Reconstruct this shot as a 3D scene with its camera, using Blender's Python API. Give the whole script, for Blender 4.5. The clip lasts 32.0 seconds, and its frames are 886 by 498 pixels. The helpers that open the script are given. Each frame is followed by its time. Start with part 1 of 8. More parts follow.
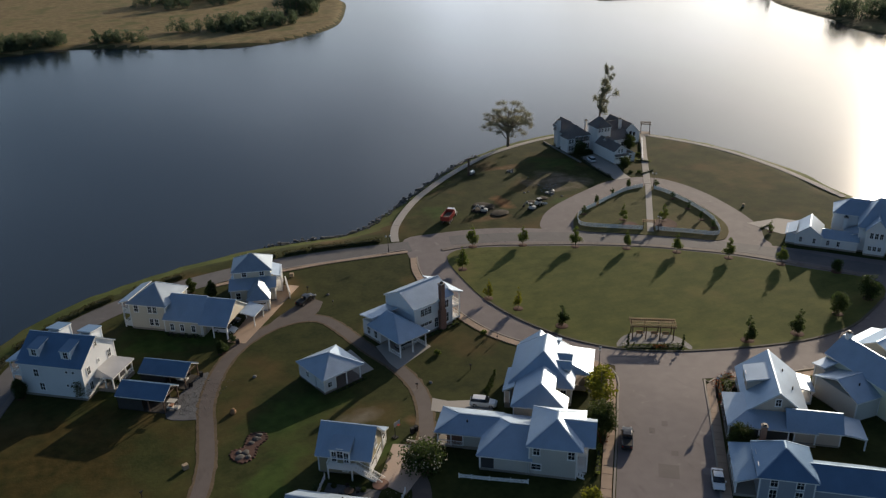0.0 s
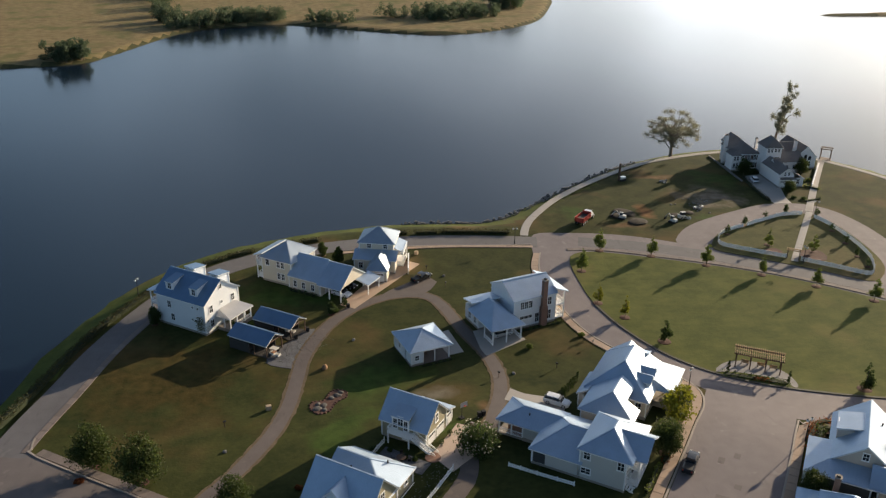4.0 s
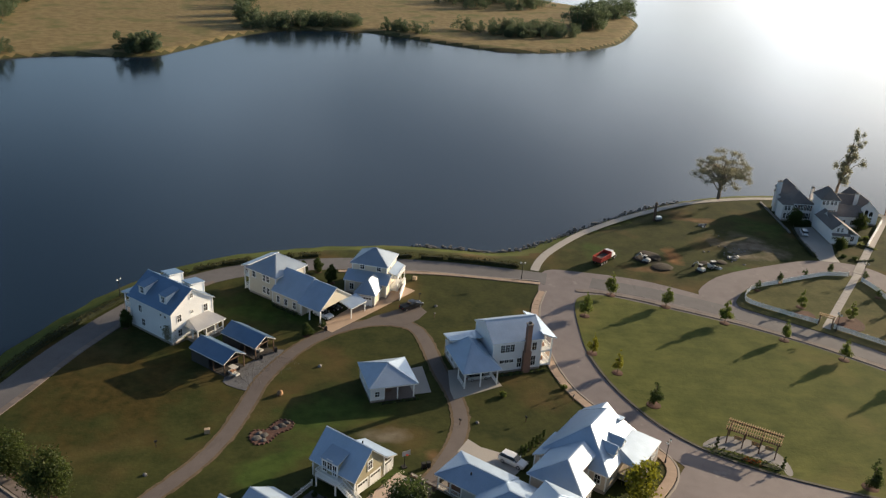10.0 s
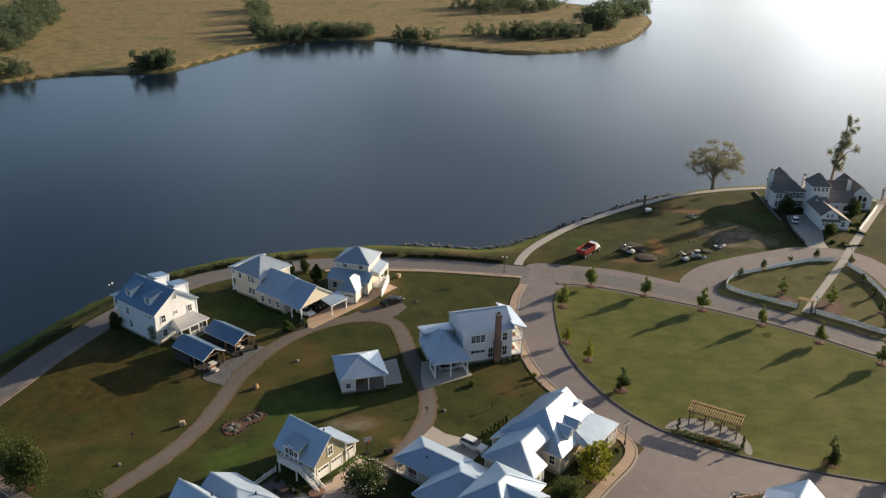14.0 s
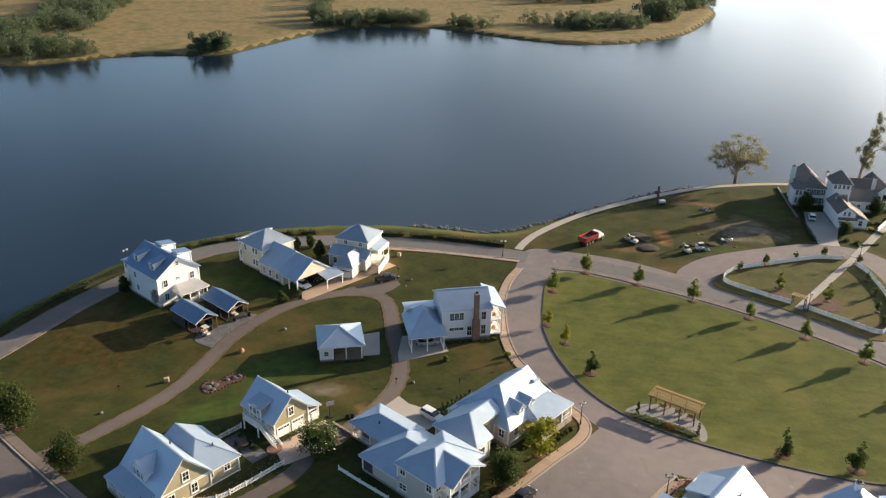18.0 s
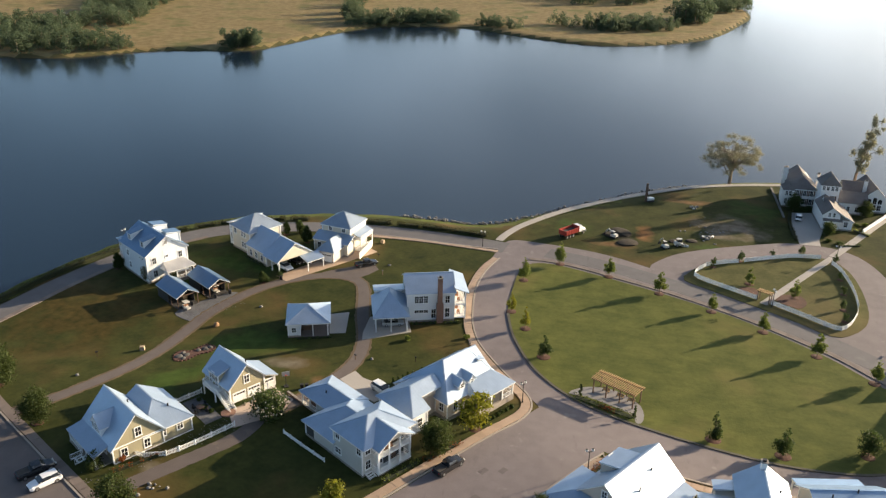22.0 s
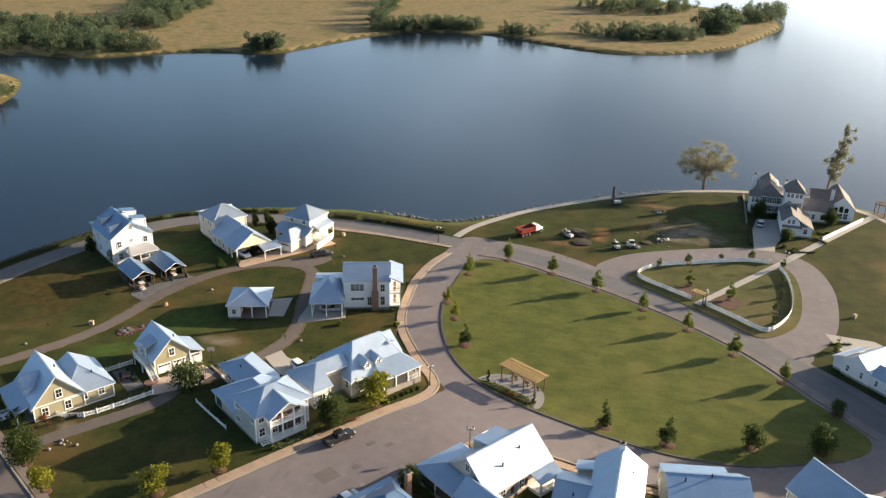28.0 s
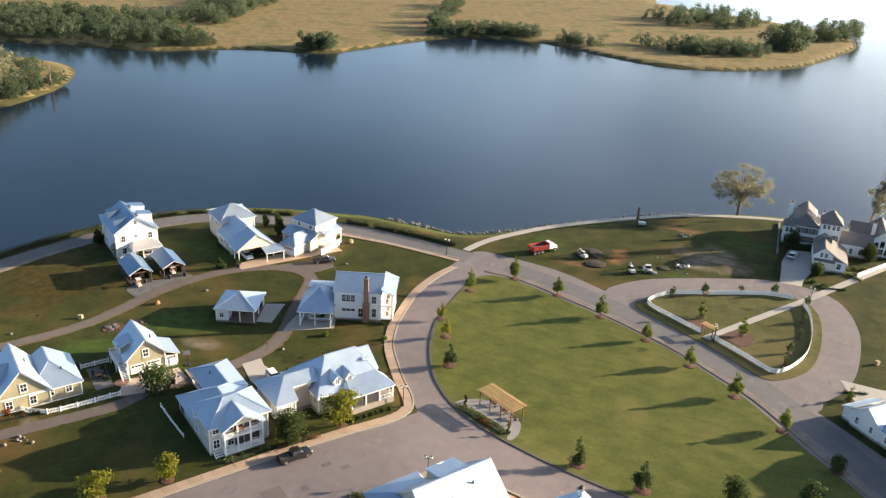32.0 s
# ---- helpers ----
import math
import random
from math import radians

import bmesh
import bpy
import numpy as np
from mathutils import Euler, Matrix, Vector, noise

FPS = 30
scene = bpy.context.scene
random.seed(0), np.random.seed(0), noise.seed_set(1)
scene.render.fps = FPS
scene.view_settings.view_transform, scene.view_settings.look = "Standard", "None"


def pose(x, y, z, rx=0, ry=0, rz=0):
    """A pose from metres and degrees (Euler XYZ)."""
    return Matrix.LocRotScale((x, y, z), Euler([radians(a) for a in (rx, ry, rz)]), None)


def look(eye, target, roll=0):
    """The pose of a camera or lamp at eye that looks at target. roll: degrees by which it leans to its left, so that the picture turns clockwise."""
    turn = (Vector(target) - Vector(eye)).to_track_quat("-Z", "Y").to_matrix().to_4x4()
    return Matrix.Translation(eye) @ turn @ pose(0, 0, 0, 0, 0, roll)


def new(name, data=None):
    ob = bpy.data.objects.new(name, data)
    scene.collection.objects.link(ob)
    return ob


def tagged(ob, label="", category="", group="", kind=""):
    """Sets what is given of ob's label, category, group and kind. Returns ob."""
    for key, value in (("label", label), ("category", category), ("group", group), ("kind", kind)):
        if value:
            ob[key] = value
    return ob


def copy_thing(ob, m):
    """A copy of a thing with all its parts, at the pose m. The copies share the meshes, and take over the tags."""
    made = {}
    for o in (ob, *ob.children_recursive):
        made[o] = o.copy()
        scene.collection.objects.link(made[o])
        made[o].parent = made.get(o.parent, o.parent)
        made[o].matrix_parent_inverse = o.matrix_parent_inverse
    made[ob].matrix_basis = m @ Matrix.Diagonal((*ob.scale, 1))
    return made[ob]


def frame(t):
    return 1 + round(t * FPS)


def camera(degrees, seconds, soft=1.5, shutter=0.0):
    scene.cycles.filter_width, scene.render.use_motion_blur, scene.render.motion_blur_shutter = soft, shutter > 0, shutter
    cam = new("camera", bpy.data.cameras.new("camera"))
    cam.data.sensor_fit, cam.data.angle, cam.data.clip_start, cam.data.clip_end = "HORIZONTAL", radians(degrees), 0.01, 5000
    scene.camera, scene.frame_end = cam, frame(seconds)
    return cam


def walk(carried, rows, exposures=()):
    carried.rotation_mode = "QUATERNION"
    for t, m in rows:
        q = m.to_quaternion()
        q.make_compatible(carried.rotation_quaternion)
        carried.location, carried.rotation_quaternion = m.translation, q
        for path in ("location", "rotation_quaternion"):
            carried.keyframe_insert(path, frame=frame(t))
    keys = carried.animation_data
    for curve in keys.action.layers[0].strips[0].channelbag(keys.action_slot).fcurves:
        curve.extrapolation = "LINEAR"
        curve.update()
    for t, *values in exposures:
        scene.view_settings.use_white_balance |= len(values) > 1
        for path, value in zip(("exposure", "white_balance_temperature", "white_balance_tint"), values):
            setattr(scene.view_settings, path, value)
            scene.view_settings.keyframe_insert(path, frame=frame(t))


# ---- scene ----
cam = camera(57.0, 32.0, 1.3)
PATH = [
    (0, (-56.781, 5.896, 85.544), (-56.14, 7.61, 84.739), -1.4),
    (0.5, (-54.836, 4.11, 85.555), (-54.221, 5.832, 84.745), -1.1),
    (1, (-52.859, 2.379, 85.546), (-52.364, 4.139, 84.735), -1.1),
    (1.5, (-50.876, 0.811, 85.525), (-50.597, 2.618, 84.714), -1.0),
    (2, (-48.839, -0.432, 85.489), (-48.579, 1.379, 84.68), -0.7),
    (2.5, (-46.743, -1.359, 85.458), (-46.48, 0.451, 84.649), -0.4),
    (3, (-44.721, -1.91, 85.428), (-44.461, -0.099, 84.62), 0.1),
    (3.5, (-42.856, -1.966, 85.409), (-42.623, -0.152, 84.6), 0.4),
    (5.5, (-35.696, -0.334, 85.242), (-35.637, 1.497, 84.44), 2.0),
    (6, (-33.928, 0.359, 85.223), (-33.877, 2.192, 84.424), 2.4),
    (6.5, (-32.304, 1.139, 85.162), (-32.261, 2.974, 84.366), 2.6),
    (7, (-30.697, 2.112, 85.117), (-30.665, 3.947, 84.324), 3.0),
    (7.5, (-29.091, 3.251, 85.103), (-29.065, 5.087, 84.311), 3.2),
    (8, (-27.435, 4.519, 85.114), (-27.416, 6.356, 84.323), 3.5),
    (8.5, (-25.739, 5.865, 85.14), (-25.727, 7.702, 84.35), 3.6),
    (9, (-23.98, 7.204, 85.164), (-23.977, 9.043, 84.377), 3.8),
    (9.5, (-22.204, 8.147, 85.098), (-22.209, 9.988, 84.316), 3.8),
    (10, (-20.448, 8.726, 85.04), (-20.464, 10.565, 84.254), 3.6),
    (10.5, (-18.736, 8.978, 84.997), (-18.764, 10.816, 84.209), 3.3),
    (11, (-17.046, 8.931, 84.971), (-17.086, 10.769, 84.184), 2.9),
    (11.5, (-15.394, 8.622, 84.968), (-15.447, 10.461, 84.184), 2.5),
    (12, (-13.759, 8.086, 84.98), (-13.824, 9.926, 84.199), 2.1),
    (12.5, (-12.146, 7.337, 85.011), (-12.222, 9.178, 84.234), 1.7),
    (13, (-10.514, 6.412, 85.039), (-10.599, 8.254, 84.265), 1.5),
    (13.5, (-8.706, 5.315, 85.032), (-8.802, 7.157, 84.258), 1.0),
    (14, (-6.748, 4.236, 85.027), (-6.855, 6.077, 84.253), 0.7),
    (14.5, (-4.56, 3.291, 85.05), (-4.677, 5.129, 84.271), 0.3),
    (16.5, (4.88, 0.97, 85.297), (4.624, 2.79, 84.509), 0.2),
    (17, (7.18, 0.705, 85.318), (6.918, 2.525, 84.531), 0.5),
    (17.5, (9.416, 0.597, 85.345), (9.148, 2.414, 84.552), 0.8),
    (18, (11.549, 0.495, 85.365), (11.272, 2.307, 84.566), 1.0),
    (18.5, (13.592, 0.291, 85.38), (13.305, 2.101, 84.579), 1.2),
    (19, (15.7, -0.106, 85.399), (15.401, 1.701, 84.598), 1.4),
    (19.5, (18.022, -0.716, 85.46), (17.705, 1.088, 84.658), 1.4),
    (20, (20.394, -1.388, 85.522), (20.061, 0.413, 84.72), 1.4),
    (20.5, (22.732, -2.107, 85.571), (22.384, -0.309, 84.769), 1.3),
    (21, (25.062, -2.858, 85.616), (24.699, -1.062, 84.815), 1.3),
    (21.5, (27.398, -3.687, 85.66), (27.022, -1.893, 84.861), 1.2),
    (22, (29.784, -4.519, 85.697), (29.395, -2.727, 84.899), 1.2),
    (22.5, (32.233, -5.338, 85.731), (31.831, -3.549, 84.933), 1.1),
    (23, (34.697, -6.164, 85.772), (34.284, -4.377, 84.975), 1.1),
    (23.5, (37.09, -7.057, 85.811), (36.667, -5.272, 85.013), 1.0),
    (24, (39.521, -7.937, 85.852), (39.089, -6.154, 85.054), 1.0),
    (24.5, (42.004, -8.753, 85.892), (41.564, -6.972, 85.094), 0.9),
    (25, (44.547, -9.42, 85.932), (44.099, -7.642, 85.133), 0.9),
    (25.5, (47.087, -9.754, 85.96), (46.628, -7.976, 85.167), 0.8),
    (26, (49.507, -9.67, 85.984), (49.04, -7.893, 85.194), 0.8),
    (26.5, (51.63, -9.205, 86.023), (51.155, -7.429, 85.235), 0.9),
    (28.5, (59.006, -5.367, 86.181), (58.458, -3.609, 85.4), 1.6),
    (29, (60.662, -4.117, 86.205), (60.076, -2.372, 85.425), 1.9),
    (29.5, (62.142, -2.625, 86.269), (61.537, -0.885, 85.491), 2.1),
    (30, (63.58, -1.084, 86.333), (62.964, 0.652, 85.554), 2.3),
    (30.5, (65.035, 0.45, 86.379), (64.407, 2.181, 85.6), 2.4),
    (31, (66.503, 2.002, 86.406), (65.862, 3.729, 85.626), 2.6),
    (31.5, (67.987, 3.517, 86.417), (67.333, 5.238, 85.637), 2.6),
    (32, (69.493, 4.949, 86.421), (68.826, 6.666, 85.642), 2.8),
]
walk(cam, [(t, look(eye, target, roll)) for t, eye, target, roll in PATH], [(0, 0.06, 6500, 12), (1.5, 0.36, 6680, 12), (3, 0.64, 6850, 12), (6, 0.76, 7080, 12), (10, 0.76, 7120, 12), (14, 0.84, 7120, 12), (17, 1.20, 7120, 12), (22, 1.30, 7170, 12), (26, 1.34, 7170, 12), (29, 1.53, 7080, 12), (32, 1.70, 7040, 12)])

# ---- world, sun, sky ----
SUN_EL, SUN_X, SUN_Y = radians(13.5), 0.79, 0.61
world = bpy.data.worlds.new("world")
scene.world = world
world.use_nodes = True
wn = world.node_tree
sky = wn.nodes.new("ShaderNodeTexSky")
sky.sky_type = "NISHITA"
sky.sun_disc = False
sky.sun_elevation = SUN_EL
sky.sun_rotation = math.atan2(SUN_X, SUN_Y)
sky.air_density, sky.dust_density, sky.ozone_density = 1.0, 3.2, 4.0


def sky_node(kind, how, a, b=None):
    n = wn.nodes.new(kind)
    n.operation = how
    for i, v in enumerate((a, b)):
        if v is None:
            continue
        if isinstance(v, (int, float, tuple)):
            n.inputs[i].default_value = v
        else:
            wn.links.new(v, n.inputs[i])
    return n.outputs[0]


# thin high morning cloud over the whole sky, denser towards the horizon
way = wn.nodes.new("ShaderNodeTexCoord").outputs["Generated"]
way_z = wn.nodes.new("ShaderNodeSeparateXYZ")
wn.links.new(way, way_z.inputs[0])
rise = sky_node("ShaderNodeMath", "ADD", sky_node("ShaderNodeMath", "MAXIMUM", way_z.outputs["Z"], 0.0), 0.14)
deck = wn.nodes.new("ShaderNodeVectorMath")
deck.operation = "SCALE"
wn.links.new(way, deck.inputs[0])
wn.links.new(sky_node("ShaderNodeMath", "DIVIDE", 1.0, rise), deck.inputs["Scale"])
puffs = wn.nodes.new("ShaderNodeTexNoise")
puffs.inputs["Scale"].default_value, puffs.inputs["Detail"].default_value = 1.1, 3.0
wn.links.new(deck.outputs[0], puffs.inputs["Vector"])
depth = wn.nodes.new("ShaderNodeMapRange")
depth.inputs[1].default_value, depth.inputs[2].default_value = 0.40, 0.72
depth.inputs[3].default_value, depth.inputs[4].default_value = 0.012, 0.060
wn.links.new(puffs.outputs["Fac"], depth.inputs[0])
veil = sky_node("ShaderNodeMath", "SUBTRACT", 1.0, sky_node("ShaderNodeMath", "EXPONENT", sky_node("ShaderNodeMath", "MULTIPLY", sky_node("ShaderNodeMath", "DIVIDE", depth.outputs[0], sky_node("ShaderNodeMath", "POWER", rise, 1.9)), -0.8)))
clouds = wn.nodes.new("ShaderNodeMix")
clouds.data_type = "RGBA"
wn.links.new(veil, clouds.inputs[0])
wn.links.new(sky.outputs[0], clouds.inputs[6])
# thin cloud scatters forward, so it is brighter round the sun
facing = wn.nodes.new("ShaderNodeVectorMath")
facing.operation = "DOT_PRODUCT"
wn.links.new(way, facing.inputs[0])
facing.inputs[1].default_value = (SUN_X * math.cos(SUN_EL), SUN_Y * math.cos(SUN_EL), math.sin(SUN_EL))
forward = sky_node("ShaderNodeMath", "POWER", sky_node("ShaderNodeMath", "MAXIMUM", facing.outputs["Value"], 0.0), 2.5)
cloud = wn.nodes.new("ShaderNodeMix")
cloud.data_type, cloud.clamp_factor = "RGBA", False
wn.links.new(forward, cloud.inputs[0])
cloud.inputs[6].default_value, cloud.inputs[7].default_value = (7.4, 12.0, 17.4, 1), (61, 66, 71, 1)
wn.links.new(cloud.outputs[2], clouds.inputs[7])
wn.links.new(clouds.outputs[2], wn.nodes["Background"].inputs[0])
wn.nodes["Background"].inputs[1].default_value = 0.07
sun = new("sun", bpy.data.lights.new("sun", "SUN"))
sun.data.energy, sun.data.angle, sun.data.color = 5.0, radians(0.6), (1.0, 0.85, 0.64)
sun.matrix_world = look((0, 0, 0), (-SUN_X * math.cos(SUN_EL), -SUN_Y * math.cos(SUN_EL), -math.sin(SUN_EL)))


# ---- materials ----
def nodes_of(name):
    m = bpy.data.materials.new(name)
    m.use_nodes = True
    nt = m.node_tree
    return m, nt, nt.nodes["Principled BSDF"]


def noise_node(nt, scale, detail=4.0, stretch=None, coord="Position"):
    geo = nt.nodes.new("ShaderNodeNewGeometry")
    src = geo.outputs["Position"]
    if stretch:
        mp = nt.nodes.new("ShaderNodeMapping")
        mp.inputs["Scale"].default_value = stretch
        nt.links.new(src, mp.inputs["Vector"])
        src = mp.outputs[0]
    n = nt.nodes.new("ShaderNodeTexNoise")
    n.inputs["Scale"].default_value, n.inputs["Detail"].default_value = scale, detail
    nt.links.new(src, n.inputs["Vector"])
    return n.outputs["Fac"]


def ramp(nt, fac, *stops):
    r = nt.nodes.new("ShaderNodeValToRGB")
    while len(r.color_ramp.elements) < len(stops):
        r.color_ramp.elements.new(0.5)
    for el, (p, c) in zip(r.color_ramp.elements, stops):
        el.position, el.color = p, (*c, 1)
    nt.links.new(fac, r.inputs[0])
    return r.outputs[0]


def mixc(nt, fac, a, b, how="MIX"):
    m = nt.nodes.new("ShaderNodeMix")
    m.data_type, m.blend_type = "RGBA", how
    for key, v in (("Factor", fac), ("A", a), ("B", b)):
        sock = [s for s in m.inputs if s.name == key and (s.type == "RGBA" or key == "Factor" and s.type == "VALUE")][0]
        if isinstance(v, (int, float)):
            sock.default_value = v
        elif isinstance(v, tuple):
            sock.default_value = (*v, 1)
        else:
            nt.links.new(v, sock)
    return [s for s in m.outputs if s.type == "RGBA"][0]


def bump(nt, bs, height, strength, dist=0.05):
    b = nt.nodes.new("ShaderNodeBump")
    b.inputs["Strength"].default_value, b.inputs["Distance"].default_value = strength, dist
    nt.links.new(height, b.inputs["Height"])
    nt.links.new(b.outputs[0], bs.inputs["Normal"])


def scaled(c, k):
    return tuple(min(1.0, v * k) for v in c)


def mat(name, col, rough=0.7, metal=0.0, var=0.18, big=0.35, fine=6.0, bumpy=0.25, rnd=0.0, spec=0.4, siding=0.0):
    m, nt, bs = nodes_of(name)
    a = ramp(nt, noise_node(nt, big, 5), (0.3, scaled(col, 1 - var)), (0.7, scaled(col, 1 + var)))
    f = noise_node(nt, fine, 5)
    c = mixc(nt, 0.5, a, ramp(nt, f, (0.3, scaled(col, 1 - 1.2 * var)), (0.7, scaled(col, 1 + 1.2 * var))))
    if rnd:
        oi = nt.nodes.new("ShaderNodeObjectInfo")
        c = mixc(nt, 1.0, c, ramp(nt, oi.outputs["Random"], (0.0, (1 - rnd,) * 3), (1.0, (1.0, 1.0, 1.0))), "MULTIPLY")
    nt.links.new(c, bs.inputs["Base Color"])
    bs.inputs["Roughness"].default_value, bs.inputs["Metallic"].default_value = rough, metal
    bs.inputs["Specular IOR Level"].default_value = spec
    if siding:
        geo, sep = nt.nodes.new("ShaderNodeNewGeometry"), nt.nodes.new("ShaderNodeSeparateXYZ")
        nt.links.new(geo.outputs["Position"], sep.inputs[0])
        mul, fr = nt.nodes.new("ShaderNodeMath"), nt.nodes.new("ShaderNodeMath")
        mul.operation, fr.operation = "MULTIPLY", "FRACT"
        mul.inputs[1].default_value = 1 / siding
        nt.links.new(sep.outputs["Z"], mul.inputs[0])
        nt.links.new(mul.outputs[0], fr.inputs[0])
        bump(nt, bs, fr.outputs[0], 0.5, 0.03)
    elif bumpy:
        bump(nt, bs, f, bumpy)
    return m


WHITE = mat("white_paint", (0.78, 0.78, 0.76), 0.55, var=0.04, bumpy=0.05)
SIDE_WHITE = mat("white_siding", (0.70, 0.71, 0.71), 0.6, var=0.05, siding=0.18)
SIDE_TAN = mat("olive_tan_siding", (0.32, 0.285, 0.185), 0.65, var=0.07, siding=0.18)
SIDE_CREAM = mat("cream_siding", (0.60, 0.54, 0.43), 0.65, var=0.06, siding=0.18)
SIDE_GREY = mat("pale_grey_siding", (0.50, 0.49, 0.45), 0.65, var=0.06, siding=0.18)
SIDE_BEIGE = mat("beige_siding", (0.55, 0.47, 0.38), 0.65, var=0.06, siding=0.18)
SIDE_BLUE = mat("slate_siding", (0.30, 0.33, 0.37), 0.65, var=0.06, siding=0.18)
STUCCO = mat("pale_stucco", (0.74, 0.71, 0.68), 0.8, var=0.07)
SHINGLE = mat("dark_shingles", (0.145, 0.128, 0.120), 0.85, var=0.25, fine=3.0)
BRICK = mat("brown_brick", (0.22, 0.12, 0.085), 0.85, var=0.3, fine=9.0)
CONCRETE = mat("concrete", (0.34, 0.315, 0.285), 0.85, var=0.10, big=0.12)
DULLWALK = mat("dull_paving", (0.185, 0.15, 0.13), 0.85, var=0.16, big=0.2, rnd=0.25)
TANWALK = mat("tan_paving", (0.40, 0.29, 0.21), 0.85, var=0.16, big=0.2, rnd=0.25)
KERB = mat("kerb_concrete", (0.28, 0.245, 0.21), 0.85, var=0.15)
# kerb concrete with the shade on it painted into the colour
SHADEKERB = mat("shaded_kerb", (0.075, 0.07, 0.055), 0.9, var=0.2)
MULCH = mat("red_brown_mulch", (0.085, 0.040, 0.027), 0.95, var=0.35, fine=4.0, bumpy=0.8)
ROCK = mat("grey_rock", (0.22, 0.21, 0.195), 0.9, var=0.3, big=0.8, rnd=0.4)
WOOD = mat("weathered_wood", (0.40, 0.26, 0.13), 0.75, var=0.2, fine=5.0)
DARKWOOD = mat("dark_stained_wood", (0.10, 0.06, 0.04), 0.75, var=0.25)
BARK = mat("bark", (0.18, 0.135, 0.10), 0.95, var=0.3, fine=3.0, bumpy=0.6)
RUBBER = mat("black_rubber", (0.02, 0.02, 0.02), 0.85, var=0.1)
CHROME = mat("alloy", (0.55, 0.55, 0.56), 0.35, 0.9, var=0.05, bumpy=0)
IRON = mat("black_iron", (0.025, 0.025, 0.027), 0.5, 0.3, var=0.1, bumpy=0)
DARKIN = mat("dark_interior", (0.05, 0.045, 0.04), 0.9, var=0.2)
HEDGE_SHADE = mat("hedge_shade", (0.02, 0.028, 0.011), 0.95, var=0.3)
REDMULCH = mat("red_mulch", (0.075, 0.034, 0.024), 0.95, var=0.3, fine=4.0, bumpy=0.8)
SCREEN = mat("porch_screen", (0.045, 0.045, 0.045), 0.6, var=0.1)
RED = mat("red_paint", (0.36, 0.045, 0.03), 0.5, var=0.15)
CARWHITE = mat("white_car_paint", (0.75, 0.76, 0.77), 0.2, var=0.02, bumpy=0, spec=0.6)
CARBLACK = mat("black_car_paint", (0.018, 0.018, 0.02), 0.18, var=0.05, bumpy=0, spec=0.7)
CARSILVER = mat("silver_car_paint", (0.42, 0.45, 0.46), 0.3, 0.5, var=0.03, bumpy=0)
YELLOWMACH = mat("pale_machine_paint", (0.55, 0.53, 0.48), 0.45, var=0.12)
REDLENS = mat("red_lens", (0.35, 0.02, 0.02), 0.2, bumpy=0)
LAMPGLASS = mat("white_lamp_glass", (0.85, 0.84, 0.80), 0.3, var=0.02, bumpy=0)
CUSHION = mat("orange_cushion", (0.34, 0.18, 0.11), 0.9)


def glass():
    m, nt, bs = nodes_of("window_glass")
    nt.links.new(ramp(nt, noise_node(nt, 0.7, 2), (0.35, (0.012, 0.014, 0.016)), (0.65, (0.035, 0.038, 0.042))), bs.inputs["Base Color"])
    bs.inputs["Roughness"].default_value = 0.06
    bs.inputs["Specular IOR Level"].default_value = 0.7
    return m


GLASS = glass()


def metal_roof(name, col, rough):
    m, nt, bs = nodes_of(name)
    streak = noise_node(nt, 0.5, 5, (1.0, 1.0, 0.4))
    fine = noise_node(nt, 5.0, 4)
    c = mixc(nt, 0.45, ramp(nt, streak, (0.3, scaled(col, 0.84)), (0.7, scaled(col, 1.08))), ramp(nt, fine, (0.3, scaled(col, 0.9)), (0.7, scaled(col, 1.05))))
    oi = nt.nodes.new("ShaderNodeObjectInfo")
    c = mixc(nt, 1.0, c, ramp(nt, oi.outputs["Random"], (0.0, (0.9, 0.92, 0.95)), (1.0, (1.0, 1.0, 1.0))), "MULTIPLY")
    nt.links.new(c, bs.inputs["Base Color"])
    rr = nt.nodes.new("ShaderNodeMapRange")
    rr.inputs[3].default_value, rr.inputs[4].default_value = rough - 0.06, rough + 0.1
    nt.links.new(streak, rr.inputs[0])
    nt.links.new(rr.outputs[0], bs.inputs["Roughness"])
    bs.inputs["Metallic"].default_value = 0.55
    bump(nt, bs, fine, 0.06, 0.03)
    return m


TIN = metal_roof("galvanised_roof", (0.38, 0.47, 0.57), 0.42)
TIN_GREY = metal_roof("weathered_grey_roof", (0.33, 0.39, 0.45), 0.4)
# galvanised roof again, its shaded pitch and dark sky reflection painted into the colour
TIN_SHADE = metal_roof("blue_grey_roof", (0.155, 0.255, 0.375), 0.30)
TIN_PLAIN = metal_roof("plain_blue_roof", (0.27, 0.40, 0.55), 0.42)
TIN_PALE = metal_roof("pale_porch_roof", (0.56, 0.54, 0.52), 0.5)


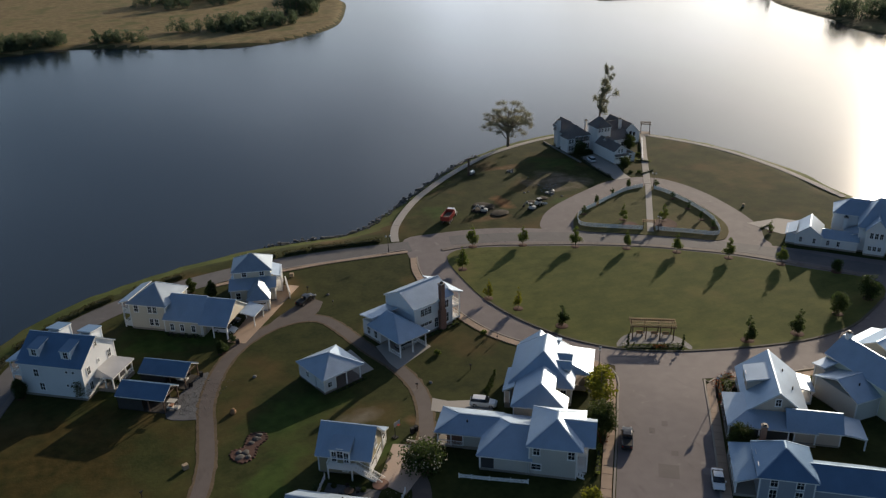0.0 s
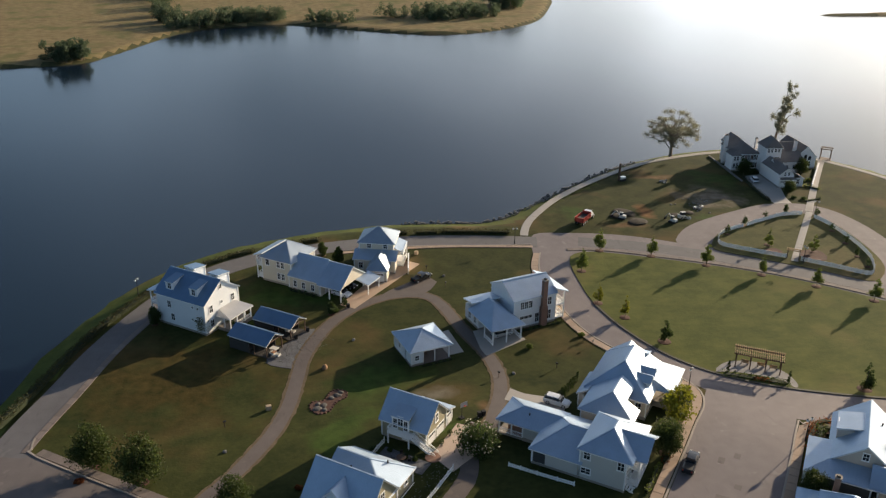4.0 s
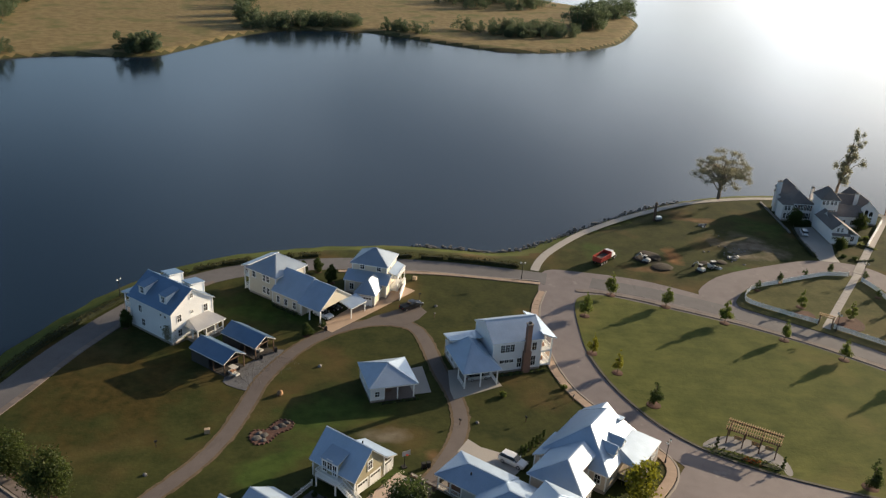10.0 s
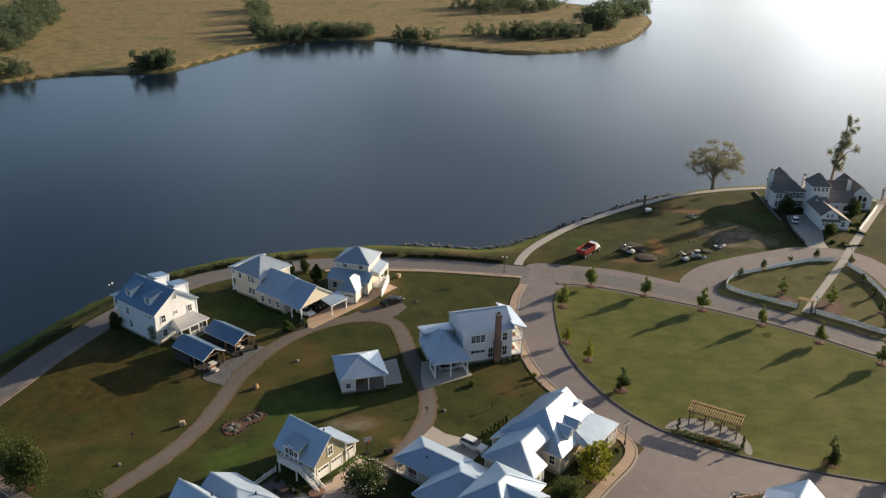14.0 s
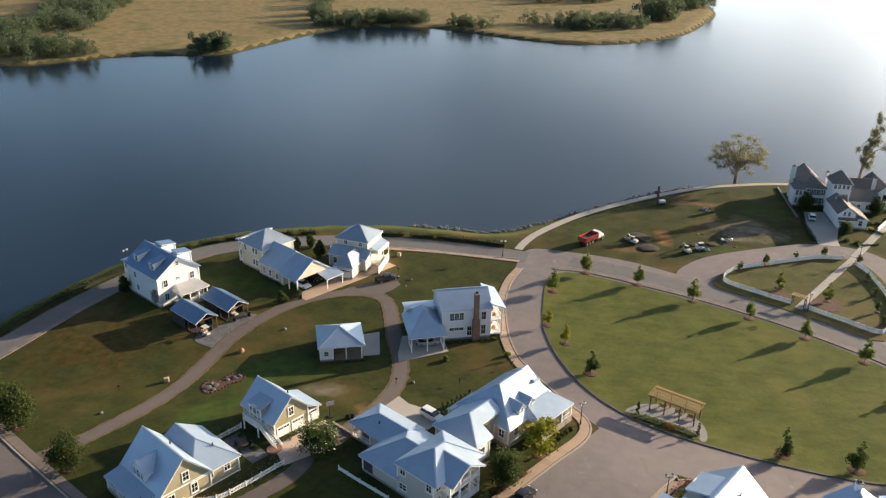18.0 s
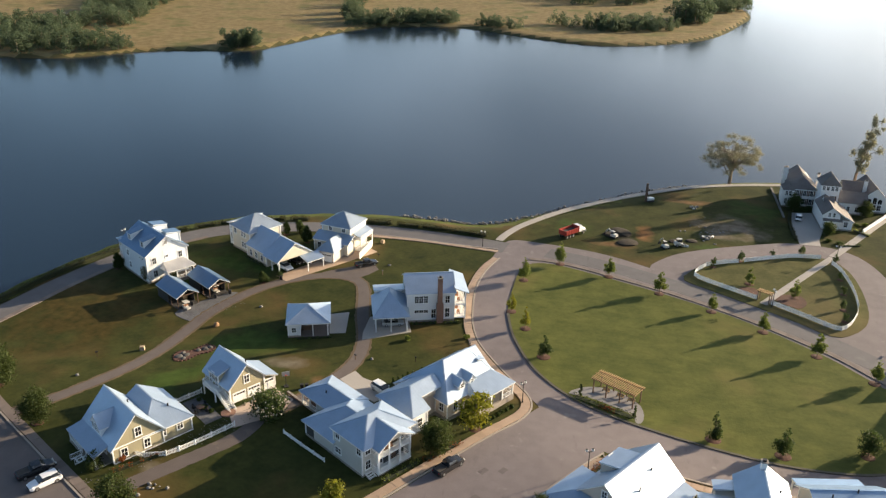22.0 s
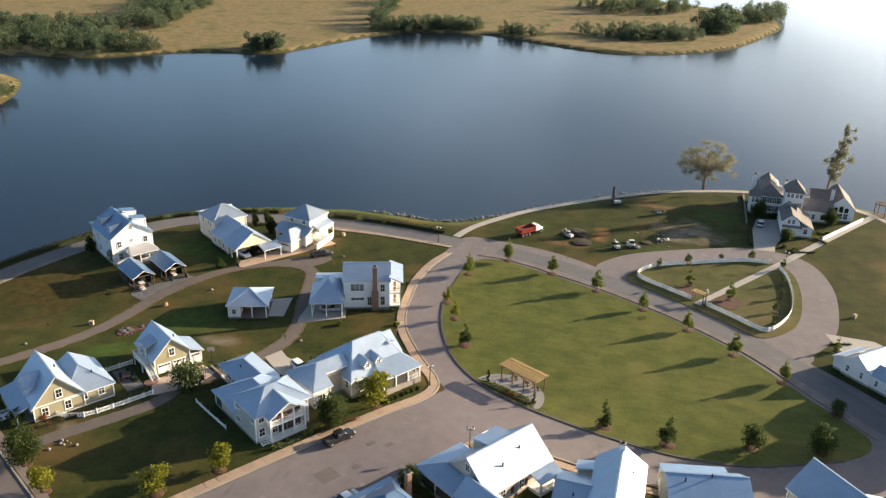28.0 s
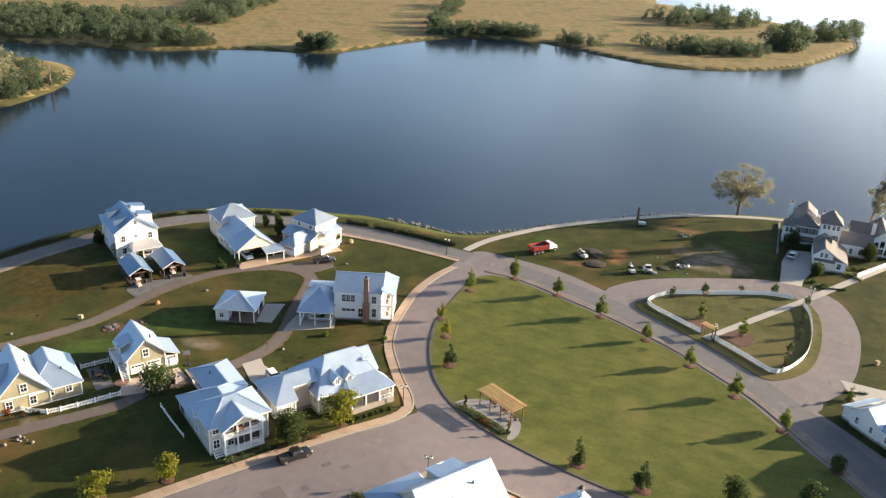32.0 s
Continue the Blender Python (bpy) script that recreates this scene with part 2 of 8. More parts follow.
def grass(name, dark, light, dry, dry_at, stripe=0.0, soil=()):
    m, nt, bs = nodes_of(name)
    base = ramp(nt, noise_node(nt, 0.045, 6), (0.35, dark), (0.65, light))
    tuft = ramp(nt, noise_node(nt, 1.1, 8), (0.3, scaled(dark, 0.6)), (0.7, scaled(light, 1.35)))
    c = mixc(nt, 0.35, base, tuft)
    c = mixc(nt, 0.35, c, ramp(nt, noise_node(nt, 0.2, 7), (0.38, scaled(dark, 0.8)), (0.62, scaled(light, 1.25))))
    c = mixc(nt, ramp(nt, noise_node(nt, 0.045, 9), (dry_at, (0, 0, 0)), (dry_at + 0.15, (0.85,) * 3)), c, dry)
    if stripe:
        st = noise_node(nt, stripe, 3, (0.35, 1.0, 1.0))
        c = mixc(nt, 0.22, c, ramp(nt, st, (0.4, scaled(dark, 0.9)), (0.6, scaled(light, 1.1))))
    for cx, cy, r, sx, c_lo, c_hi in soil:
        geo, mp = nt.nodes.new("ShaderNodeNewGeometry"), nt.nodes.new("ShaderNodeMapping")
        mp.vector_type = "TEXTURE"
        mp.inputs["Location"].default_value = (cx, cy, 0)
        mp.inputs["Scale"].default_value = (r * sx, r, 100)
        ln = nt.nodes.new("ShaderNodeVectorMath")
        ln.operation = "LENGTH"
        nt.links.new(geo.outputs["Position"], mp.inputs["Vector"])
        nt.links.new(mp.outputs[0], ln.inputs[0])
        add = nt.nodes.new("ShaderNodeMath")
        add.operation = "MULTIPLY_ADD"
        add.inputs[1].default_value, add.inputs[2].default_value = 1.6, -0.45
        nt.links.new(noise_node(nt, 0.16, 6), add.inputs[0])
        s2 = nt.nodes.new("ShaderNodeMath")
        s2.operation = "ADD"
        nt.links.new(add.outputs[0], s2.inputs[0])
        nt.links.new(ln.outputs["Value"], s2.inputs[1])
        c = mixc(nt, ramp(nt, s2.outputs[0], (0.5, (0.8,) * 3), (1.3, (0, 0, 0))), c, ramp(nt, noise_node(nt, 0.5, 6), (0.3, c_lo), (0.7, c_hi)))
    nt.links.new(c, bs.inputs["Base Color"])
    bs.inputs["Roughness"].default_value = 0.95
    bs.inputs["Specular IOR Level"].default_value = 0.1
    bump(nt, bs, noise_node(nt, 2.2, 9), 0.4, 0.1)
    return m


BARE, BARE2 = (0.13, 0.065, 0.028), (0.21, 0.125, 0.065)
SOIL1, SOIL2 = (0.20, 0.085, 0.032), (0.30, 0.15, 0.065)
DARK1, DARK2 = (0.035, 0.03, 0.02), (0.06, 0.05, 0.035)
GREY1, GREY2 = (0.10, 0.085, 0.06), (0.19, 0.165, 0.125)
GRN1, GRN2 = (0.026, 0.052, 0.009), (0.056, 0.092, 0.018)
LOT = grass("lot_grass", (0.022, 0.031, 0.008), (0.052, 0.054, 0.015), (0.106, 0.066, 0.026), 0.52,
            soil=((-80, 132, 34, 0.9, (0.024, 0.022, 0.005), (0.083, 0.053, 0.015)), (-43, 128, 15, 0.7, GRN1, GRN2), (-36, 131, 9, 1.4, GRN1, GRN2), (-47, 112, 14, 0.7, GRN1, GRN2), (-62, 166, 13, 1.3, GRN1, GRN2),
                  (20, 214, 9, 1.2, GRN1, GRN2), (40, 213, 10, 0.45, SOIL1, SOIL2), (31, 203, 4, 2.4, BARE, BARE2), (64, 224, 15, 1.25, (0.125, 0.092, 0.064), (0.26, 0.215, 0.17)), (53, 243, 5, 2.6, BARE, BARE2), (72, 240, 17, 0.8, GRN1, GRN2), (55, 207, 6, 1.6, GRN1, GRN2), (34, 209, 5.5, 0.8, DARK1, DARK2),
                  (-95, 172, 10, 0.8, GRN1, GRN2), (-66, 150, 10, 1.0, GRN1, GRN2), (-52, 166, 9, 1.4, GRN1, GRN2), (-30, 112, 6, 1.4, GRN1, GRN2),
                  (-21, 119, 5, 0.8, BARE, BARE2), (-29, 124, 5, 1.6, GREY1, GREY2), (-36, 87, 3, 1.4, GREY1, GREY2), (120, 205, 26, 0.9, (0.075, 0.062, 0.02), (0.11, 0.085, 0.03))))
MEADOW = grass("dry_meadow", (0.150, 0.112, 0.052), (0.235, 0.180, 0.088), (0.105, 0.108, 0.040), 0.51)
LAWN = grass("mown_lawn", (0.060, 0.076, 0.019), (0.108, 0.113, 0.030), (0.150, 0.126, 0.044), 0.55, 0.5)
REEDS = grass("bank_reeds", (0.040, 0.045, 0.020), (0.078, 0.072, 0.030), (0.085, 0.066, 0.030), 0.54)
ISLE_GRASS = grass("dry_mown_grass", (0.056, 0.062, 0.020), (0.098, 0.092, 0.034), (0.130, 0.100, 0.045), 0.50)
BANK = grass("bank_grass", (0.045, 0.064, 0.013), (0.085, 0.100, 0.022), (0.12, 0.10, 0.04), 0.58)


def tarmac(name, col, patch):
    m, nt, bs = nodes_of(name)
    c = ramp(nt, noise_node(nt, 0.09, 6), (0.35, scaled(col, 0.78)), (0.68, scaled(col, 1.18)))
    c = mixc(nt, 0.3, c, ramp(nt, noise_node(nt, 0.45, 8), (0.38, scaled(col, 0.72)), (0.64, scaled(col, 1.3))))
    c = mixc(nt, 0.4, c, ramp(nt, noise_node(nt, 14.0, 3), (0.2, scaled(col, 0.6)), (0.8, scaled(col, 1.4))))
    c = mixc(nt, ramp(nt, noise_node(nt, 0.33, 2), (0.66, (0, 0, 0)), (0.70, (0.6,) * 3)), c, patch)
    c = mixc(nt, ramp(nt, noise_node(nt, 0.8, 9, (1, 0.25, 1)), (0.62, (0, 0, 0)), (0.72, (0.35,) * 3)), c, scaled(col, 0.5))
    nt.links.new(c, bs.inputs["Base Color"])
    bs.inputs["Roughness"].default_value = 0.85
    bump(nt, bs, noise_node(nt, 20.0, 4), 0.3, 0.01)
    return m


ROADM = tarmac("worn_asphalt", (0.154, 0.130, 0.130), (0.212, 0.185, 0.182))
LAKEROAD = tarmac("grey_asphalt", (0.112, 0.106, 0.108), (0.150, 0.140, 0.136))
LANEM = tarmac("lane_asphalt", (0.104, 0.083, 0.074), (0.145, 0.112, 0.092))
VERGE = mat("sandy_verge", (0.105, 0.074, 0.042), 0.95, var=0.4, big=0.5, fine=2.5, bumpy=0.5)
GRAVEL = mat("gravel", (0.105, 0.105, 0.110), 0.9, var=0.4, big=0.6, fine=4.2, bumpy=0.8)
# grey rock darkened in colour for the shade over the bed
SHADEROCK = mat("dark_rock", (0.105, 0.098, 0.09), 0.9, var=0.3, big=0.8, rnd=0.4)
TANROCK = mat("tan_boulder", (0.25, 0.145, 0.075), 0.9, var=0.3, big=0.8)
CORNERROAD = tarmac("old_asphalt", (0.118, 0.100, 0.095), (0.16, 0.138, 0.13))
PATCHM = tarmac("patched_asphalt", (0.115, 0.098, 0.093), (0.07, 0.06, 0.06))


def leaf(name, dark, light):
    m, nt, bs = nodes_of(name)
    geo = nt.nodes.new("ShaderNodeNewGeometry")
    c = ramp(nt, geo.outputs["Random Per Island"], (0.0, dark), (1.0, light))
    oi = nt.nodes.new("ShaderNodeObjectInfo")
    c = mixc(nt, 1.0, c, ramp(nt, oi.outputs["Random"], (0.0, (0.78, 0.85, 0.8)), (1.0, (1.0, 1.0, 1.0))), "MULTIPLY")
    c = mixc(nt, 0.4, c, ramp(nt, noise_node(nt, 0.5, 3), (0.3, dark), (0.7, light)))
    nt.links.new(c, bs.inputs["Base Color"])
    bs.inputs["Roughness"].default_value = 0.65
    bs.inputs["Specular IOR Level"].default_value = 0.25
    tr, mx = nt.nodes.new("ShaderNodeBsdfTranslucent"), nt.nodes.new("ShaderNodeMixShader")
    nt.links.new(c, tr.inputs[0])
    mx.inputs[0].default_value = 0.5
    nt.links.new(bs.outputs[0], mx.inputs[1])
    nt.links.new(tr.outputs[0], mx.inputs[2])
    nt.links.new(mx.outputs[0], nt.nodes["Material Output"].inputs[0])
    return m


LEAF = leaf("green_leaves", (0.080, 0.112, 0.020), (0.19, 0.225, 0.050))
LEAF_MID = leaf("deep_green_leaves", (0.030, 0.048, 0.012), (0.080, 0.102, 0.026))
LEAF_HEDGE = leaf("hedge_leaves", (0.030, 0.034, 0.013), (0.080, 0.075, 0.030))
LEAF_DARK = leaf("dark_leaves", (0.030, 0.050, 0.015), (0.080, 0.112, 0.030))
LEAF_LIME = leaf("lime_leaves", (0.12, 0.130, 0.012), (0.29, 0.27, 0.03))
LEAF_DRY = leaf("olive_leaves", (0.16, 0.16, 0.095), (0.29, 0.275, 0.18))
LEAF_WOOD = leaf("woodland_leaves", (0.056, 0.085, 0.048), (0.130, 0.162, 0.088))
LEAF_RED = leaf("russet_leaves", (0.14, 0.035, 0.012), (0.28, 0.09, 0.025))
BLOSSOM = leaf("pale_blossom", (0.45, 0.42, 0.35), (0.7, 0.66, 0.55))


def water_mat():
    m, nt, bs = nodes_of("lake_water")
    bs.inputs["Base Color"].default_value = (0.006, 0.015, 0.027, 1)
    bs.inputs["Roughness"].default_value = 0.15
    bs.inputs["IOR"].default_value = 1.33
    rip = noise_node(nt, 0.35, 6, (1.0, 1.6, 1.0))
    swell = noise_node(nt, 0.02, 3)
    c = mixc(nt, 0.5, ramp(nt, rip, (0.0, (0, 0, 0)), (1.0, (1, 1, 1))), ramp(nt, swell, (0.0, (0, 0, 0)), (1.0, (1, 1, 1))))
    b = nt.nodes.new("ShaderNodeBump")
    b.inputs["Strength"].default_value, b.inputs["Distance"].default_value = 0.10, 0.25
    nt.links.new(c, b.inputs["Height"])
    nt.links.new(b.outputs[0], bs.inputs["Normal"])
    return m


WATER = water_mat()


# ---- building helpers ----
def link_mesh(name, bm, material):
    me = bpy.data.meshes.new(name)
    bmesh.ops.recalc_face_normals(bm, faces=bm.faces)
    bm.to_mesh(me)
    bm.free()
    for m in material if isinstance(material, (list, tuple)) else (material,):
        me.materials.append(m)
    return new(name, me)


def part(name, bm, material, parent, label=""):
    ob = bm if isinstance(bm, bpy.types.Object) else link_mesh(name, bm, material)
    ob.parent = parent
    return tagged(ob, label=label)


def shared(name, me, parent, m, label=""):
    ob = new(name, me)
    ob.parent, ob.matrix_basis = parent, m
    return tagged(ob, label=label)


def thing(name, m, label, category, group="", kind=""):
    e = new(name)
    e.empty_display_size, e.matrix_basis = 0.5, m
    return tagged(e, label, category, group, kind)


def hexa(bm, p):
    vs = [bm.verts.new(q) for q in p]
    for f in ((0, 3, 2, 1), (4, 5, 6, 7), (0, 1, 5, 4), (1, 2, 6, 5), (2, 3, 7, 6), (3, 0, 4, 7)):
        bm.faces.new([vs[i] for i in f])


def box(bm, x0, x1, y0, y1, z0, z1, t=0.0):
    """A box; t draws its top in."""
    hexa(bm, [(x0, y0, z0), (x1, y0, z0), (x1, y1, z0), (x0, y1, z0),
              (x0 + t, y0 + t, z1), (x1 - t, y0 + t, z1), (x1 - t, y1 - t, z1), (x0 + t, y1 - t, z1)])
    return bm


def bar(bm, a, b, w, h=None, up=(0, 0, 1)):
    """A square bar from a to b."""
    a, b = Vector(a), Vector(b)
    d = (b - a).normalized()
    s = d.cross(Vector(up))
    s = (s if s.length > 1e-4 else Vector((1, 0, 0))).normalized() * w / 2
    u = s.cross(d).normalized() * (h or w) / 2
    hexa(bm, [a - s - u, a + s - u, b + s - u, b - s - u, a - s + u, a + s + u, b + s + u, b - s + u])
    return bm


def tube(bm, pts, radii, n=7):
    rings = []
    for i, p in enumerate(pts):
        p = Vector(p)
        d = (Vector(pts[min(i + 1, len(pts) - 1)]) - Vector(pts[max(i - 1, 0)])).normalized()
        s = d.cross(Vector((0.3, 0.9, 0.2))).normalized()
        u = d.cross(s)
        rings.append([bm.verts.new(p + radii[i] * (math.cos(6.2832 * k / n) * s + math.sin(6.2832 * k / n) * u)) for k in range(n)])
    for a, b in zip(rings, rings[1:]):
        for k in range(n):
            bm.faces.new((a[k], a[(k + 1) % n], b[(k + 1) % n], b[k]))
    bm.faces.new(rings[0][::-1])
    bm.faces.new(rings[-1])
    return bm


def lathe(bm, prof, n=12):
    rings = [[bm.verts.new((r * math.cos(6.2832 * k / n), r * math.sin(6.2832 * k / n), z)) for k in range(n)] for r, z in prof]
    for a, b in zip(rings, rings[1:]):
        for k in range(n):
            bm.faces.new((a[k], a[(k + 1) % n], b[(k + 1) % n], b[k]))
    bm.faces.new(rings[0][::-1])
    bm.faces.new(rings[-1])
    return bm


def spline(ctrl, closed=False, step=2.5):
    """Points along a smooth curve through the control points."""
    c = [Vector((*p, 0)) for p in ctrl]
    n, out = len(c), []
    for i in range(n if closed else n - 1):
        p0 = c[(i - 1) % n] if closed or i else c[0]
        p1, p2 = c[i], c[(i + 1) % n]
        p3 = c[(i + 2) % n] if closed or i + 2 < n else c[-1]
        k = max(2, int((p2 - p1).length / step))
        for j in range(k):
            t = j / k
            out.append(0.5 * (2 * p1 + (p2 - p0) * t + (2 * p0 - 5 * p1 + 4 * p2 - p3) * t * t + (3 * p1 - p0 - 3 * p2 + p3) * t ** 3))
    if not closed:
        out.append(c[-1])
    return out


def side_of(pts, i, closed=False):
    n = len(pts)
    a = pts[(i - 1) % n] if closed else pts[max(i - 1, 0)]
    b = pts[(i + 1) % n] if closed else pts[min(i + 1, n - 1)]
    d = (b - a).normalized()
    return Vector((d.y, -d.x, 0))


def ribbon(name, ctrl, width, z0, z1, material, closed=False, step=2.5, shift=0.0, ragged=0.0):
    """A flat band of some thickness along a curve; shift moves it to its right, ragged frays its edges."""
    pts, bm = spline(ctrl, closed, step), bmesh.new()
    fray = np.random.RandomState(4)
    rows = []
    for i, p in enumerate(pts):
        s = side_of(pts, i, closed)
        w = width(i / (len(pts) - 1)) if callable(width) else width
        a, b = p + s * (shift - w / 2 + ragged * fray.normal()), p + s * (shift + w / 2 + ragged * fray.normal())
        rows.append([bm.verts.new((q.x, q.y, z)) for q, z in ((a, z0), (a, z1), (b, z1), (b, z0))])
    n = len(rows)
    for i in range(n if closed else n - 1):
        a, b = rows[i], rows[(i + 1) % n]
        for k in range(3):
            bm.faces.new((a[k], a[k + 1], b[k + 1], b[k]))
    return link_mesh(name, bm, material)


def plate(name, outline, z0, z1, material):
    """A filled outline of some thickness."""
    bm = bmesh.new()
    lo = [bm.verts.new((p[0], p[1], z0)) for p in outline]
    hi = [bm.verts.new((p[0], p[1], z1)) for p in outline]
    top = bm.faces.new(hi)
    n = len(lo)
    for i in range(n):
        bm.faces.new((lo[i], lo[(i + 1) % n], hi[(i + 1) % n], hi[i]))
    bmesh.ops.triangulate(bm, faces=[top])
    return link_mesh(name, bm, material)


def setting(ob, label, category):
    return tagged(ob, label, category, kind="structure")


BOX_ME = {}


def box_mesh(key, material, dx, dy, dz, t=0.0):
    """A shared box mesh, base centred."""
    k = (key, material.name, round(dx, 3), round(dy, 3), round(dz, 3))
    if k not in BOX_ME:
        bm, me = box(bmesh.new(), -dx / 2, dx / 2, -dy / 2, dy / 2, 0, dz, t), bpy.data.meshes.new(key)
        bmesh.ops.recalc_face_normals(bm, faces=bm.faces)
        bm.to_mesh(me)
        bm.free()
        me.materials.append(material)
        BOX_ME[k] = me
    return BOX_ME[k]


def slab_walk(ctrl, width, z, material, label, piece=1.7, kerb=None, kerb_shift=0.0):
    """A walk of single paving slabs on a bed."""
    bed = setting(ribbon("pavement", ctrl, width, -0.05, z, material), label, "pavement")
    pts = spline(ctrl, step=piece)
    me = box_mesh("paving_slab", material, width - 0.08, piece * 0.985, 0.05)
    for a, b in zip(pts, pts[1:]):
        d = b - a
        shared("paving_slab", me, bed, Matrix.Translation(((a.x + b.x) / 2, (a.y + b.y) / 2, z - 0.02)) @ Matrix.Rotation(math.atan2(d.y, d.x) - math.pi / 2, 4, "Z"))
    return bed


# ---- houses ----
UP = Vector((0, 0, 1))
WIN_ME = {}
HOUSES = []


class House:
    """Parts of one house in its own plan axes; x along the angle, y across, in plan metres."""

    def __init__(self, name, ang, x, y, label, category="house", tin=None, group="", lift=0.0, f=1.0):
        """lift is the height of its floor; f scales the heights above it."""
        a = radians(ang)
        self.x, self.y, self.tin, self.f = x, y, tin or TIN, f
        wx, wy = x * math.cos(a) - y * math.sin(a), x * math.sin(a) + y * math.cos(a)
        self.e = thing(name, pose(wx, wy, lift, 0, 0, ang), label, category, group)
        HOUSES.append(self.e)

    def box(self, name, x0, x1, y0, y1, z0, z1, m, label="", t=0.0, parent=None):
        return part(name, box(bmesh.new(), x0 - self.x, x1 - self.x, y0 - self.y, y1 - self.y, z0 * self.f, z1 * self.f, t), m, parent or self.e, label)

    def walls(self, x0, x1, y0, y1, z0, ze, m, axis=None, zr=0, base=True, label="", ridge=0.5):
        """A block of wall, with gables where axis names the ridge."""
        bm = bmesh.new()
        x0, x1, y0, y1 = x0 - self.x, x1 - self.x, y0 - self.y, y1 - self.y
        z0, ze, zr = z0 * self.f, ze * self.f, zr * self.f
        if axis is None:
            box(bm, x0, x1, y0, y1, z0, ze)
        else:
            if axis == "x":
                prof = [(y0, z0), (y1, z0), (y1, ze), (y0 + (y1 - y0) * ridge, zr - 0.12), (y0, ze)]
                ends = [[(x, q, z) for q, z in prof] for x in (x0, x1)]
            else:
                prof = [(x0, z0), (x1, z0), (x1, ze), (x0 + (x1 - x0) * ridge, zr - 0.12), (x0, ze)]
                ends = [[(q, y, z) for q, z in prof] for y in (y0, y1)]
            va, vb = [[bm.verts.new(p) for p in end] for end in ends]
            bm.faces.new(va), bm.faces.new(vb[::-1])
            for i in range(5):
                bm.faces.new((va[i], va[(i + 1) % 5], vb[(i + 1) % 5], vb[i]))
        w = part("wall", bm, m, self.e, label)
        if base and z0 < 0.5:
            part("foundation", box(bmesh.new(), x0 - 0.04, x1 + 0.04, y0 - 0.04, y1 + 0.04, -1.2, 0.45), KERB, self.e)
        if ze - z0 > 2.2:
            me = box_mesh("corner_board", WHITE, 0.2, 0.2, ze - 0.05 - max(z0, 0.45))
            for cx in (x0, x1):
                for cy in (y0, y1):
                    shared("corner_board", me, w, Matrix.Translation((cx, cy, max(z0, 0.45))))
        return w

    def plane(self, pts, m=None, name="roof"):
        """One pitch of a standing-seam roof with its fascia."""
        p = [Vector((q[0] - self.x, q[1] - self.y, q[2] * self.f)) for q in pts]
        nrm = (p[1] - p[0]).cross(p[2] - p[0]).normalized()
        if nrm.z < 0:
            p.reverse()
            nrm.negate()
        bm, k, mid = bmesh.new(), len(p), sum(p, Vector()) / len(p)
        lo, hi = [bm.verts.new(q) for q in p], [bm.verts.new(q + nrm * 0.06) for q in p]
        bm.faces.new(hi), bm.faces.new(lo[::-1])
        for i in range(k):
            bm.faces.new((lo[i], lo[(i + 1) % k], hi[(i + 1) % k], hi[i]))
        r = part(name, bm, m or self.tin, self.e)
        h = UP.cross(nrm)
        if h.length > 0.02 and (m or self.tin) not in (SHINGLE, TIN_PLAIN):
            h.normalize()
            d, bm = nrm.cross(h), bmesh.new()
            ss, ts = [(q - mid).dot(h) for q in p], [(q - mid).dot(d) for q in p]
            s = min(ss) + 0.3
            while s < max(ss) - 0.1:
                cut = [ts[i] + (s - ss[i]) / (ss[(i + 1) % k] - ss[i]) * (ts[(i + 1) % k] - ts[i]) for i in range(k) if (ss[i] - s) * (ss[(i + 1) % k] - s) < 0]
                if len(cut) >= 2 and max(cut) - min(cut) > 0.3:
                    a, b = mid + h * s + d * min(cut) + nrm * 0.06, mid + h * s + d * max(cut) + nrm * 0.06
                    v = [bm.verts.new(q) for q in (a - h * 0.03, a + nrm * 0.007, a + h * 0.03, b - h * 0.03, b + nrm * 0.007, b + h * 0.03)]
                    bm.faces.new((v[0], v[1], v[4], v[3])), bm.faces.new((v[1], v[2], v[5], v[4]))
                s += 0.61
            tagged(part("seams", bm, m or self.tin, r), kind="stuff")
        bm = bmesh.new()
        q2 = [q + (mid - q).normalized() * 0.05 for q in p]
        lo, hi = [bm.verts.new(q - UP * 0.2) for q in q2], [bm.verts.new(q - nrm * 0.004) for q in q2]
        bm.faces.new(hi), bm.faces.new(lo[::-1])
        for i in range(k):
            bm.faces.new((lo[i], lo[(i + 1) % k], hi[(i + 1) % k], hi[i]))
        part("fascia", bm, WHITE, r)
        return r

    def gable(self, x0, x1, y0, y1, ze, zr, axis="x", oh=0.4, m=None, ridge=0.5):
        if axis == "x":
            my = y0 + (y1 - y0) * ridge
            g0, g1 = (zr - ze) / (my - y0), (zr - ze) / (y1 - my)
            self.plane([(x0 - oh, y0 - oh, ze - g0 * oh), (x1 + oh, y0 - oh, ze - g0 * oh), (x1 + oh, my, zr), (x0 - oh, my, zr)], m)
            self.plane([(x0 - oh, y1 + oh, ze - g1 * oh), (x1 + oh, y1 + oh, ze - g1 * oh), (x1 + oh, my, zr), (x0 - oh, my, zr)], m)
            self.cap((x0 - oh, my, zr), (x1 + oh, my, zr), m)
        else:
            mx = x0 + (x1 - x0) * ridge
            g0, g1 = (zr - ze) / (mx - x0), (zr - ze) / (x1 - mx)
            self.plane([(x0 - oh, y0 - oh, ze - g0 * oh), (x0 - oh, y1 + oh, ze - g0 * oh), (mx, y1 + oh, zr), (mx, y0 - oh, zr)], m)
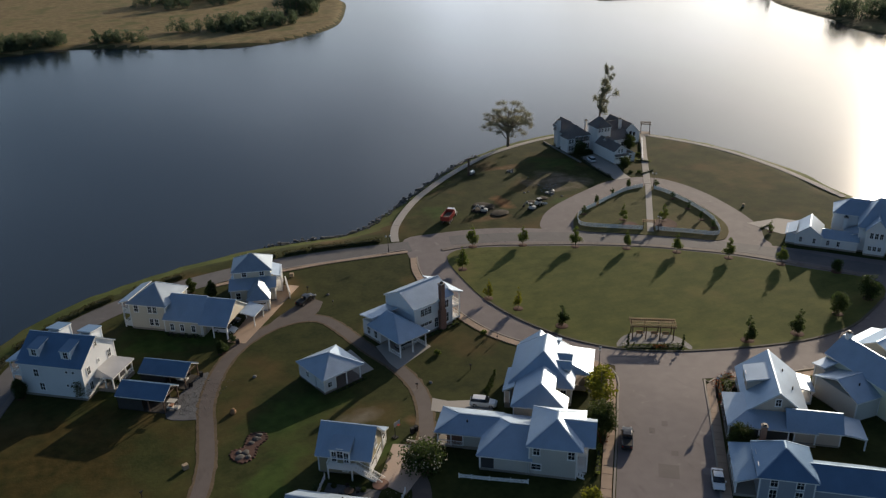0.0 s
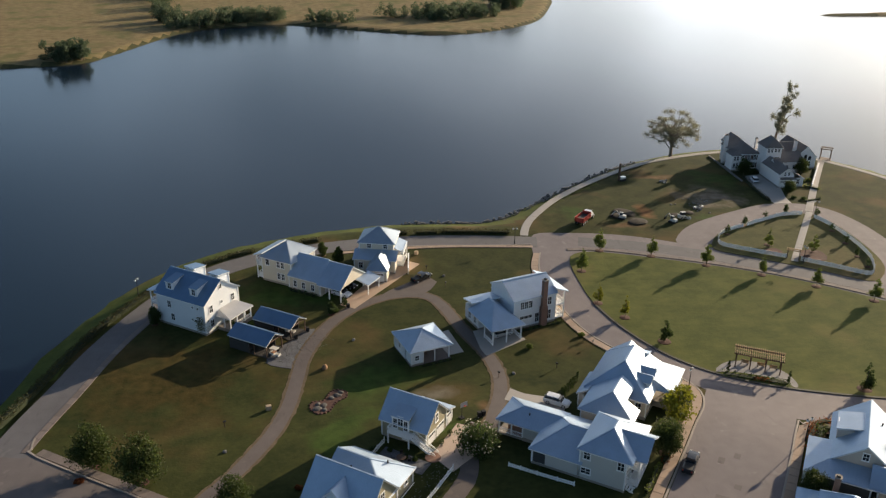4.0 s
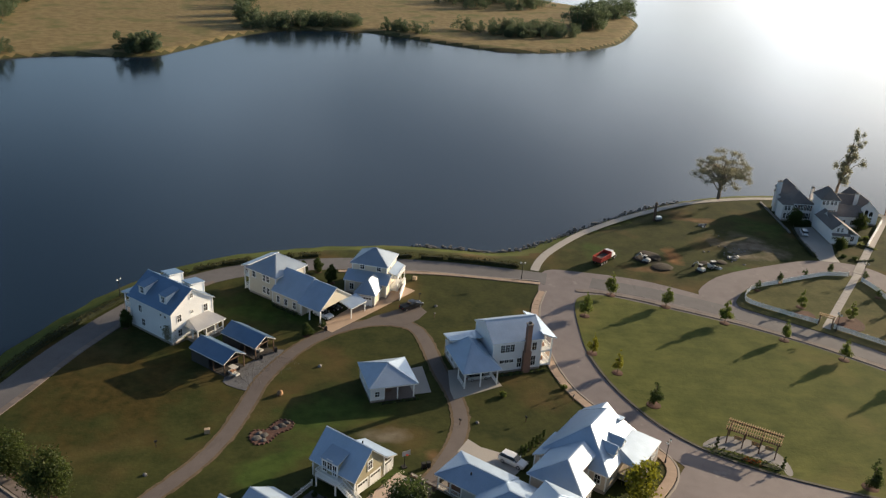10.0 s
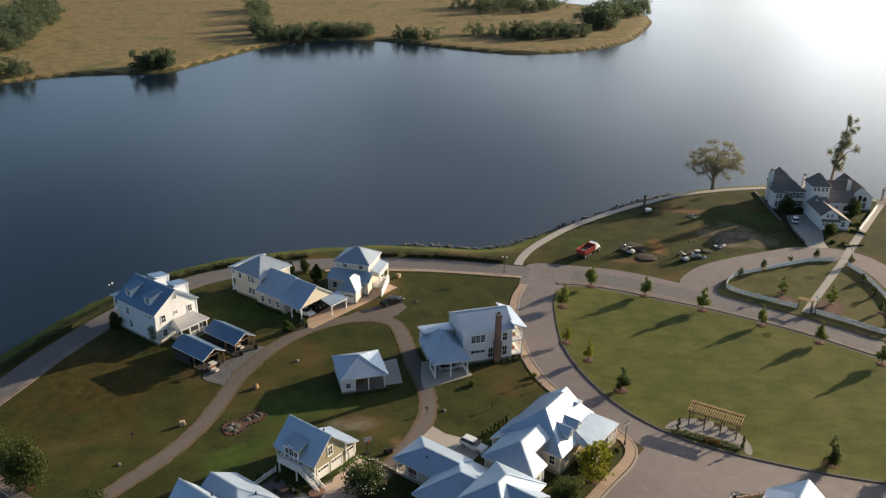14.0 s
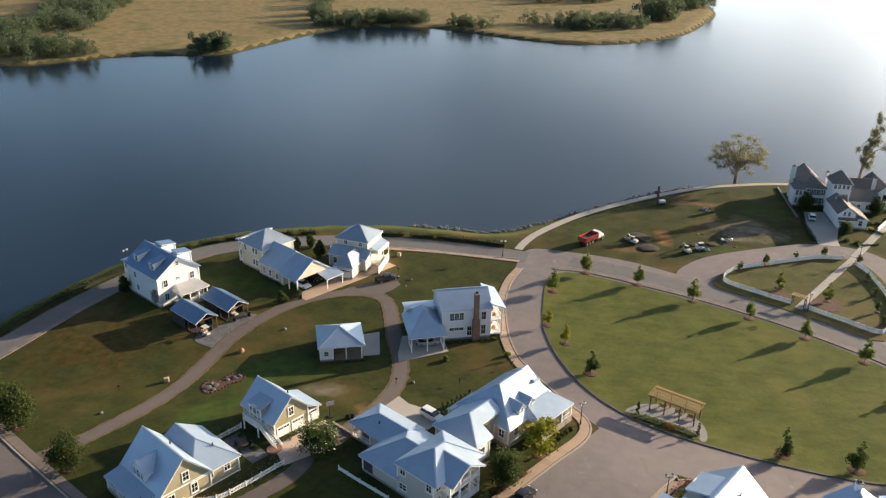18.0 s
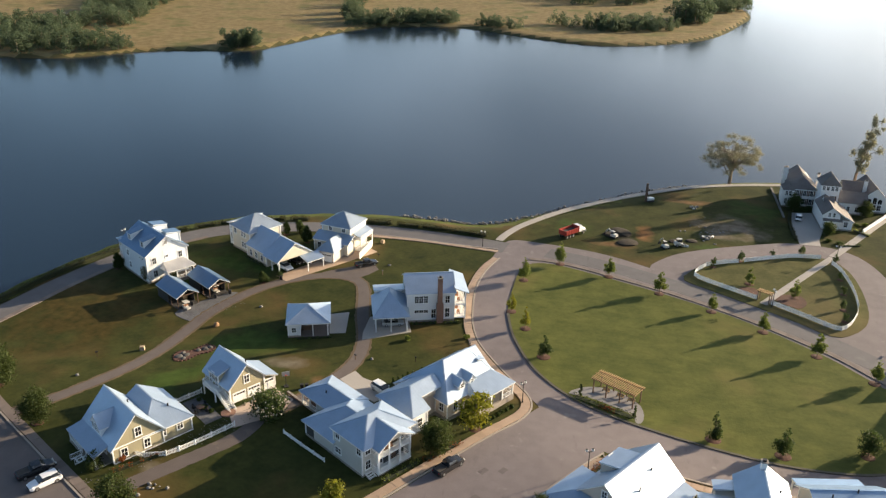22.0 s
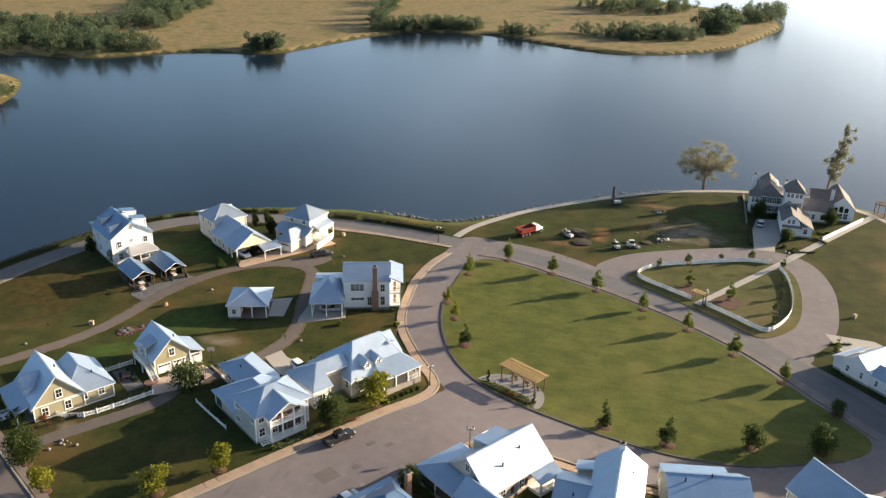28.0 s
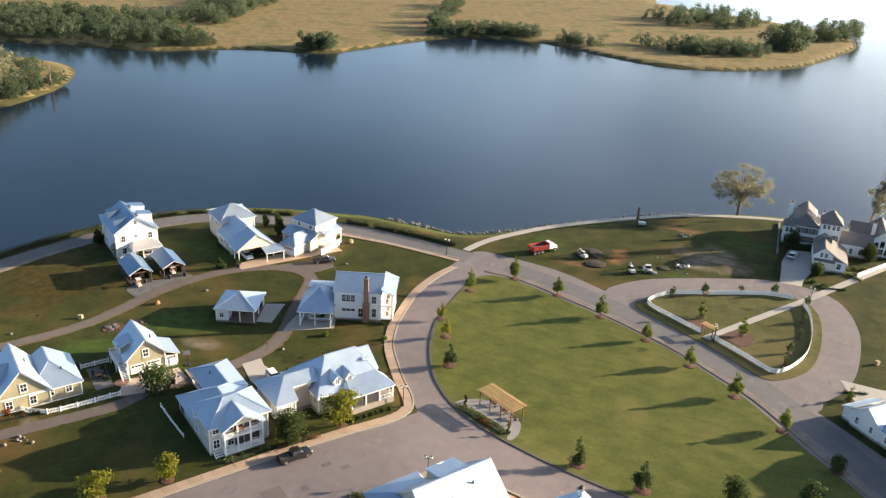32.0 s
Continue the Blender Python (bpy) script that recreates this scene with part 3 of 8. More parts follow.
            self.plane([(x1 + oh, y0 - oh, ze - g1 * oh), (x1 + oh, y1 + oh, ze - g1 * oh), (mx, y1 + oh, zr), (mx, y0 - oh, zr)], m)
            self.cap((mx, y0 - oh, zr), (mx, y1 + oh, zr), m)

    def cap(self, a, b, m=None):
        a, b = (Vector((q[0] - self.x, q[1] - self.y, q[2] * self.f + 0.06)) for q in (a, b))
        part("ridge_cap", bar(bmesh.new(), a, b, 0.26, 0.08), m or self.tin, self.e)

    def hip(self, x0, x1, y0, y1, ze, zr, axis="x", oh=0.45, m=None, ends=(1, 1)):
        """ends: how far the hips run in, in half widths; 0 is a gable end."""
        g = (zr - ze) / ((y1 - y0) / 2 if axis == "x" else (x1 - x0) / 2)
        z = ze - g * oh
        x0, x1, y0, y1 = x0 - oh, x1 + oh, y0 - oh, y1 + oh
        if axis == "x":
            w, my = (y1 - y0) / 2, (y0 + y1) / 2
            a, b = (x0 + w * ends[0], my, zr), (x1 - w * ends[1], my, zr)
            c = [(x0, y0, z), (x1, y0, z), (x1, y1, z), (x0, y1, z)]
            self.plane([c[0], c[1], b, a], m), self.plane([c[2], c[3], a, b], m)
            if ends[0]:
                self.plane([c[3], c[0], a], m)
            if ends[1]:
                self.plane([c[1], c[2], b], m)
            pairs = ((c[0], a), (c[3], a)) * bool(ends[0]) + ((c[1], b), (c[2], b)) * bool(ends[1])
        else:
            w, mx = (x1 - x0) / 2, (x0 + x1) / 2
            a, b = (mx, y0 + w * ends[0], zr), (mx, y1 - w * ends[1], zr)
            c = [(x0, y0, z), (x1, y0, z), (x1, y1, z), (x0, y1, z)]
            self.plane([c[3], c[0], a, b], m), self.plane([c[1], c[2], b, a], m)
            if ends[0]:
                self.plane([c[0], c[1], a], m)
            if ends[1]:
                self.plane([c[2], c[3], b], m)
            pairs = ((c[0], a), (c[1], a)) * bool(ends[0]) + ((c[2], b), (c[3], b)) * bool(ends[1])
        if (Vector(a) - Vector(b)).length > 0.3:
            self.cap(a, b, m)
        for p, q in pairs:
            self.cap(p, q, m)

    def spot(self, x, y, z, side):
        ang = {"-y": 0, "+x": 90, "+y": 180, "-x": 270}[side]
        return pose(x - self.x, y - self.y, z * self.f, 0, 0, ang)

    def win(self, x, y, z, side, w=0.95, h=1.5, bars=(1, 1), frame_mat=None, parent=None):
        """A framed sash window; z is its sill. Its mesh faces -y."""
        k = (w, h, bars)
        if k not in WIN_ME:
            bm = bmesh.new()
            loops = [[bm.verts.new((sx * (w / 2 + g), y, h / 2 + sz * (h / 2 + g))) for sx, sz in ((-1, -1), (1, -1), (1, 1), (-1, 1))]
                     for g, y in ((0.0, -0.09), (0.13, -0.09), (0.13, 0.03), (0.0, 0.03))]
            for a, b in zip(loops, loops[1:] + loops[:1]):
                for i in range(4):
                    bm.faces.new((a[i], a[(i + 1) % 4], b[(i + 1) % 4], b[i]))
            bmesh.ops.recalc_face_normals(bm, faces=bm.faces)
            fr = bpy.data.meshes.new("window")
            bm.to_mesh(fr), bm.free()
            fr.materials.append(WHITE)
            pm, bm = bpy.data.meshes.new("pane"), box(bmesh.new(), -w / 2, w / 2, -0.02, 0.05, 0, h)
            bm.to_mesh(pm), bm.free()
            pm.materials.append(GLASS)
            sm, bm = bpy.data.meshes.new("sill"), box(bmesh.new(), -w / 2 - 0.16, w / 2 + 0.16, -0.16, 0.02, -0.14, -0.06)
            bm.to_mesh(sm), bm.free()
            sm.materials.append(WHITE)
            WIN_ME[k] = fr, pm, sm, [(box_mesh("glazing_bar", WHITE, 0.05, 0.05, h), -w / 2 + w * (i + 1) / (bars[0] + 1), 0) for i in range(bars[0])] + [
                (box_mesh("glazing_bar", WHITE, w, 0.05, 0.05), 0, h * (i + 1) / (bars[1] + 1) - 0.025) for i in range(bars[1])]
        fr, pm, sm, rods = WIN_ME[k]
        w_ob = shared("window", fr, parent or self.e, self.spot(x, y, z, side))
        shared("pane", pm, w_ob, Matrix())
        shared("sill", sm, w_ob, Matrix())
        for me, cx, cz in rods:
            shared("glazing_bar", me, w_ob, Matrix.Translation((cx, -0.04, cz)))
        return w_ob

    def wins(self, side, fixed, along, z, **kw):
        for a in along:
            self.win(fixed if "x" in side else a, a if "x" in side else fixed, z, side, **kw)

    def door(self, x, y, z, side, w=1.0, h=2.1, m=None):
        bm = box(bmesh.new(), -w / 2, w / 2, -0.04, 0.04, 0, h)
        ob = part("door", bm, m or DARKWOOD, self.e)
        ob.matrix_basis = self.spot(x, y, z, side)
        bm = bmesh.new()
        for cx in (-w / 2 - 0.07, w / 2 + 0.07):
            box(bm, cx - 0.07, cx + 0.07, -0.06, 0.02, 0, h + 0.14)
        box(bm, -w / 2, w / 2, -0.06, 0.02, h, h + 0.14)
        part("door_frame", bm, WHITE, ob)
        part("handle", box(bmesh.new(), w / 2 - 0.16, w / 2 - 0.1, -0.1, -0.03, 0.95, 1.05), IRON, ob)

    def garage_door(self, x, y, side, w=2.6, h=2.2, z=0.05):
        ob = part("garage_door", box(bmesh.new(), -w / 2, w / 2, -0.03, 0.04, 0, h), WHITE, self.e, "white panelled garage door")
        ob.matrix_basis = self.spot(x, y, z, side)
        me = box_mesh("panel", WHITE, w * 0.2, 0.035, 0.38, 0.012)
        for r in range(3):
            for c in range(4):
                shared("panel", me, ob, Matrix.Translation((-w / 2 + w * (c + 0.5) / 4, -0.0375, 0.12 + r * 0.52)))
        for c in range(4):
            cx = -w / 2 + w * (c + 0.5) / 4
            part("pane", box(bmesh.new(), cx - w * 0.1, cx + w * 0.1, -0.045, -0.02, h - 0.48, h - 0.12), GLASS, ob)
        bm = bmesh.new()
        for cx in (-w / 2 - 0.09, w / 2 + 0.09):
            box(bm, cx - 0.09, cx + 0.09, -0.08, 0.02, 0, h + 0.18)
        box(bm, -w / 2, w / 2, -0.08, 0.02, h, h + 0.18)
        part("door_frame", bm, WHITE, ob)

    def posts(self, pts, z0, z1, w=0.22, m=None):
        me = box_mesh("post", m or WHITE, w, w, (z1 - z0) * self.f)
        for x, y in pts:
            shared("post", me, self.e, Matrix.Translation((x - self.x, y - self.y, z0 * self.f)))

    def rail(self, x0, y0, x1, y1, z, h=0.9, z2=None, m=None):
        """A railing with its balusters, from one point to another."""
        bm, z, z2 = bmesh.new(), z * self.f, (z if z2 is None else z2) * self.f
        a, b = Vector((x0 - self.x, y0 - self.y, z)), Vector((x1 - self.x, y1 - self.y, z2))
        for hh, w in ((h, 0.1), (0.12, 0.08)):
            bar(bm, a + UP * hh, b + UP * hh, w, 0.08)
        n = max(2, int((b - a).length / 0.22))
        for i in range(n + 1):
            p = a.lerp(b, i / n)
            box(bm, p.x - 0.025, p.x + 0.025, p.y - 0.025, p.y + 0.025, p.z + 0.1, p.z + h)
        return part("railing", bm, m or WHITE, self.e)

    def stairs(self, x0, y0, x1, y1, z0, z1, w=1.1, m=None):
        """Treads and stringers from a low point to a high one."""
        z0, z1 = z0 * self.f, z1 * self.f
        a, b = Vector((x0 - self.x, y0 - self.y, z0)), Vector((x1 - self.x, y1 - self.y, z1))
        d = Vector((b.x - a.x, b.y - a.y, 0)).normalized()
        s = Vector((d.y, -d.x, 0)) * w / 2
        bm = bmesh.new()
        for k in (-1, 1):
            bar(bm, a + s * k, b + s * k, 0.1, 0.3)
        st = part("stringer", bm, m or WHITE, self.e)
        n = max(2, round((z1 - z0) / 0.18))
        for i in range(n):
            p = a.lerp(b, (i + 0.7) / n)
            part("step", bar(bmesh.new(), p - s, p + s, 0.3, 0.06), m or WHITE, st)

    def chimney(self, x, y, z0, z1, w=1.1, d=0.8, m=None, wide_to=0):
        c = self.box("chimney", x - w / 2, x + w / 2, y - d / 2, y + d / 2, z0, z1, m or BRICK, "brick chimney stack")
        if wide_to:
            self.box("chimney_base", x - w * 0.75, x + w * 0.75, y - d / 2 - 0.05, y + d / 2 - 0.05, z0, wide_to, m or BRICK, parent=c)
        self.box("chimney_cap", x - w / 2 - 0.1, x + w / 2 + 0.1, y - d / 2 - 0.1, y + d / 2 + 0.1, z1, z1 + 0.15, KERB, parent=c)
        self.box("flue", x - 0.25, x + 0.25, y - 0.25, y + 0.25, z1 + 0.15, z1 + 0.5, IRON, parent=c)

    def dormer(self, x, y, side, w, depth, z0, ze, zr, m, gabled=True):
        """A dormer whose front stands at x, y and looks to side."""
        o, ax = 0.25, "y" if side[1] == "y" else "x"
        sg = 1 if side[0] == "-" else -1
        if ax == "y":
            xa, xb, ya, yb = x - w / 2, x + w / 2, min(y, y + sg * depth), max(y, y + sg * depth)
        else:
            xa, xb, ya, yb = min(x, x + sg * depth), max(x, x + sg * depth), y - w / 2, y + w / 2
        self.walls(xa, xb, ya, yb, z0, ze, m, ax if gabled else None, zr, base=False)
        if gabled:
            self.gable(xa, xb, ya, yb, ze, zr, ax, o)
        elif ax == "y":
            lo, hi = (y - sg * o, y + sg * depth)
            self.plane([(xa - o, lo, ze), (xb + o, lo, ze), (xb + o, hi, zr), (xa - o, hi, zr)])
        else:
            lo, hi = (x - sg * o, x + sg * depth)
            self.plane([(lo, ya - o, ze), (lo, yb + o, ze), (hi, yb + o, zr), (hi, ya - o, zr)])
        self.win(x, y, z0 + (ze - z0) * 0.35, side, min(0.9, w * 0.5), (ze - z0) * 0.55)

    def vent(self, x, y, z):
        part("roof_vent", tube(bmesh.new(), [(x - self.x, y - self.y, z * self.f - 0.3), (x - self.x, y - self.y, z * self.f + 0.4)], [0.12, 0.12], 8), IRON, self.e)


# ---- land and water ----
LAKE_Z = -2.3
HOME = [(-112, 118), (-109.6, 129), (-108.5, 138), (-107.3, 146), (-105.4, 155), (-103.2, 162), (-99.4, 172.8), (-95.2, 180.8), (-90.2, 187.8), (-82.1, 196.2), (-71.4, 202.7), (-55, 209.4), (-41, 212.5), (-30, 214),
        (-18, 213.7), (-9, 213), (-2, 216), (10, 227), (21, 238), (40, 256), (53, 265.5), (65, 272), (78, 277), (93, 279), (110, 275),
        (126, 263), (137, 245), (142.5, 223), (144, 199), (141, 180), (152, 160), (190, 130), (250, 95), (330, 40), (420, -60), (520, -200), (700, -420), (1000, -700), (1600, -1100), (2600, -1600), (4200, -2200), (4200, -4200), (0, -4200),
        (-4200, -4200), (-4200, -1300), (-2600, -900), (-1600, -640), (-1000, -430), (-620, -240), (-420, -110), (-300, -20), (-220, 30), (-170, 58), (-140, 80), (-124, 98)]
FAR = [(-700, 320), (-480, 345), (-360, 371), (-329, 384), (-277, 397), (-249, 427), (-227, 440), (-190, 451), (-179, 477), (-155, 552),
       (-125, 578), (-94, 585), (-66, 575), (-39, 558), (1, 541), (30, 545), (54, 560), (86, 596), (112, 670), (126, 730), (118, 790), (60, 850), (-60, 950), (-100, 1200), (-200, 1900), (-400, 4200),
       (-4400, 4400), (-4400, 250)]
EAST = [(381, 385), (400, 448), (430, 540), (490, 610), (640, 660), (4400, 950), (4400, -300), (640, -130), (430, 200)]
ISLET = [(-238, 252), (-233, 262), (-236, 276), (-246, 303), (-282, 338), (-350, 330), (-450, 290), (-450, 220), (-300, 228)]


def land(x, y):
    """Height of the ground: the lots rise gently away from the lake."""
    t = np.clip((134 - y - 0.35 * np.maximum(0, x - 20) - 0.35 * np.maximum(0, -45 - x)) / 34, 0, 1)
    return 2.05 * t * t * (3 - 2 * t)


def signed(px, py, ctrl, step):
    """How far inside a smooth closed outline each point lies."""
    pts = np.array([(p.x, p.y) for p in spline(ctrl, True, step)])
    best, inside = np.full(px.shape, 1e9), np.zeros(px.shape, bool)
    for (ax, ay), (bx, by) in zip(pts, np.roll(pts, -1, 0)):
        dx, dy = bx - ax, by - ay
        t = np.clip(((px - ax) * dx + (py - ay) * dy) / (dx * dx + dy * dy + 1e-9), 0, 1)
        best = np.minimum(best, (px - ax - t * dx) ** 2 + (py - ay - t * dy) ** 2)
        if dy:
            inside ^= ((ay > py) != (by > py)) & (px < ax + (py - ay) * dx / dy)
    return np.where(inside, 1, -1) * np.sqrt(best)


def ground():
    far_side = [600, 900, 1400, 2200, 4300]
    xs = np.concatenate([-np.array(far_side[::-1]), np.arange(-460, 470, 3.6), far_side])
    ys = np.concatenate([[-4300, -2000, -900, -400, -200, -90, -30, 10, 30], np.arange(42, 300, 3.0), np.arange(300, 860, 5.0), [870, 890, 920, 960, 1020, 1100, 1250, 1500, 2200, 4300]])
    gx, gy = np.meshgrid(xs, ys)
    home = signed(gx, gy, HOME, 6)
    other = np.maximum.reduce([signed(gx, gy, c, 12) for c in (FAR, EAST, ISLET)])
    h = np.clip(home / 10.0, 0, 1)
    h = h * h * (3 - 2 * h)
    z_home = np.where(home > 0, LAKE_Z * (1 - h) + land(gx, gy) * h, LAKE_Z + home * 0.3)
    k = np.clip(other / 4.0, 0, 1)
    z_far = np.where(other > 0, LAKE_Z + 1.6 * k, LAKE_Z + other * 0.3)
    z = np.maximum(np.maximum(z_home, z_far), LAKE_Z - 5)
    n, m = len(xs), len(ys)
    verts = np.stack([gx, gy, z], -1).reshape(-1, 3)
    idx = np.arange(n * m).reshape(m, n)
    faces = np.stack([idx[:-1, :-1], idx[:-1, 1:], idx[1:, 1:], idx[1:, :-1]], -1).reshape(-1, 4)
    me = bpy.data.meshes.new("ground")
    me.from_pydata(verts.tolist(), [], faces.tolist())
    for mt in (LOT, MEADOW, BANK, REEDS):
        me.materials.append(mt)
    hc = (home[:-1, :-1] + home[1:, 1:]).ravel() / 2
    oc = (other[:-1, :-1] + other[1:, 1:]).ravel() / 2
    me.polygons.foreach_set("material_index", np.where(oc > hc, np.where(oc < 2.4, 3, 1), np.where(hc < 7, 2, 0)).astype(np.int32))
    me.polygons.foreach_set("use_smooth", np.ones(len(faces), bool))
    return setting(new("ground", me), "grassy lots on a lake peninsula and dry meadows beyond", "ground")


ground()
setting(plate("water", [(-4300, -4300), (4300, -4300), (4300, 4300), (-4300, 4300)], LAKE_Z - 0.3, LAKE_Z, WATER), "calm dark lake water with faint ripples", "water")

# ---- roads, lawns and walks ----
OVAL = [(9.6, 180), (9.2, 168), (9.8, 157.5), (12.5, 147), (18, 135.5), (25, 127.5), (33, 122.6), (43, 119), (54, 116.2), (64, 114.8), (75, 115.6),
        (84, 119), (91.5, 122.5), (96.4, 127), (96.4, 131.4), (92.2, 136.2), (87.8, 140.9), (83.4, 146), (76.6, 153.8), (67.4, 161.6), (59.6, 167.2), (50.9, 172.1), (41.8, 176.4), (33.1, 180), (24.6, 183.3), (16.8, 185.6), (12, 184.6)]
OVAL_OUT = [(1.5, 186), (0.4, 172), (1.2, 157), (5.5, 143.5), (12, 133), (19, 124.5), (28, 114), (42, 108.8), (57, 106.2), (72, 106), (86, 109.2), (98, 115),
            (118, 112), (150, 92), (165, 110), (128, 124), (110, 135.5), (99, 146.5), (90, 155), (78, 164.5), (64, 174.5), (50, 184), (40, 190.5), (28, 196), (14, 198.5), (4, 198)]
setting(plate("road", spline(OVAL_OUT, True), -0.05, 0.03, ROADM), "worn pinkish-grey asphalt road round the oval lawn", "road")
RING = [(41, 189.2), (45.6, 198), (53.4, 204.6), (67.4, 212), (78, 216.4), (86.9, 216.4), (91, 214.9), (94.8, 211.4), (97.6, 204.4), (99, 193.9), (98.4, 182.2), (96.8, 172.3), (94.2, 165.1), (90.6, 159.6), (89.4, 155.4), (80, 158), (62, 172), (48, 183)]
setting(plate("road", spline(RING, True), -0.05, 0.036, ROADM), "asphalt loop road round the fenced garden island", "road")
setting(ribbon("road", [(103, 133.4), (98.2, 138.8), (92.6, 145.8), (87.6, 151.6), (82, 157), (76.2, 162.2), (70.2, 166.6), (63, 171.4), (55.6, 175.9), (48.4, 180.2), (40, 184.3), (30, 188.4), (15, 192.6)], 6.0, -0.05, 0.045, LAKEROAD), "blue-grey asphalt road between lawn and island", "road")
ISLAND = [(49.4, 184.6), (50.6, 189.4), (54.8, 195.2), (61, 199), (68.2, 202.6), (75, 205.8), (81.5, 208.2), (87.2, 207), (90.2, 201), (90.9, 190), (89.8, 178), (87.4, 170.3), (83, 165), (79, 163.8), (72.6, 168.8), (64.6, 174.3), (56.6, 179.6)]
setting(plate("lawn", spline(ISLAND, True), -0.05, 0.14, ISLE_GRASS), "dry mown grass of the fenced garden island", "lawn")
setting(plate("lawn", spline(OVAL, True), -0.05, 0.15, LAWN), "large oval of mown grass", "lawn")
setting(ribbon("kerb", OVAL[2:13], 0.5, -0.05, 0.2, SHADEKERB), "concrete kerb round the oval lawn with shade in its colour", "kerb")
slab_walk([(98.4, 131.4), (94, 136.6), (89.4, 141.8), (84.8, 147.4), (77.9, 155.2), (68.2, 163), (60.6, 168.4), (52, 173.3), (43, 177.8), (34, 181.5), (26, 184.8), (18, 187.2), (11, 187.4)], 1.5, 0.12, DULLWALK, "tan paved walk along the oval lawn")
U33 = Vector((math.cos(radians(-33)), math.sin(radians(-33)), 0))
V33 = Vector((-U33.y, U33.x, 0))


def uv(u, v):
    p = U33 * u + V33 * v
    return (p.x, p.y)


setting(plate("road", [uv(-48.6, -180), uv(-48.6, 119), uv(-46, 122), uv(-33, 117), uv(-33, 110), uv(-33, -180)], -0.05, 0.042, ROADM), "wide worn asphalt street with dark patches", "road")
setting(plate("road", [uv(-150, 46), uv(-146, 44.6), uv(-143.4, 42.4), uv(-140.6, 41.6), uv(-118, 42.3), uv(-75, 43.9), uv(-60, 45.0), uv(-30, 45.2), uv(140, 45), uv(140, 30), uv(-30, 30), uv(-149, 29)], -0.05, 0.048, CORNERROAD), "old brown-grey asphalt cross street", "road")
setting(ribbon("road", [(-100.5, 112), (-99, 121), (-96.8, 131), (-94.2, 144), (-90, 158), (-84.5, 171), (-77, 181), (-67, 188), (-55, 192.2), (-42, 195), (-26, 196), (-10, 195), (4, 193)], 6.8, -0.05, 0.054, LAKEROAD), "grey lakeside asphalt road", "road")
LANE = [(-69.0, 95.2), (-66.5, 99.4), (-63.8, 103.3), (-60.2, 110.0), (-57.6, 116.0), (-55.7, 123.5), (-54.8, 131.5), (-54.0, 139.2), (-51.4, 147.7), (-47.6, 155.2), (-42.2, 161.0), (-36.4, 164.3), (-31.1, 165.1), (-26.9, 163.4), (-24.2, 158.2), (-22.1, 151.0), (-20.2, 145.0), (-18.4, 140.4), (-17.0, 135.2), (-16.4, 130.1), (-17.0, 125.1), (-18.6, 120.1), (-21.2, 113.8), (-25.0, 107.5), (-28.0, 103.4)]
setting(ribbon("verge", LANE, 3.5, -0.05, 0.052, VERGE, step=0.8, ragged=0.09), "sandy worn verge along the lane", "verge")
setting(ribbon("lane", LANE, 2.5, -0.05, 0.06, LANEM, step=0.8, ragged=0.02), "narrow winding asphalt lane with worn edges", "road")
setting(ribbon("lane", [(-26.0, 106), (-26.6, 101.5), (-28.6, 97.6), (-32.6, 92.1), (-37.0, 86.0), (-41.4, 79.4), (-46, 73)], 3.0, -0.05, 0.066, LANEM, step=0.8, ragged=0.05), "worn brown-grey lane", "road")
setting(plate("lane", [(-33, 164.6), (-28.4, 164.8), (-26.2, 167.6), (-24.6, 171.2), (-26.6, 174.2), (-30.5, 172), (-36, 167.5), (-39, 164)], -0.05, 0.07, LANEM), "asphalt turning beside the lane", "road")
setting(plate("driveway", [uv(-127.5, 109.5), uv(-123.5, 109.5), uv(-122.8, 124), uv(-122.3, 137), uv(-128, 137), uv(-128, 121)], -0.05, 0.076, TANWALK), "tan concrete carport apron", "driveway")
setting(plate("driveway", [(-26.4, 137.5), (-28.3, 145.9), (-24.3, 148.0), (-22.1, 139.0)], -0.05, 0.08, CONCRETE), "pale concrete driveway of the open garage", "driveway")
setting(plate("driveway", [(-17.8, 137.0), (-18.6, 140.0), (-19.2, 147.1), (-11.3, 149.3), (-8.7, 142.8)], -0.05, 0.084, CONCRETE), "pale concrete carport floor", "driveway")
setting(plate("driveway", [(-17.0, 121.6), (-15.2, 125.2), (-13.0, 123.2), (-8.0, 121.4), (-5.2, 120.2), (-8.2, 115.8), (-11.5, 117.2)], -0.05, 0.088, CONCRETE), "pale concrete driveway", "driveway")
setting(plate("driveway", [uv(-85, 72), uv(-85, 82), uv(-80.5, 82.5), uv(-78, 78), uv(-80, 70)], -0.05, 0.092, mat("pink_concrete", (0.44, 0.34, 0.28), 0.85, var=0.12)), "pinkish concrete garage apron", "driveway")
setting(plate("driveway", spline([uv(-127.2, 83.5), uv(-127.2, 97.0), uv(-124.5, 96.4), uv(-121, 91), uv(-119.6, 84.5), uv(-122.5, 82.4)], True, 1.2), -0.05, 0.05, GRAVEL), "gravel apron of the two sheds", "driveway")
setting(plate("driveway", [(81.2, 216.5), (81.4, 232), (83.1, 242.1), (90.2, 243.5), (89.6, 229.5), (87.0, 221), (86.6, 216.5)], -0.05, 0.06, CONCRETE), "pale concrete mansion drive", "driveway")
setting(plate("driveway", [(94, 170.5), (97, 161), (101, 157), (110, 164), (104, 170)], -0.05, 0.06, CONCRETE), "pale concrete drive of the white garage", "driveway")
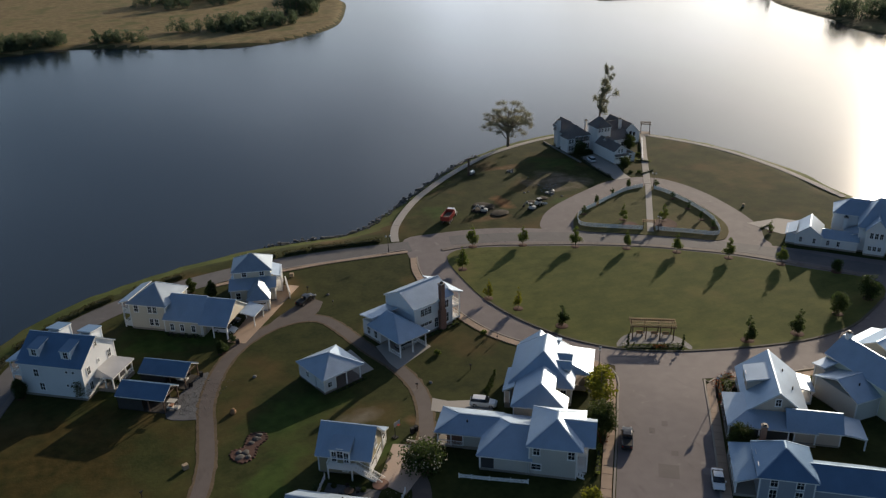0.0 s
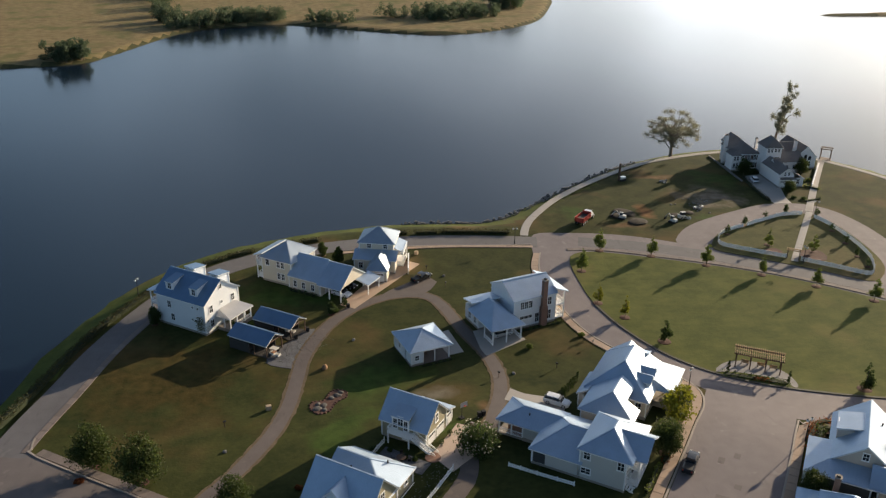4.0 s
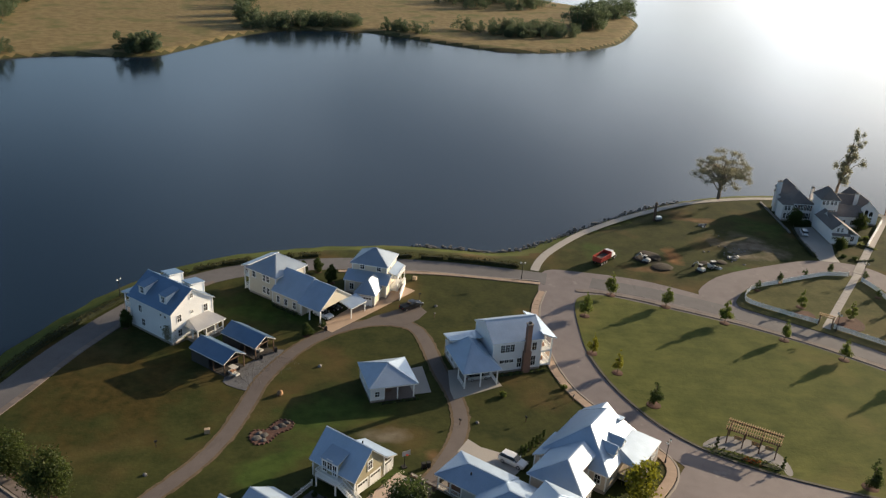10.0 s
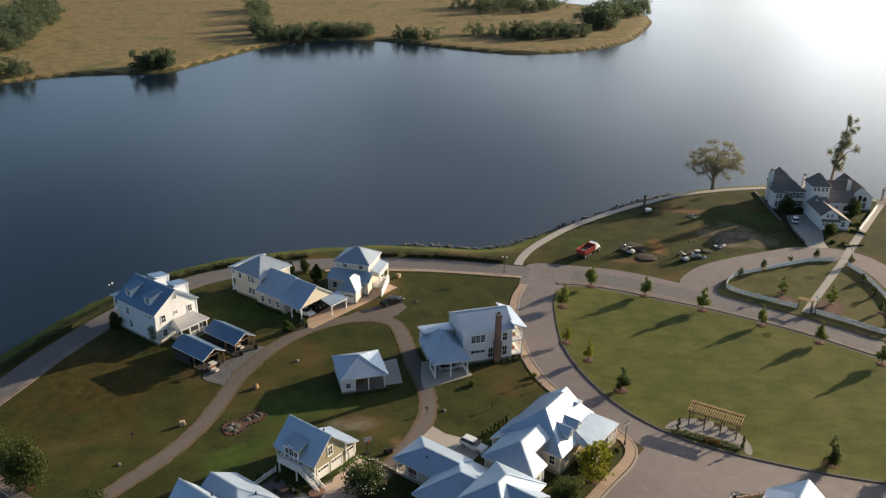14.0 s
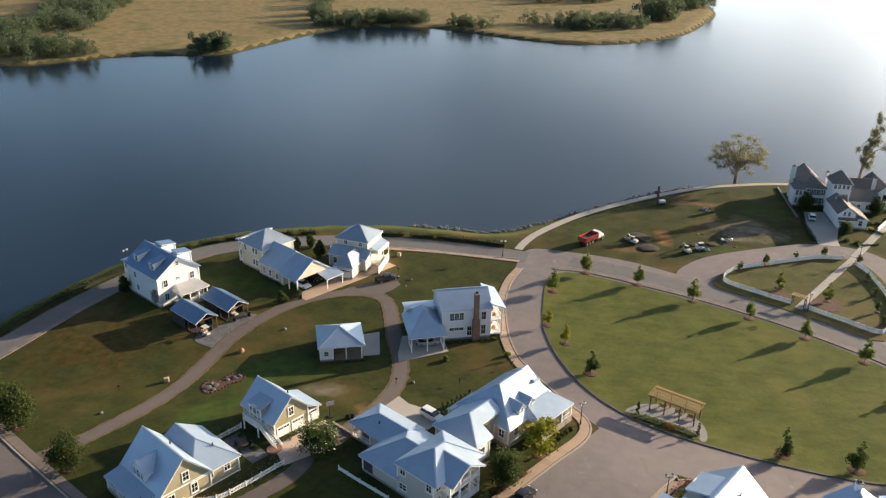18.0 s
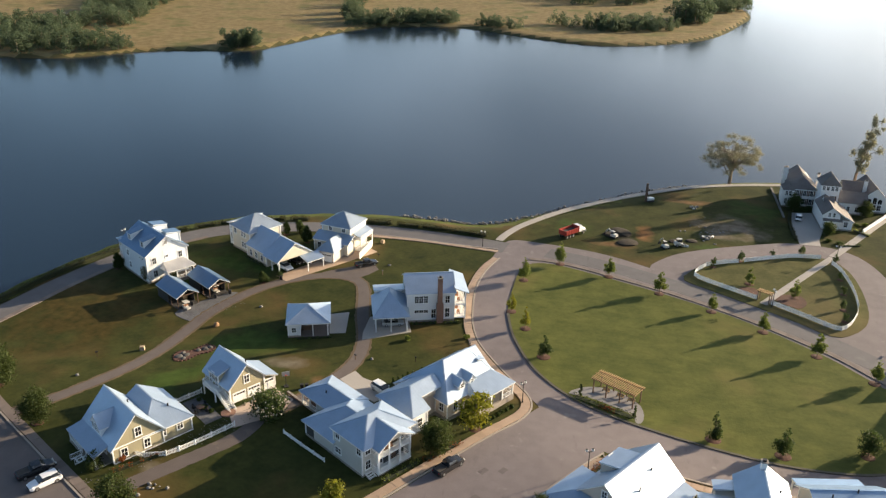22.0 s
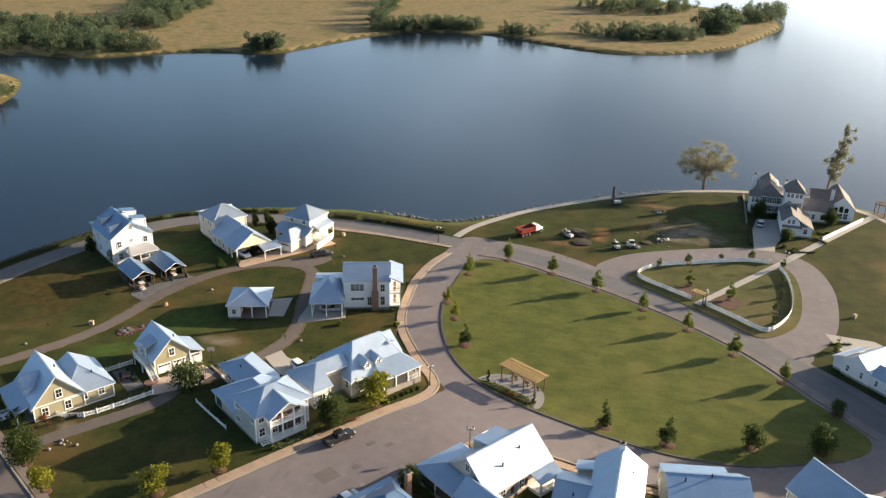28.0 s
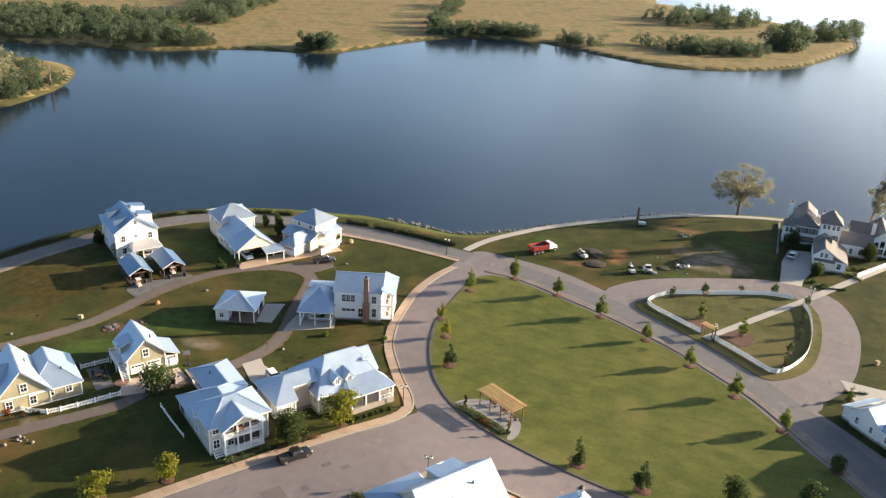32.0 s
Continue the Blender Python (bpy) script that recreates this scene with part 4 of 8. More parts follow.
slab_walk([(1.5, 198), (2.8, 203), (6.8, 211.5), (17.6, 226.5), (34.5, 243), (53, 257), (66, 263), (79, 267.2), (92, 268.5), (108, 264), (119, 255.5), (131, 233), (135.2, 207), (133.5, 176)], 2.2, 0.05, CONCRETE, "pale concrete lakeside footpath", 3.0)
slab_walk([(88.5, 210), (104, 235), (118, 257)], 2.1, 0.05, CONCRETE, "straight pale concrete walk to the water", 2.4)
slab_walk([(66.8, 176.2), (78, 193.5), (87.8, 208.5)], 1.8, 0.19, CONCRETE, "concrete walk across the garden island", 2.0)
slab_walk([uv(-50.1, 60), uv(-50.1, 80), uv(-50.0, 92), uv(-49.8, 102), uv(-49.5, 107), (18.4, 119.8), (18.5, 122.6), (16.9, 125.5), (12.6, 130.4), (8.8, 135.6), (5.0, 141.6), (2.2, 149.4), (0.5, 159), (-0.4, 168), (0.3, 178), (2.4, 185.5)], 1.7, 0.12, TANWALK, "tan paved roadside walk")
slab_walk([(-97.7, 113), (-96.1, 121), (-94.0, 130.6), (-91.5, 143.4), (-87.4, 157.2), (-82.0, 169.6), (-75.0, 179.0)], 1.3, 0.09, DULLWALK, "dull worn paved walk beside the lakeside road", 1.9)
slab_walk([(2, 190), (-9, 191), (-20, 191.7), (-34, 191.2), (-47, 189.6)], 1.3, 0.12, TANWALK, "tan paved walk beside the lakeside road")
slab_walk([uv(-32.2, 60), uv(-32.2, 84), uv(-32.1, 106), uv(-31.2, 109.6), uv(-28.8, 111.4), (42, 107), (57, 104.4), (72, 104.2), (84, 106.8)], 1.5, 0.12, TANWALK, "tan paved walk in front of the row of houses")
slab_walk([uv(-141, 42.8), uv(-118, 43.5), uv(-80, 44.9), uv(-56, 46.2)], 1.6, 0.12, DULLWALK, "dull brown-grey roadside walk", 1.9)
for ctrl in ([uv(-48.9, 60), uv(-48.9, 80), uv(-48.8, 92), uv(-48.6, 102), uv(-48.2, 107), (19.5, 119.6), (19.6, 122.6), (18.0, 126.0), (13.6, 131.1), (9.8, 136.3), (6.0, 142.2), (3.3, 149.8), (1.6, 159.2), (0.7, 168), (1.4, 178), (3.4, 186)],
             [uv(-33.1, 60), uv(-33.0, 106.4), uv(-32.0, 110.3), uv(-29.2, 112.5), (42, 108.4), (57, 105.8), (72, 105.6)], [uv(-145.2, 44.8), uv(-143.2, 42.6), uv(-140.6, 41.7), uv(-118, 42.4), uv(-80, 43.8), uv(-56, 45.1)],
             [(2, 191.4), (-10, 191.7), (-26, 192.6), (-42, 191.6)]):
    setting(ribbon("kerb", ctrl, 0.32, -0.05, 0.17, KERB), "pale concrete kerb", "kerb")
for c, w, l in ((uv(-40.6, 82.6), 3.2, 3.4), (uv(-40.9, 95.4), 1.0, 1.5), (uv(-39.5, 87.4), 1.1, 1.3), (uv(-43.0, 93.0), 1.0, 1.7)):
    a = [Vector((*c, 0)) + U33 * sx * w / 2 + V33 * sy * l / 2 for sx, sy in ((-1, -1), (1, -1), (1, 1), (-1, 1))]
    setting(plate("road_patch", a, 0.0, 0.05, PATCHM), "dark asphalt repair patch", "road patch")


# ---- houses ----
def house_white_lake():
    h = House("lake_house", -33, -150, 90, "tall white weatherboard house with a grey metal roof and dormers", tin=TIN_SHADE)
    x0, x1, y0, y1 = -156.8, -143.8, 84.9, 95.2
    h.walls(x0, x1, y0, y1, 0, 7.3, SIDE_WHITE, "x", 10.8)
    h.gable(x0, x1, y0, y1, 7.3, 10.8, "x", 0.45)
    for cx in (-153.8, -147.2):
        h.dormer(cx, 85.9, "-y", 1.8, 4.0, 7.3, 9.7, 10.4, SIDE_WHITE, False)
        h.dormer(cx + 0.6, 94.6, "+y", 2.4, 3.4, 7.3, 10.3, 10.9, SIDE_WHITE, False)
    h.wins("-y", y0, (-153.5,), 4.3), h.wins("-y", y0, (-152.8,), 1.4)
    h.wins("-y", y0, (-147.0, -145.6), 5.6, w=0.5, h=0.45, bars=(0, 0)), h.wins("-y", y0, (-147.3, -146.4, -145.5), 2.7, w=0.5, h=0.45, bars=(0, 0))
    h.wins("+x", x1, (86.8, 93.4), 4.6), h.win(x1, 90, 5.4, "+x", 0.6, 0.6), h.win(x1, 86.8, 1.4, "+x"), h.win(x1, 90.05, 8.8, "+x", 0.7, 0.9)
    h.box("porch_floor", x1 + 0.02, -140.2, 88.2, 95.0, 0, 0.7, KERB)
    h.plane([(-139.9, 87.9, 3.3), (-139.9, 95.3, 3.3), (x1, 94, 4.3), (x1, 89, 4.3)], TIN_PALE), h.plane([(x1, 87.9, 3.3), (-139.9, 87.9, 3.3), (x1, 89, 4.3)], TIN_PALE), h.plane([(x1, 95.3, 3.3), (-139.9, 95.3, 3.3), (x1, 94, 4.3)], TIN_PALE)
    h.posts([(-140.4, y) for y in (88.4, 90.5, 92.7, 94.8)] + [(-142, 88.4), (-142, 94.8)], 0.7, 3.2)
    h.rail(-140.4, 90.5, -140.4, 94.8, 0.7), h.door(x1, 91.5, 0.7, "+x", m=WHITE)
    h.stairs(-137.8, 89.3, -140.1, 89.3, 0, 0.7, 1.5)
    for z in (0.5, 3.9):
        h.box("porch_floor", -159.2, x0 - 0.02, 85.3, 94.8, z - 0.2, z, WHITE)
        h.rail(-159.1, 85.4, -159.1, 94.7, z), h.rail(-159.1, 85.4, -156.9, 85.4, z)
    h.posts([(-159.1, y) for y in (85.4, 88.5, 91.6, 94.7)], 0.0, 6.9)
    h.plane([(-159.6, 84.8, 6.9), (-159.6, 95.4, 6.9), (x0, 95.4, 7.5), (x0, 84.8, 7.5)])


def shed(name, y, label):
    h = House("shed", -33, -132, y, label, "shed", TIN_SHADE, "open sheds beside the lane")
    x0, x1, y0, y1 = -136.6, -127.2, y - 2.7, y + 2.3
    h.gable(x0, x1, y0, y1, 3.0, 4.4, "x", 0.25, ridge=0.54)
    h.posts([(x, yy) for x in (x0 + 0.1, -133.4, -130.4, x1 - 0.1) for yy in (y0 + 0.1, y1 - 0.1)], 0, 3.0, 0.18, DARKWOOD)
    h.box("wall", x0, x0 + 0.12, y0, y1, 0, 3.0, DARKIN)
    h.box("wall", x0, -131.6, y0, y0 + 0.12, 0, 2.9, DARKIN), h.box("wall", x0, -129, y1 - 0.12, y1, 0, 2.9, DARKIN)
    h.box("floor_slab", x0, x1, y0, y1, -0.05, 0.12, DARKIN)
    for k, (bx, by, bw, bh) in enumerate(((-135.4, -1.2, 1.2, 1.4), (-134.2, 1.0, 1.0, 1.0), (-132.6, -1.4, 0.9, 1.2), (-131.4, 0.9, 1.3, 0.8))):
        h.box("crate", bx - bw / 2, bx + bw / 2, y + by - 0.5, y + by + 0.5, 0.12, 0.12 + bh, (DARKWOOD, RED, IRON, WOOD)[k], t=0.03)
    for x in (x0 + 0.1, -133.4, -130.4, x1 - 0.1):
        part("beam", bar(bmesh.new(), (x - h.x, -2.6, 2.95), (x - h.x, 2.2, 2.95), 0.14, 0.2), DARKWOOD, h.e)


def house_cream():
    h = House("carport_house", -33, -140, 115, "cream two-storey house with a long carport wing and metal roofs")
    h.walls(-150.6, -142.2, 111.6, 120.8, 0, 6.4, SIDE_CREAM)
    h.hip(-150.6, -142.2, 111.6, 120.8, 6.4, 9.1, "y", 0.5, TIN_GREY)
    h.wins("-y", 111.6, (-144.6, -145.8), 4.2, w=0.8), h.wins("-y", 111.6, (-144.6, -145.8), 1.2, w=0.8), h.win(-149, 111.6, 4.2, "-y"), h.wins("-x", -150.6, (114, 118), 4.2)
    for z in (0.5, 3.5):
        h.box("porch_floor", -152.6, -150.6, 112, 120.4, z - 0.2, z, WHITE)
        h.rail(-152.5, 112.1, -152.5, 120.3, z), h.rail(-152.5, 112.1, -150.7, 112.1, z)
    h.posts([(-152.5, y) for y in (112.1, 116.2, 120.3)], 0, 6.2)
    h.plane([(-153, 111.4, 6.0), (-153, 121, 6.0), (-150.4, 121, 6.9), (-150.4, 111.4, 6.9)])
    h.walls(-142.2, -133.8, 110.7, 119.9, 0, 3.7, SIDE_CREAM, "x", 7.2)
    h.walls(-133.8, -133.5, 110.7, 119.9, 0, 3.7, SIDE_CREAM, base=False)
    h.gable(-142.1, -134.2, 110.7, 119.9, 3.7, 7.3, "x", 0.35), h.gable(-133.6, -127.8, 110.3, 120.3, 3.5, 7.0, "x", 0.4)
    h.walls(-128.0, -127.7, 110.5, 120.1, 3.25, 3.5, SIDE_CREAM, "x", 6.9, base=False)
    h.posts([(-127.9, 110.6), (-127.9, 119.9), (-131, 110.6)], 0, 3.4, 0.24)
    h.plane([(-127.6, 116.4, 3.3), (-127.6, 121.8, 3.3), (-124.2, 121.6, 2.6), (-124.2, 116.4, 2.6)])
    h.posts([(-124.5, 116.7), (-124.5, 121.3)], 0, 2.6, 0.18)
    h.wins("-y", 110.7, (-140.5, -138.2, -135.6), 1.0, w=0.8), h.door(-133.4, 113, 0.1, "+x", m=WHITE), h.vent(-138.5, 117.5, 5.2)


def house_cream_two():
    h = House("lakeside_house", -12, -75, 170, "cream two-storey house with a garage and white fence")
    h.walls(-79.4, -71.1, 168.2, 176.0, 0, 6.9, SIDE_CREAM)
    h.hip(-79.4, -71.1, 168.2, 176.0, 6.9, 9.3, "x", 0.45, TIN_GREY)
    h.walls(-80.1, -70.2, 165.2, 168.2, 0, 3.5, SIDE_CREAM)
    h.plane([(-80.5, 164.9, 3.5), (-69.8, 164.9, 3.5), (-69.8, 168.2, 4.9), (-80.5, 168.2, 4.9)])
    h.plane([(-80.5, 164.9, 3.5), (-79.4, 168.2, 4.9), (-79.4, 173, 4.9), (-80.5, 173, 3.5)])
    h.plane([(-71.1, 169.4, 4.9), (-71.1, 176.2, 4.9), (-68.8, 176.2, 4.0), (-68.8, 169.4, 4.0)])
    h.walls(-76.0, -71.4, 160.4, 165.4, 0, 3.2, SIDE_CREAM)
    h.hip(-76.0, -71.4, 160.4, 166.4, 3.2, 5.4, "y", 0.3, TIN_GREY, ends=(0.95, 0))
    h.garage_door(-73.4, 160.4, "-y", 2.6), h.win(-71.1, 171, 4.9, "+x", 0.5, 1.4), h.wins("-y", 168.2, (-73, -77), 5.3, h=1.1), h.win(-78.5, 165.2, 1.2, "-y")
    for z in (0.4, 3.4):
        h.box("porch_floor", -71.1, -68.8, 169.6, 175.8, z - 0.2, z, WHITE)
        h.rail(-68.9, 169.7, -68.9, 175.7, z), h.rail(-71, 169.7, -69, 169.7, z)
    h.posts([(-68.9, 169.7), (-68.9, 172.7), (-68.9, 175.7)], 0, 3.9, 0.18)
    f = thing("garden_wall", pose(-30.8, 180.4, 0, 0, 0, -4), "low solid white garden wall beside the driveway", "wall")
    part("panel", box(bmesh.new(), -0.1, 0.1, -4.4, 4.4, -0.02, 1.6), WHITE, f)
    part("coping", box(bmesh.new(), -0.16, 0.16, -4.45, 4.45, 1.6, 1.68), WHITE, f)


def house_chimney():
    h = House("chimney_house", 20, 43, 146, "white two-storey house with a blue-grey metal roof and brown brick chimney")
    h.walls(40.2, 50.4, 141.6, 151.2, 0, 7.1, SIDE_WHITE, "x", 9.5)
    h.gable(40.2, 50.4, 141.6, 151.2, 7.1, 9.5, "x", 0.4)
    h.chimney(47.2, 141.1, 0, 10.6, 1.0, 0.9, wide_to=4.6)
    for x in (42.2, 43.2, 44.2):
        h.win(x, 141.6, 4.6, "-y", 0.85, 1.6, (1, 2))
        h.win(x, 141.6, 2.2, "-y", 0.85, 0.7, (1, 0))
    h.win(45.9, 141.6, 0.9, "-y", 0.9, 2.1), h.win(48.9, 141.6, 4.4, "-y", 0.9, 1.7), h.win(48.9, 141.6, 1.0, "-y", 0.9, 2.1)
    for z in (0.6, 3.7):
        h.box("porch_floor", 50.4, 53.0, 142, 150.8, z - 0.25, z, WHITE)
        h.rail(52.9, 142.1, 52.9, 150.7, z), h.rail(50.5, 142.1, 52.8, 142.1, z)
        for y in (143.4, 146.0):
            h.box("porch_chair", 51.3, 52.0, y, y + 0.7, z, z + 0.9, CUSHION, t=0.1)
    h.posts([(52.9, y) for y in (142.1, 145, 147.9, 150.7)], 0, 6.6, 0.24)
    h.plane([(50.4, 141.4, 7.9), (50.4, 151.4, 7.9), (53.6, 151.4, 6.6), (53.6, 141.4, 6.6)])
    # carport and back wing
    h.walls(33.6, 40.2, 144.8, 150.6, 0, 3.8, SIDE_WHITE)
    h.hip(33.0, 40.0, 137.6, 147.6, 3.9, 6.4, "y", 0.4, ends=(1.7, 0.5))
    h.plane([(33.2, 147.0, 5.3), (40.1, 147.0, 5.3), (40.1, 151.4, 4.6), (33.2, 151.4, 4.6)])
    h.posts([(33.2, 137.8), (36.4, 137.8), (39.8, 137.8), (33.2, 141.4), (39.8, 141.4)], 0.05, 3.5, 0.22)
    h.rail(39.8, 137.6, 39.8, 141.2, 0.08), h.wins("-x", 33.6, (146.4, 148.8), 1.0), h.door(36, 144.8, 0.1, "-y")
    h.rail(33.2, 138, 33.2, 141.4, 0.08)


def open_garage():
    h = House("open_garage", 20, 19, 141.6, "small white open garage with a pyramid metal roof", "garage")
    h.hip(14.9, 23.3, 137.3, 145.9, 3.45, 5.5, "x", 0.45)
    h.walls(14.9, 17.4, 137.3, 140.2, 0, 3.3, SIDE_WHITE), h.walls(14.9, 15.1, 140.2, 145.9, 0, 3.3, SIDE_WHITE, base=False), h.walls(15.1, 23.2, 145.7, 145.9, 0, 3.3, SIDE_WHITE, base=False)
    h.win(16.1, 137.3, 1.2, "-y", 0.8, 1.0), h.win(14.9, 143, 1.3, "-x", 0.8, 1.0)
    h.posts([(20, 137.5), (23.1, 137.5), (23.1, 141.6), (23.1, 145.4)], 0, 3.3, 0.2)
    h.box("beam", 17.4, 23.2, 137.35, 137.6, 3.05, 3.4, WHITE), h.box("floor_slab", 14.8, 23.4, 137.2, 146, -0.05, 0.14, PATCHM)
    for x, y, a, b, z, m in ((18.6, 140.6, 0.9, 0.6, 1.0, DARKWOOD), (19.4, 142.8, 0.7, 0.9, 0.8, IRON), (16.4, 143.4, 0.6, 0.8, 1.3, RED), (21.6, 144.6, 0.9, 0.5, 0.9, DARKIN)):
        h.box("storage_box", x - a, x + a, y - b, y + b, 0.14, 0.14 + z, m, t=0.03)
    # added dark sheets over the white inner walls paint the garage's inside shade
    h.box("lining", 15.12, 23.0, 145.55, 145.69, 0.15, 3.25, DARKIN), h.box("lining", 15.11, 15.2, 140.3, 145.5, 0.15, 3.25, DARKIN), h.box("ceiling_board", 15.2, 23.0, 137.7, 145.5, 3.28, 3.34, DARKWOOD)
    h.box("workbench", 17.8, 19.4, 143.8, 145.2, 0.14, 1.1, DARKWOOD)


def garage_flat():
    h = House("garage_house", -33, -89, 75, "olive-tan garage with a flat above and outside stair", "garage", lift=1.4, f=0.81)
    x0, x1, y0, y1 = -93.4, -85.0, 71.7, 78.7
    h.walls(x0, x1, y0, y1, 0, 4.8, SIDE_TAN, "x", 8.9)
    h.gable(x0, x1, y0, y1, 4.8, 9.0, "x", 0.45)
    h.walls(x0 + 2.5, x1 - 0.1, 78.7, 81.0, 0, 3.1, SIDE_TAN)
    h.plane([(x0 + 2.2, 78.5, 4.8), (x1 + 0.4, 78.5, 4.8), (x1 + 0.4, 81.5, 3.3), (x0 + 2.2, 81.5, 3.3)])
    h.garage_door(x1, 73.5, "+x", 2.3), h.garage_door(x1, 76.5, "+x", 2.3), h.garage_door(x1 - 0.1, 79.8, "+x", 1.7)
    h.win(x1, 75.2, 4.4, "+x", 0.95, 1.5)
    h.dormer(-89.6, 71.3, "-y", 3.0, 2.6, 3.2, 6.3, 7.4, SIDE_TAN, False)
    h.win(-88.6, 71.3, 3.5, "-y", 0.7, 1.8), h.win(-90.6, 71.3, 3.5, "-y", 0.7, 1.8)
    h.box("balcony", -91.4, -87.2, 69.9, 71.7, 2.95, 3.15, WHITE)
    h.rail(-91.4, 70.0, -87.2, 70.0, 3.15), h.rail(-91.4, 70.0, -91.4, 71.6, 3.15)
    h.posts([(-91.3, 70.1), (-87.4, 70.1)], 0, 3.0, 0.2)
    h.stairs(-82.6, 70.8, -87.2, 70.8, 0, 3.1, 1.2), h.rail(-82.6, 70.2, -87.2, 70.2, 0, 0.9, 3.1), h.rail(-82.6, 71.4, -87.2, 71.4, 0, 0.9, 3.1)
    h.win(-89, 71.7, 1.0, "-y", 0.8, 1.2), h.vent(-88, 77, 7.2)


def house_olive():
    h = House("olive_house", -33, -88, 56, "olive-tan one-and-a-half-storey house with white trim and metal roof", lift=1.9, f=0.84)
    x0, x1, y0, y1 = -93.0, -82.4, 49.4, 57.8
    h.walls(x0, x1, y0, y1, 0, 4.0, SIDE_TAN, "x", 9.3)
    h.gable(x0, x1, y0, y1, 4.0, 9.4, "x", 0.45)
    h.dormer(-87.8, 49.4, "-y", 3.2, 4.2, 3.9, 6.2, 8.2, SIDE_WHITE)
    h.wins("-y", 49.4, (-88.8, -86.8), 4.7, w=0.6, h=1.2)
    h.plane([(-93.2, 49.3, 3.9), (-83.4, 49.3, 3.9), (-83.0, 46.6, 2.9), (-93.6, 46.6, 2.9)])
    h.posts([(x, 46.9) for x in (-93.2, -90, -86.6, -83.4)], 0.5, 2.8), h.box("porch_floor", -93.3, -83.2, 46.7, 49.4, 0, 0.5, KERB)
    h.rail(-93.2, 46.9, -88.4, 46.9, 0.5), h.rail(-86.6, 46.9, -83.4, 46.9, 0.5), h.door(-88.2, 49.4, 0.5, "-y"), h.wins("-y", 49.4, (-91, -85.4), 1.2)
    h.walls(-93.0, -82.7, 57.8, 63.0, 0, 3.7, SIDE_TAN)
    h.hip(-93.0, -82.7, 54.8, 63.0, 3.7, 6.8, "x", 0.4, ends=(0, 1.2))
    h.wins("+x", x1, (51.2, 55.0), 1.1), h.win(x1, 53.8, 4.4, "+x"), h.wins("+x", -82.7, (57.9, 60.9), 1.6), h.wins("+y", 63.0, (-85, -89), 1.3)
    h.box("trim_band", x1, x1 + 0.05, 49.4, 57.8, 3.4, 3.65, WHITE), h.box("sill_board", x1, x1 + 0.06, 49.4, 63.0, 0.3, 0.5, WHITE)
    h.stairs(-87.5, 44.9, -87.5, 46.7, 0, 0.5, 1.6), h.rail(-88.4, 44.9, -88.4, 46.8, 0.2), h.rail(-86.6, 44.9, -86.6, 46.8, 0.2)
    h.vent(-85.5, 60.5, 5.6), h.vent(-88.5, 55.2, 7.6)


def house_double_porch():
    h = House("porch_house", -33, -60, 81, "pale grey two-storey house with a double white front porch", lift=2.0, f=0.88)
    h.walls(-60.7, -53.5, 76.1, 86.1, 0, 6.75, SIDE_GREY)
    h.hip(-60.7, -52.95, 76.05, 86.1, 6.8, 9.3, "y", 0.45)
    h.box("porch_skirt", -53.7, -51.95, 78.0, 84.8, -0.3, 0.35, KERB)
    for z in (0.6, 3.9):
        h.box("porch_floor", -53.7, -51.9, 78.0, 84.8, z - 0.25, z, WHITE)
        h.rail(-52.0, 78.1, -52.0, 84.6, z, 0.8), h.rail(-53.6, 78.1, -52.1, 78.1, z), h.rail(-53.6, 84.6, -52.1, 84.6, z)
        h.door(-53.5, 82.4, z, "+x"), h.wins("+x", -53.5, (79.6, 83.7), z + 0.5)
    h.posts([(-52.0, y) for y in (78.1, 80.3, 82.5, 84.6)], 0.5, 6.5, 0.24)
    h.walls(-53.7, -51.7, 77.8, 84.25, 6.4, 6.6, SIDE_CREAM, "x", 8.55, base=False)
    h.gable(-56.8, -51.2, 77.75, 84.3, 6.6, 8.7, "x", 0.45)
    h.box("porch_seat", -53.4, -52.7, 80.0, 81.8, 3.9, 4.7, CUSHION, t=0.12)
    h.stairs(-52.2, 77.2, -53.4, 77.2, 0, 0.6, 1.2)
    h.wins("-y", 76.1, (-54.3,), 4.4), h.wins("-y", 76.1, (-59.6,), 4.6), h.win(-59.6, 76.1, 1.5, "-y", 1.4, 1.0), h.wins("+x", -53.5, (77.2,), 4.5), h.wins("+x", -53.5, (77.2,), 1.4)
    h.walls(-68.4, -60.7, 76.1, 86.9, 0, 3.55, SIDE_GREY)
    h.hip(-68.45, -60.6, 76.05, 86.95, 3.6, 6.2, "x", 0.45, ends=(0.8, 0))
    [h.box("screen", -53.46, -53.38, a, a + 1.6, z, z + 2.2, SCREEN) for z in (0.7, 4.0) for a in (80.2, 82.9)], h.box("screen", -68.2, -66.2, 76.06, 76.14, 0.6, 3.2, SCREEN)
    h.walls(-72.0, -68.4, 81.0, 87.4, 0, 3.3, SIDE_GREY)
    h.hip(-76.3, -66.5, 80.9, 87.5, 3.4, 5.0, "x", 0.4, ends=(1, 0))
    h.posts([(-76.2, 81.0), (-76.2, 84.2), (-76.2, 87.3), (-74.0, 81.0)], 0, 3.3, 0.22), h.rail(-76.2, 81.0, -72, 81.0, 0.3), h.box("porch_floor", -76.4, -72, 80.8, 87.5, 0, 0.3, KERB)
    h.box("brick_wall", -74.8, -72.2, 81.5, 81.7, 0.3, 2.0, BRICK)
    h.vent(-71.6, 82.8, 4.4)


